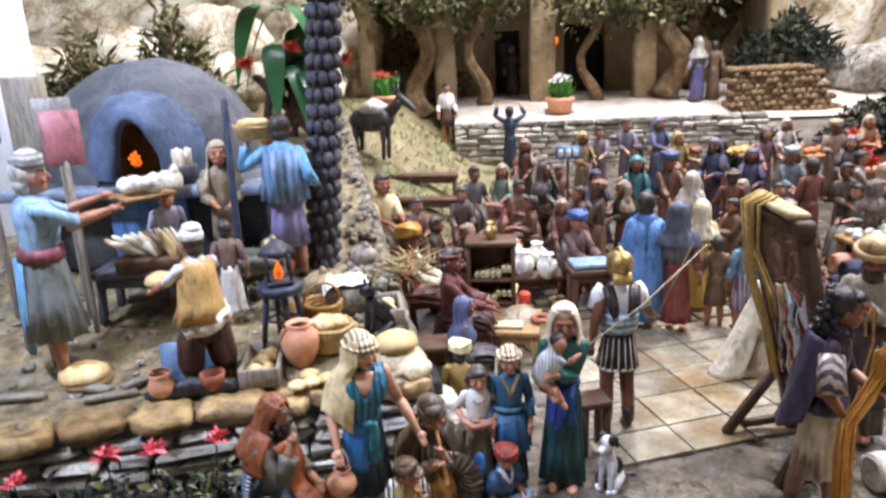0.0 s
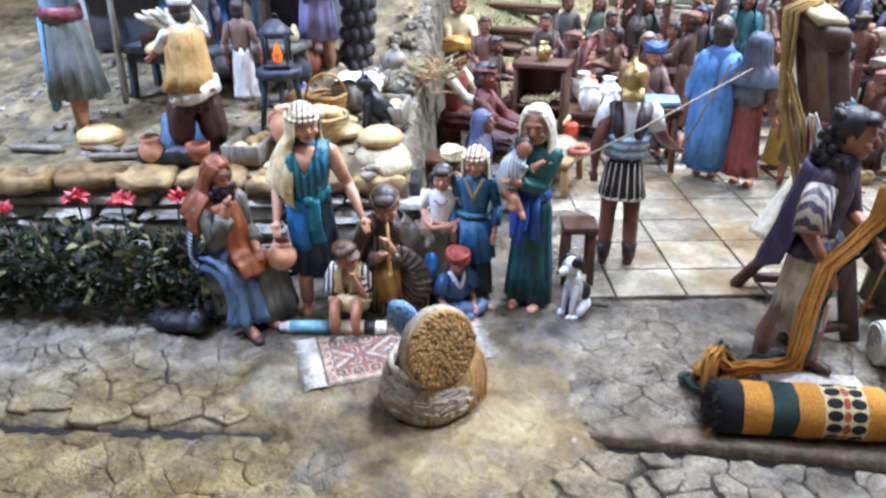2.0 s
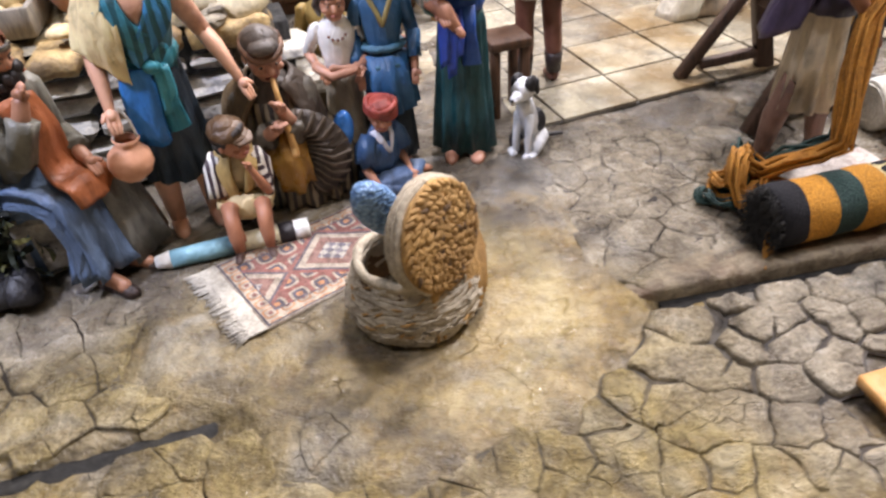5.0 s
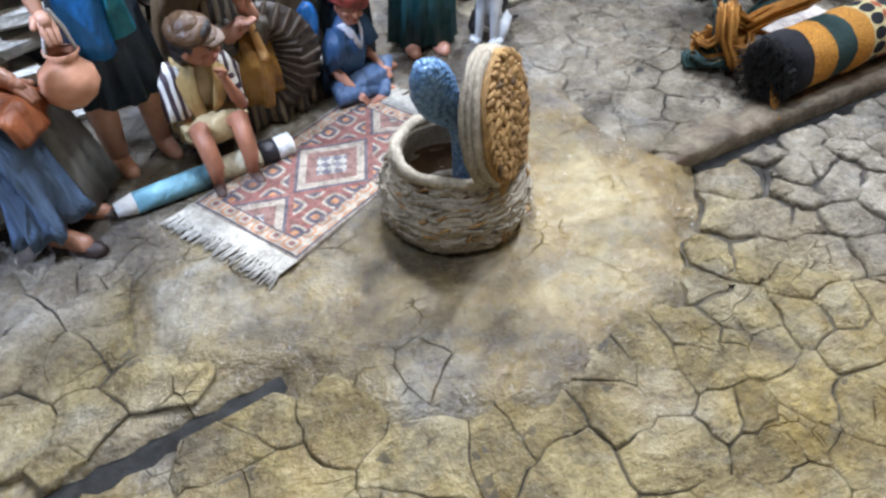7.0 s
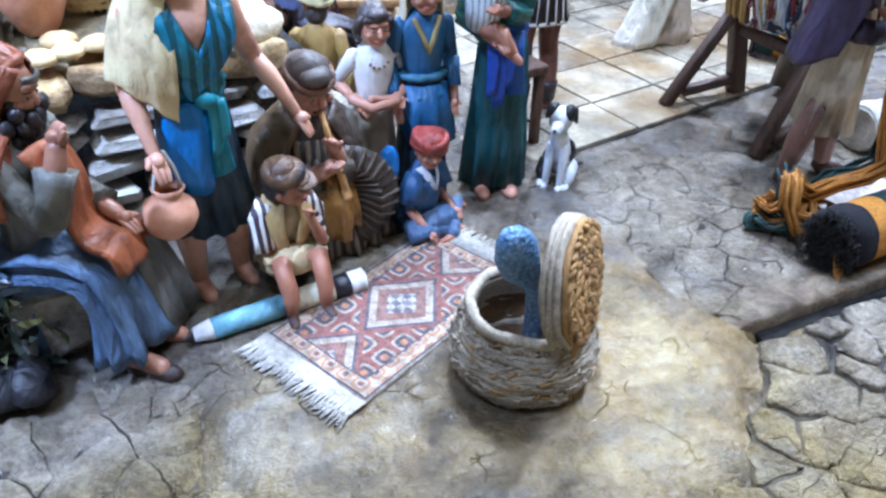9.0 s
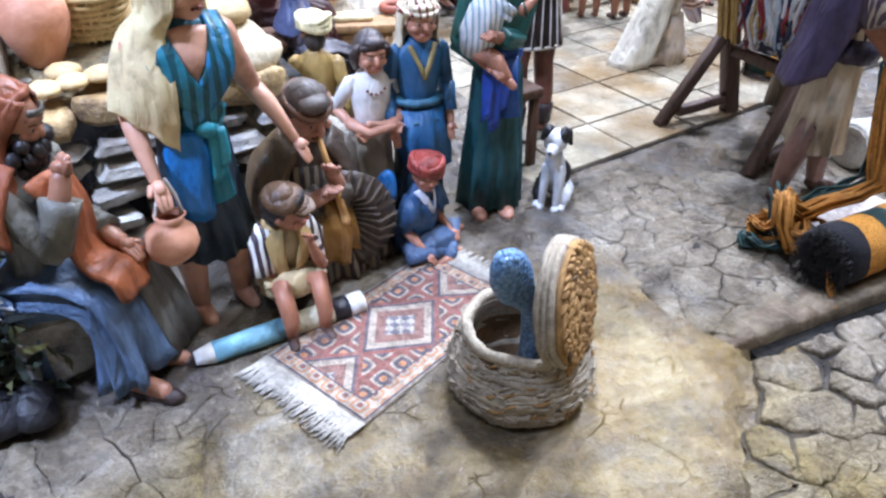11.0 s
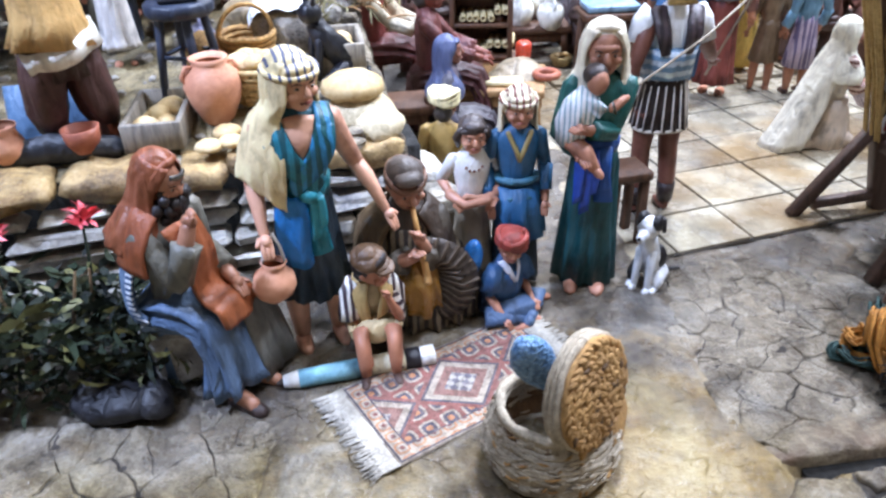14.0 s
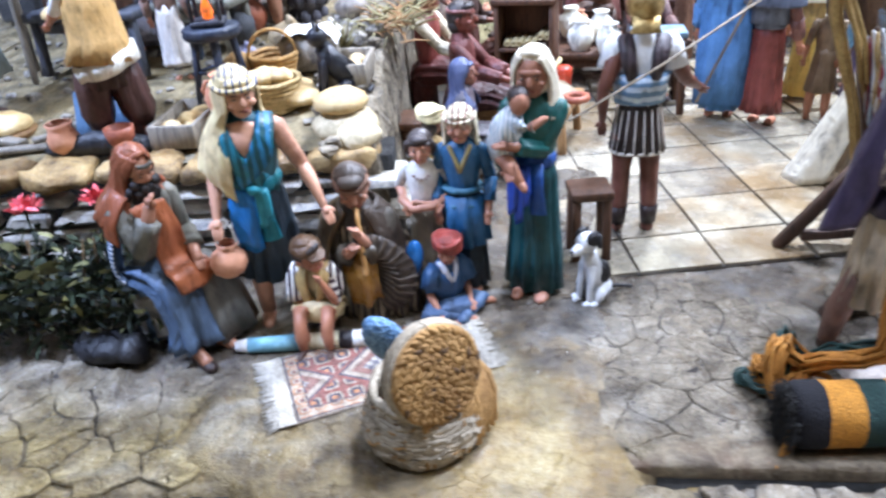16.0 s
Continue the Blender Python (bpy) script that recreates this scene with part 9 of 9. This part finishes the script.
for i, (x, y, z, s) in enumerate(((.98, 2.62, .30, .10), (1.2, 2.75, .38, .14), (1.42, 2.6, .34, .15), (.92, 2.70, .28, .07), (-.62, 2.15, .42, .12), (-.95, 2.25, .46, .18), (-.42, 2.25, .40, .10), (-1.3, 2.1, .45, .2), (-.75, 2.45, .55, .16), (-.50, 2.6, .5, .13))):
    boulder(x, y, z, s, "pale weathered boulder among the hills", M_SUNROCK if x < 0 else M_ROCK, i * 3.1)
# dry grass on the slope
grs = MB()
rr = random.Random(14)
for i in range(2600):
    x, y = rr.uniform(-.6, .05), rr.uniform(1.6, 2.4)
    z = hill_z(x, y)
    grs.leaf((x, y, z), (x + rr.uniform(-.015, .015), y + rr.uniform(-.015, .015), z + rr.uniform(.006, .02)), .003, 0 if rr.random() < .75 else 1)
tagged(grs.obj("dry_grass", [M_DRY, M_LEAF2], smooth=False), "short dry grass on the slope", "grass", kind="stuff")

# ---------------------------------------------------------------- stones, tiles and courses, piece by piece
def clip_cell(poly, a, b):
    """The part of poly nearer to a than to b."""
    m, d = (a + b) / 2, b - a
    out = []
    for i in range(len(poly)):
        p, q = poly[i], poly[(i + 1) % len(poly)]
        sp, sq = (p - m).dot(d), (q - m).dot(d)
        if sp <= 0:
            out.append(p)
        if sp * sq < 0:
            out.append(p + (q - p) * (sp / (sp - sq)))
    return out


def bent(p):
    """Lets the joints wander."""
    q = noise.noise_vector(Vector((p.x * 26, p.y * 26, 2.0))) * .0085 + noise.noise_vector(Vector((p.x * 90, p.y * 90, 5.0))) * .0036
    return Vector((p.x + q.x, p.y + q.y))


def outline(poly):
    pts = []
    for i in range(len(poly)):
        p, q = poly[i], poly[(i + 1) % len(poly)]
        k = max(1, int((q - p).length / 0.006))
        pts += [p + (q - p) * (j / k) for j in range(k)]
    return [bent(p) for p in pts]


def stone_piece(mb, pts, gap, lift, rnd, base):
    c = sum(pts, Vector((0, 0))) / len(pts)
    ring = []
    for p in pts:
        d = p - c
        r = max(d.length, .002)
        open_ = .55 + 2.6 * noise.noise(Vector((p.x * 31, p.y * 31, 12)))
        ring.append(d * max(.3, (r - gap * rnd.uniform(.7, 1.3) * max(-.6, open_)) / r))
    n = len(ring)
    lean = .035 + 6.0 * max(0.0, lift - .0022)
    tilt = Vector((rnd.uniform(-lean, lean), rnd.uniform(-lean, lean)))
    vs = [(d.x, d.y, base) for d in ring]
    for k, up_ in ((.985, .35), (.93, .75), (.80, 1.0), (.5, 1.15)):
        for d in ring:
            e = d * k
            h = lift * up_ + tilt.dot(e) + (.0018 * noise.noise(Vector(((c.x + e.x) * 60, (c.y + e.y) * 130, 1))) + .0016 * noise.noise(Vector(((c.x + e.x) * 150, (c.y + e.y) * 240, 7))) if k < .95 else 0)
            vs.append((e.x, e.y, h))
    vs.append((0, 0, lift * 1.15))
    fs = [(k * n + i, k * n + (i + 1) % n, (k + 1) * n + (i + 1) % n, (k + 1) * n + i) for k in range(4) for i in range(n)]
    fs += [(4 * n + i, 4 * n + (i + 1) % n, 5 * n) for i in range(n)]
    mb.add(vs, fs)
    return c


def beside_slot(poly, s):
    """Cuts a stone off at the open board joints."""
    for x0, y0, x1, y1 in SLOTS:
        if x0 - .05 < s.x < x1 + .03:
            a, d = Vector((x0, y0)), Vector((x1 - x0, y1 - y0)).normalized()
            w = Vector((-d.y, d.x))
            side = 1 if (s - a).dot(w) > 0 else -1
            poly = clip_cell(poly, a + w * side * .0145, a - w * side * .0045)
            if len(poly) < 3:
                return poly
    return poly


rnd = random.Random(42)
seeds = []
STEP = .0285
for i in range(66):
    for j in range(32):
        if rnd.random() < (.06 if i > 33 else .26):
            continue
        seeds.append(Vector((-.78 + STEP * (i + .5 * (j % 2)) + rnd.uniform(-.46, .46) * STEP, .04 + STEP * j * .93 + rnd.uniform(-.44, .44) * STEP)))
near_count = 0
rest = MB()
bed = MB()
cells = sorted((s for s in seeds if stone_zone(s.x, s.y)), key=lambda s: (s.x - .12) ** 2 + (s.y - .52) ** 2)
for s in cells:
    poly = [s + Vector(q) * .06 for q in ((-1, -1), (1, -1), (1, 1), (-1, 1))]
    for o in seeds:
        if o is not s and abs(o.x - s.x) < .11 and abs(o.y - s.y) < .11:
            poly = clip_cell(poly, s, o)
            if len(poly) < 3:
                break
    if len(poly) > 2:
        poly = beside_slot(poly, s)
    if len(poly) < 3:
        continue
    line = outline(poly)
    for x0, y0, x1, y1 in SLOTS:
        if x0 - .04 < s.x < x1:
            o, d = Vector((x0, y0)), Vector((x1 - x0, y1 - y0)).normalized()
            w = Vector((-d.y, d.x))
            side = 1 if (s - o).dot(w) > 0 else -1
            line = [p + w * side * max(0.0, .0056 - (p - o).dot(w) * side) if -.01 < (p - o).dot(d) < (x1 - x0) else p for p in line]
    bc = sum(line, Vector((0, 0))) / len(line)
    bed.add([(q.x, q.y, gz(q.x, q.y) - .0008) for q in [bc + (p - bc) * 1.01 for p in line]] + [(bc.x, bc.y, gz(bc.x, bc.y) - .0008)], [(i, (i + 1) % len(line), len(line)) for i in range(len(line))])
    mb = MB()
    # well-trodden stones lie nearly flush, with closed joints
    worn = smoothstep(-.15, .25, noise.noise(Vector((s.x * 6, s.y * 6, 7))) + .25 - .9 * smoothstep(.1, .45, s.x) + 1.3 * smoothstep(.575, .63, s.y) + 1.1 * smoothstep(.45, .39, s.y))
    proud = smoothstep(.10, .22, s.x) * smoothstep(.60, .56, s.y) * smoothstep(.38, .45, s.y)
    c = stone_piece(mb, line, .0013 - .0009 * worn + .0006 * proud, rnd.uniform(.0007, .0022) * (1 - .7 * worn) + proud * rnd.uniform(.0002, .0020), rnd, -.006)
    if near_count < 300:
        ob = mb.obj("flagstone", M_STONE, ground)
        ob.matrix_basis = pose(c.x, c.y, gz(c.x, c.y))
        near_count += 1
    else:
        rest.add([(p.x + c.x, p.y + c.y, p.z) for p in mb.v], mb.f)
bed.obj("joint_bed", M_GAP, ground, "earthy joints between the flagstones")["kind"] = "stuff"
if rest.v:
    r_ = rest.obj("outer_flagstones", M_STONE, ground)
    r_["kind"] = "stuff"
for x0, y0, x1, y1 in SLOTS:
    mb = MB().beam((x0 + .02, y0 + .004, -.0098), (x1 - .012, y1 - .002, -.0098), .006, .016, 0, .1, (0, 0, 1)).rough(.0008, 60)
    mb.obj("board_joint", M_SLOT, ground, "open dark joint between stage boards")

# broken plaster edge standing up behind the open joint
lip = MB()
lx = [.218 + .006 * i for i in range(122)]
prof_ = ((.036, -.001), (.024, .0022), (.014, .0040), (.006, .0050), (.0012, .0040), (-.0006, .0010), (-.0010, -.014))
pts_ = []
for x in lx:
    x0, y0, x1, y1 = SLOTS[1]
    e = smoothstep(.216, .252, x)
    for dy, dz in prof_:
        q = noise.noise_vector(Vector((x * 60, dy * 90, 3)))
        y = y0 + (y1 - y0) * (x - x0) / (x1 - x0) + .0058 + dy * (.35 + .65 * e) + .0022 * q.y * (dy > -.0005)
        pts_.append((x, y, gz(x, y) + dz * (e if dz > 0 else 1) + (.0020 * q.z * e if 0 < dz else 0)))
nl = len(prof_)
lip.add(pts_, [(i * nl + j, i * nl + j + 1, (i + 1) * nl + j + 1, (i + 1) * nl + j) for i in range(len(lx) - 1) for j in range(nl - 1)])
lip.obj("broken_edge", M_LIP, ground, "brown broken plaster edge along the open joint")

# square pavement
U, V = Vector((.956, .292)), Vector((-.292, .956))
us = [.13, .215, .30, .385, .467, .551, .644, .726, .812, .897, .98, 1.065, 1.15, 1.235, 1.32]
vs_ = [.726, .793, .873, .945, 1.022, 1.10, 1.178, 1.256, 1.334]
grout = MB()
gu = [us[0] + (us[-1] - us[0]) * i / 40 for i in range(41)]
gv = [vs_[0] + (vs_[-1] - vs_[0]) * i / 24 for i in range(25)]
pts = [U * a + V * b for a in gu for b in gv]
grout.add([(p.x, p.y, gz(p.x, p.y) - .0014) for p in pts], [(i * 25 + j, (i + 1) * 25 + j, (i + 1) * 25 + j + 1, i * 25 + j + 1) for i in range(40) for j in range(24)])
pavement = tagged(grout.obj("pavement", M_GROUT), "square stone pavement of cream-grey slabs with dark joints", "pavement", kind="structure")
for i in range(len(us) - 1):
    for j in range(len(vs_) - 1):
        a0, a1, b0, b1 = us[i], us[i + 1], vs_[j], vs_[j + 1]
        c = U * ((a0 + a1) / 2) + V * ((b0 + b1) / 2)
        if c.x < terrace_right(c.y) + .16:
            continue
        w, d = a1 - a0 - .0028, b1 - b0 - .0028
        mb = MB().box((0, 0, -.0035), (w, d, .010), 0, .08, None, .008)
        ob = mb.obj("slab", M_TILE, pavement, smooth=False)
        ob.matrix_basis = pose(c.x, c.y, gz(c.x, c.y) + rnd.uniform(-.0006, .0006), rnd.uniform(-.4, .4), rnd.uniform(-.4, .4), math.degrees(math.atan2(U.y, U.x)))

# courses of the terrace wall
inv = wall_core.matrix_basis.inverted()
ang = math.degrees(math.atan(.247))
z = 0.0
while z < .100:
    h = rnd.choice((.014, .018, .022))
    x = -1.0 + rnd.uniform(0, .05)
    while x < -.05:
        L = rnd.uniform(.035, .10)
        mb = MB().box((0, 0, 0), (L - .006, .05, h - rnd.uniform(.003, .007)), 0, .22, None, .18)
        mb.rough(.0025, 70, x * 9 + z * 50)
        ob = mb.obj("stone", M_WALL, wall_core, smooth=False)
        xc = x + L / 2 * math.cos(radians(ang))
        ob.matrix_basis = inv @ pose(xc, wall_y(xc) + rnd.uniform(-.006, .009) + .012, z + h / 2, rnd.uniform(-3, 3), rnd.uniform(-2, 2), ang + rnd.uniform(-4, 4))
        x += L * math.cos(radians(ang)) + .002
    z += h
x = -1.0
while x < -.07:
    L = rnd.uniform(.042, .090)
    mb = MB().boulder((0, 0, 0), (L - .002, rnd.uniform(.050, .066), rnd.uniform(.017, .024)), 0, x * 31, .16).rough(.0030, 60, x * 17).rough(.0012, 150)
    ob = mb.obj("coping_stone", M_CAP, wall_core)
    xc = x + L / 2
    ob.matrix_basis = inv @ pose(xc, wall_y(xc) + .014 + rnd.uniform(-.004, .004), .117 + rnd.uniform(-.002, .003), rnd.uniform(-3, 3), rnd.uniform(-3, 3), ang + rnd.uniform(-3, 3))
    x += L * math.cos(radians(ang))

# stones of the far terrace wall
z = 0.10
while z < FAR_Z + .004:
    h = rnd.uniform(.013, .019)
    x = 0.0
    while x < .95:
        L = rnd.uniform(.03, .09)
        mb = MB().box((0, 0, 0), (L - .003, .03, h - .002), 0, .22, None, .15)
        ob = mb.obj("stone", M_WALL if z < FAR_Z - .012 else M_ROCK, far_terrace, smooth=False)
        ob.matrix_basis = pose(x + L / 2, FAR_Y + rnd.uniform(-.004, .006), z + h / 2, rnd.uniform(-3, 3), 0, rnd.uniform(-3, 3))
        x += L
    z += h
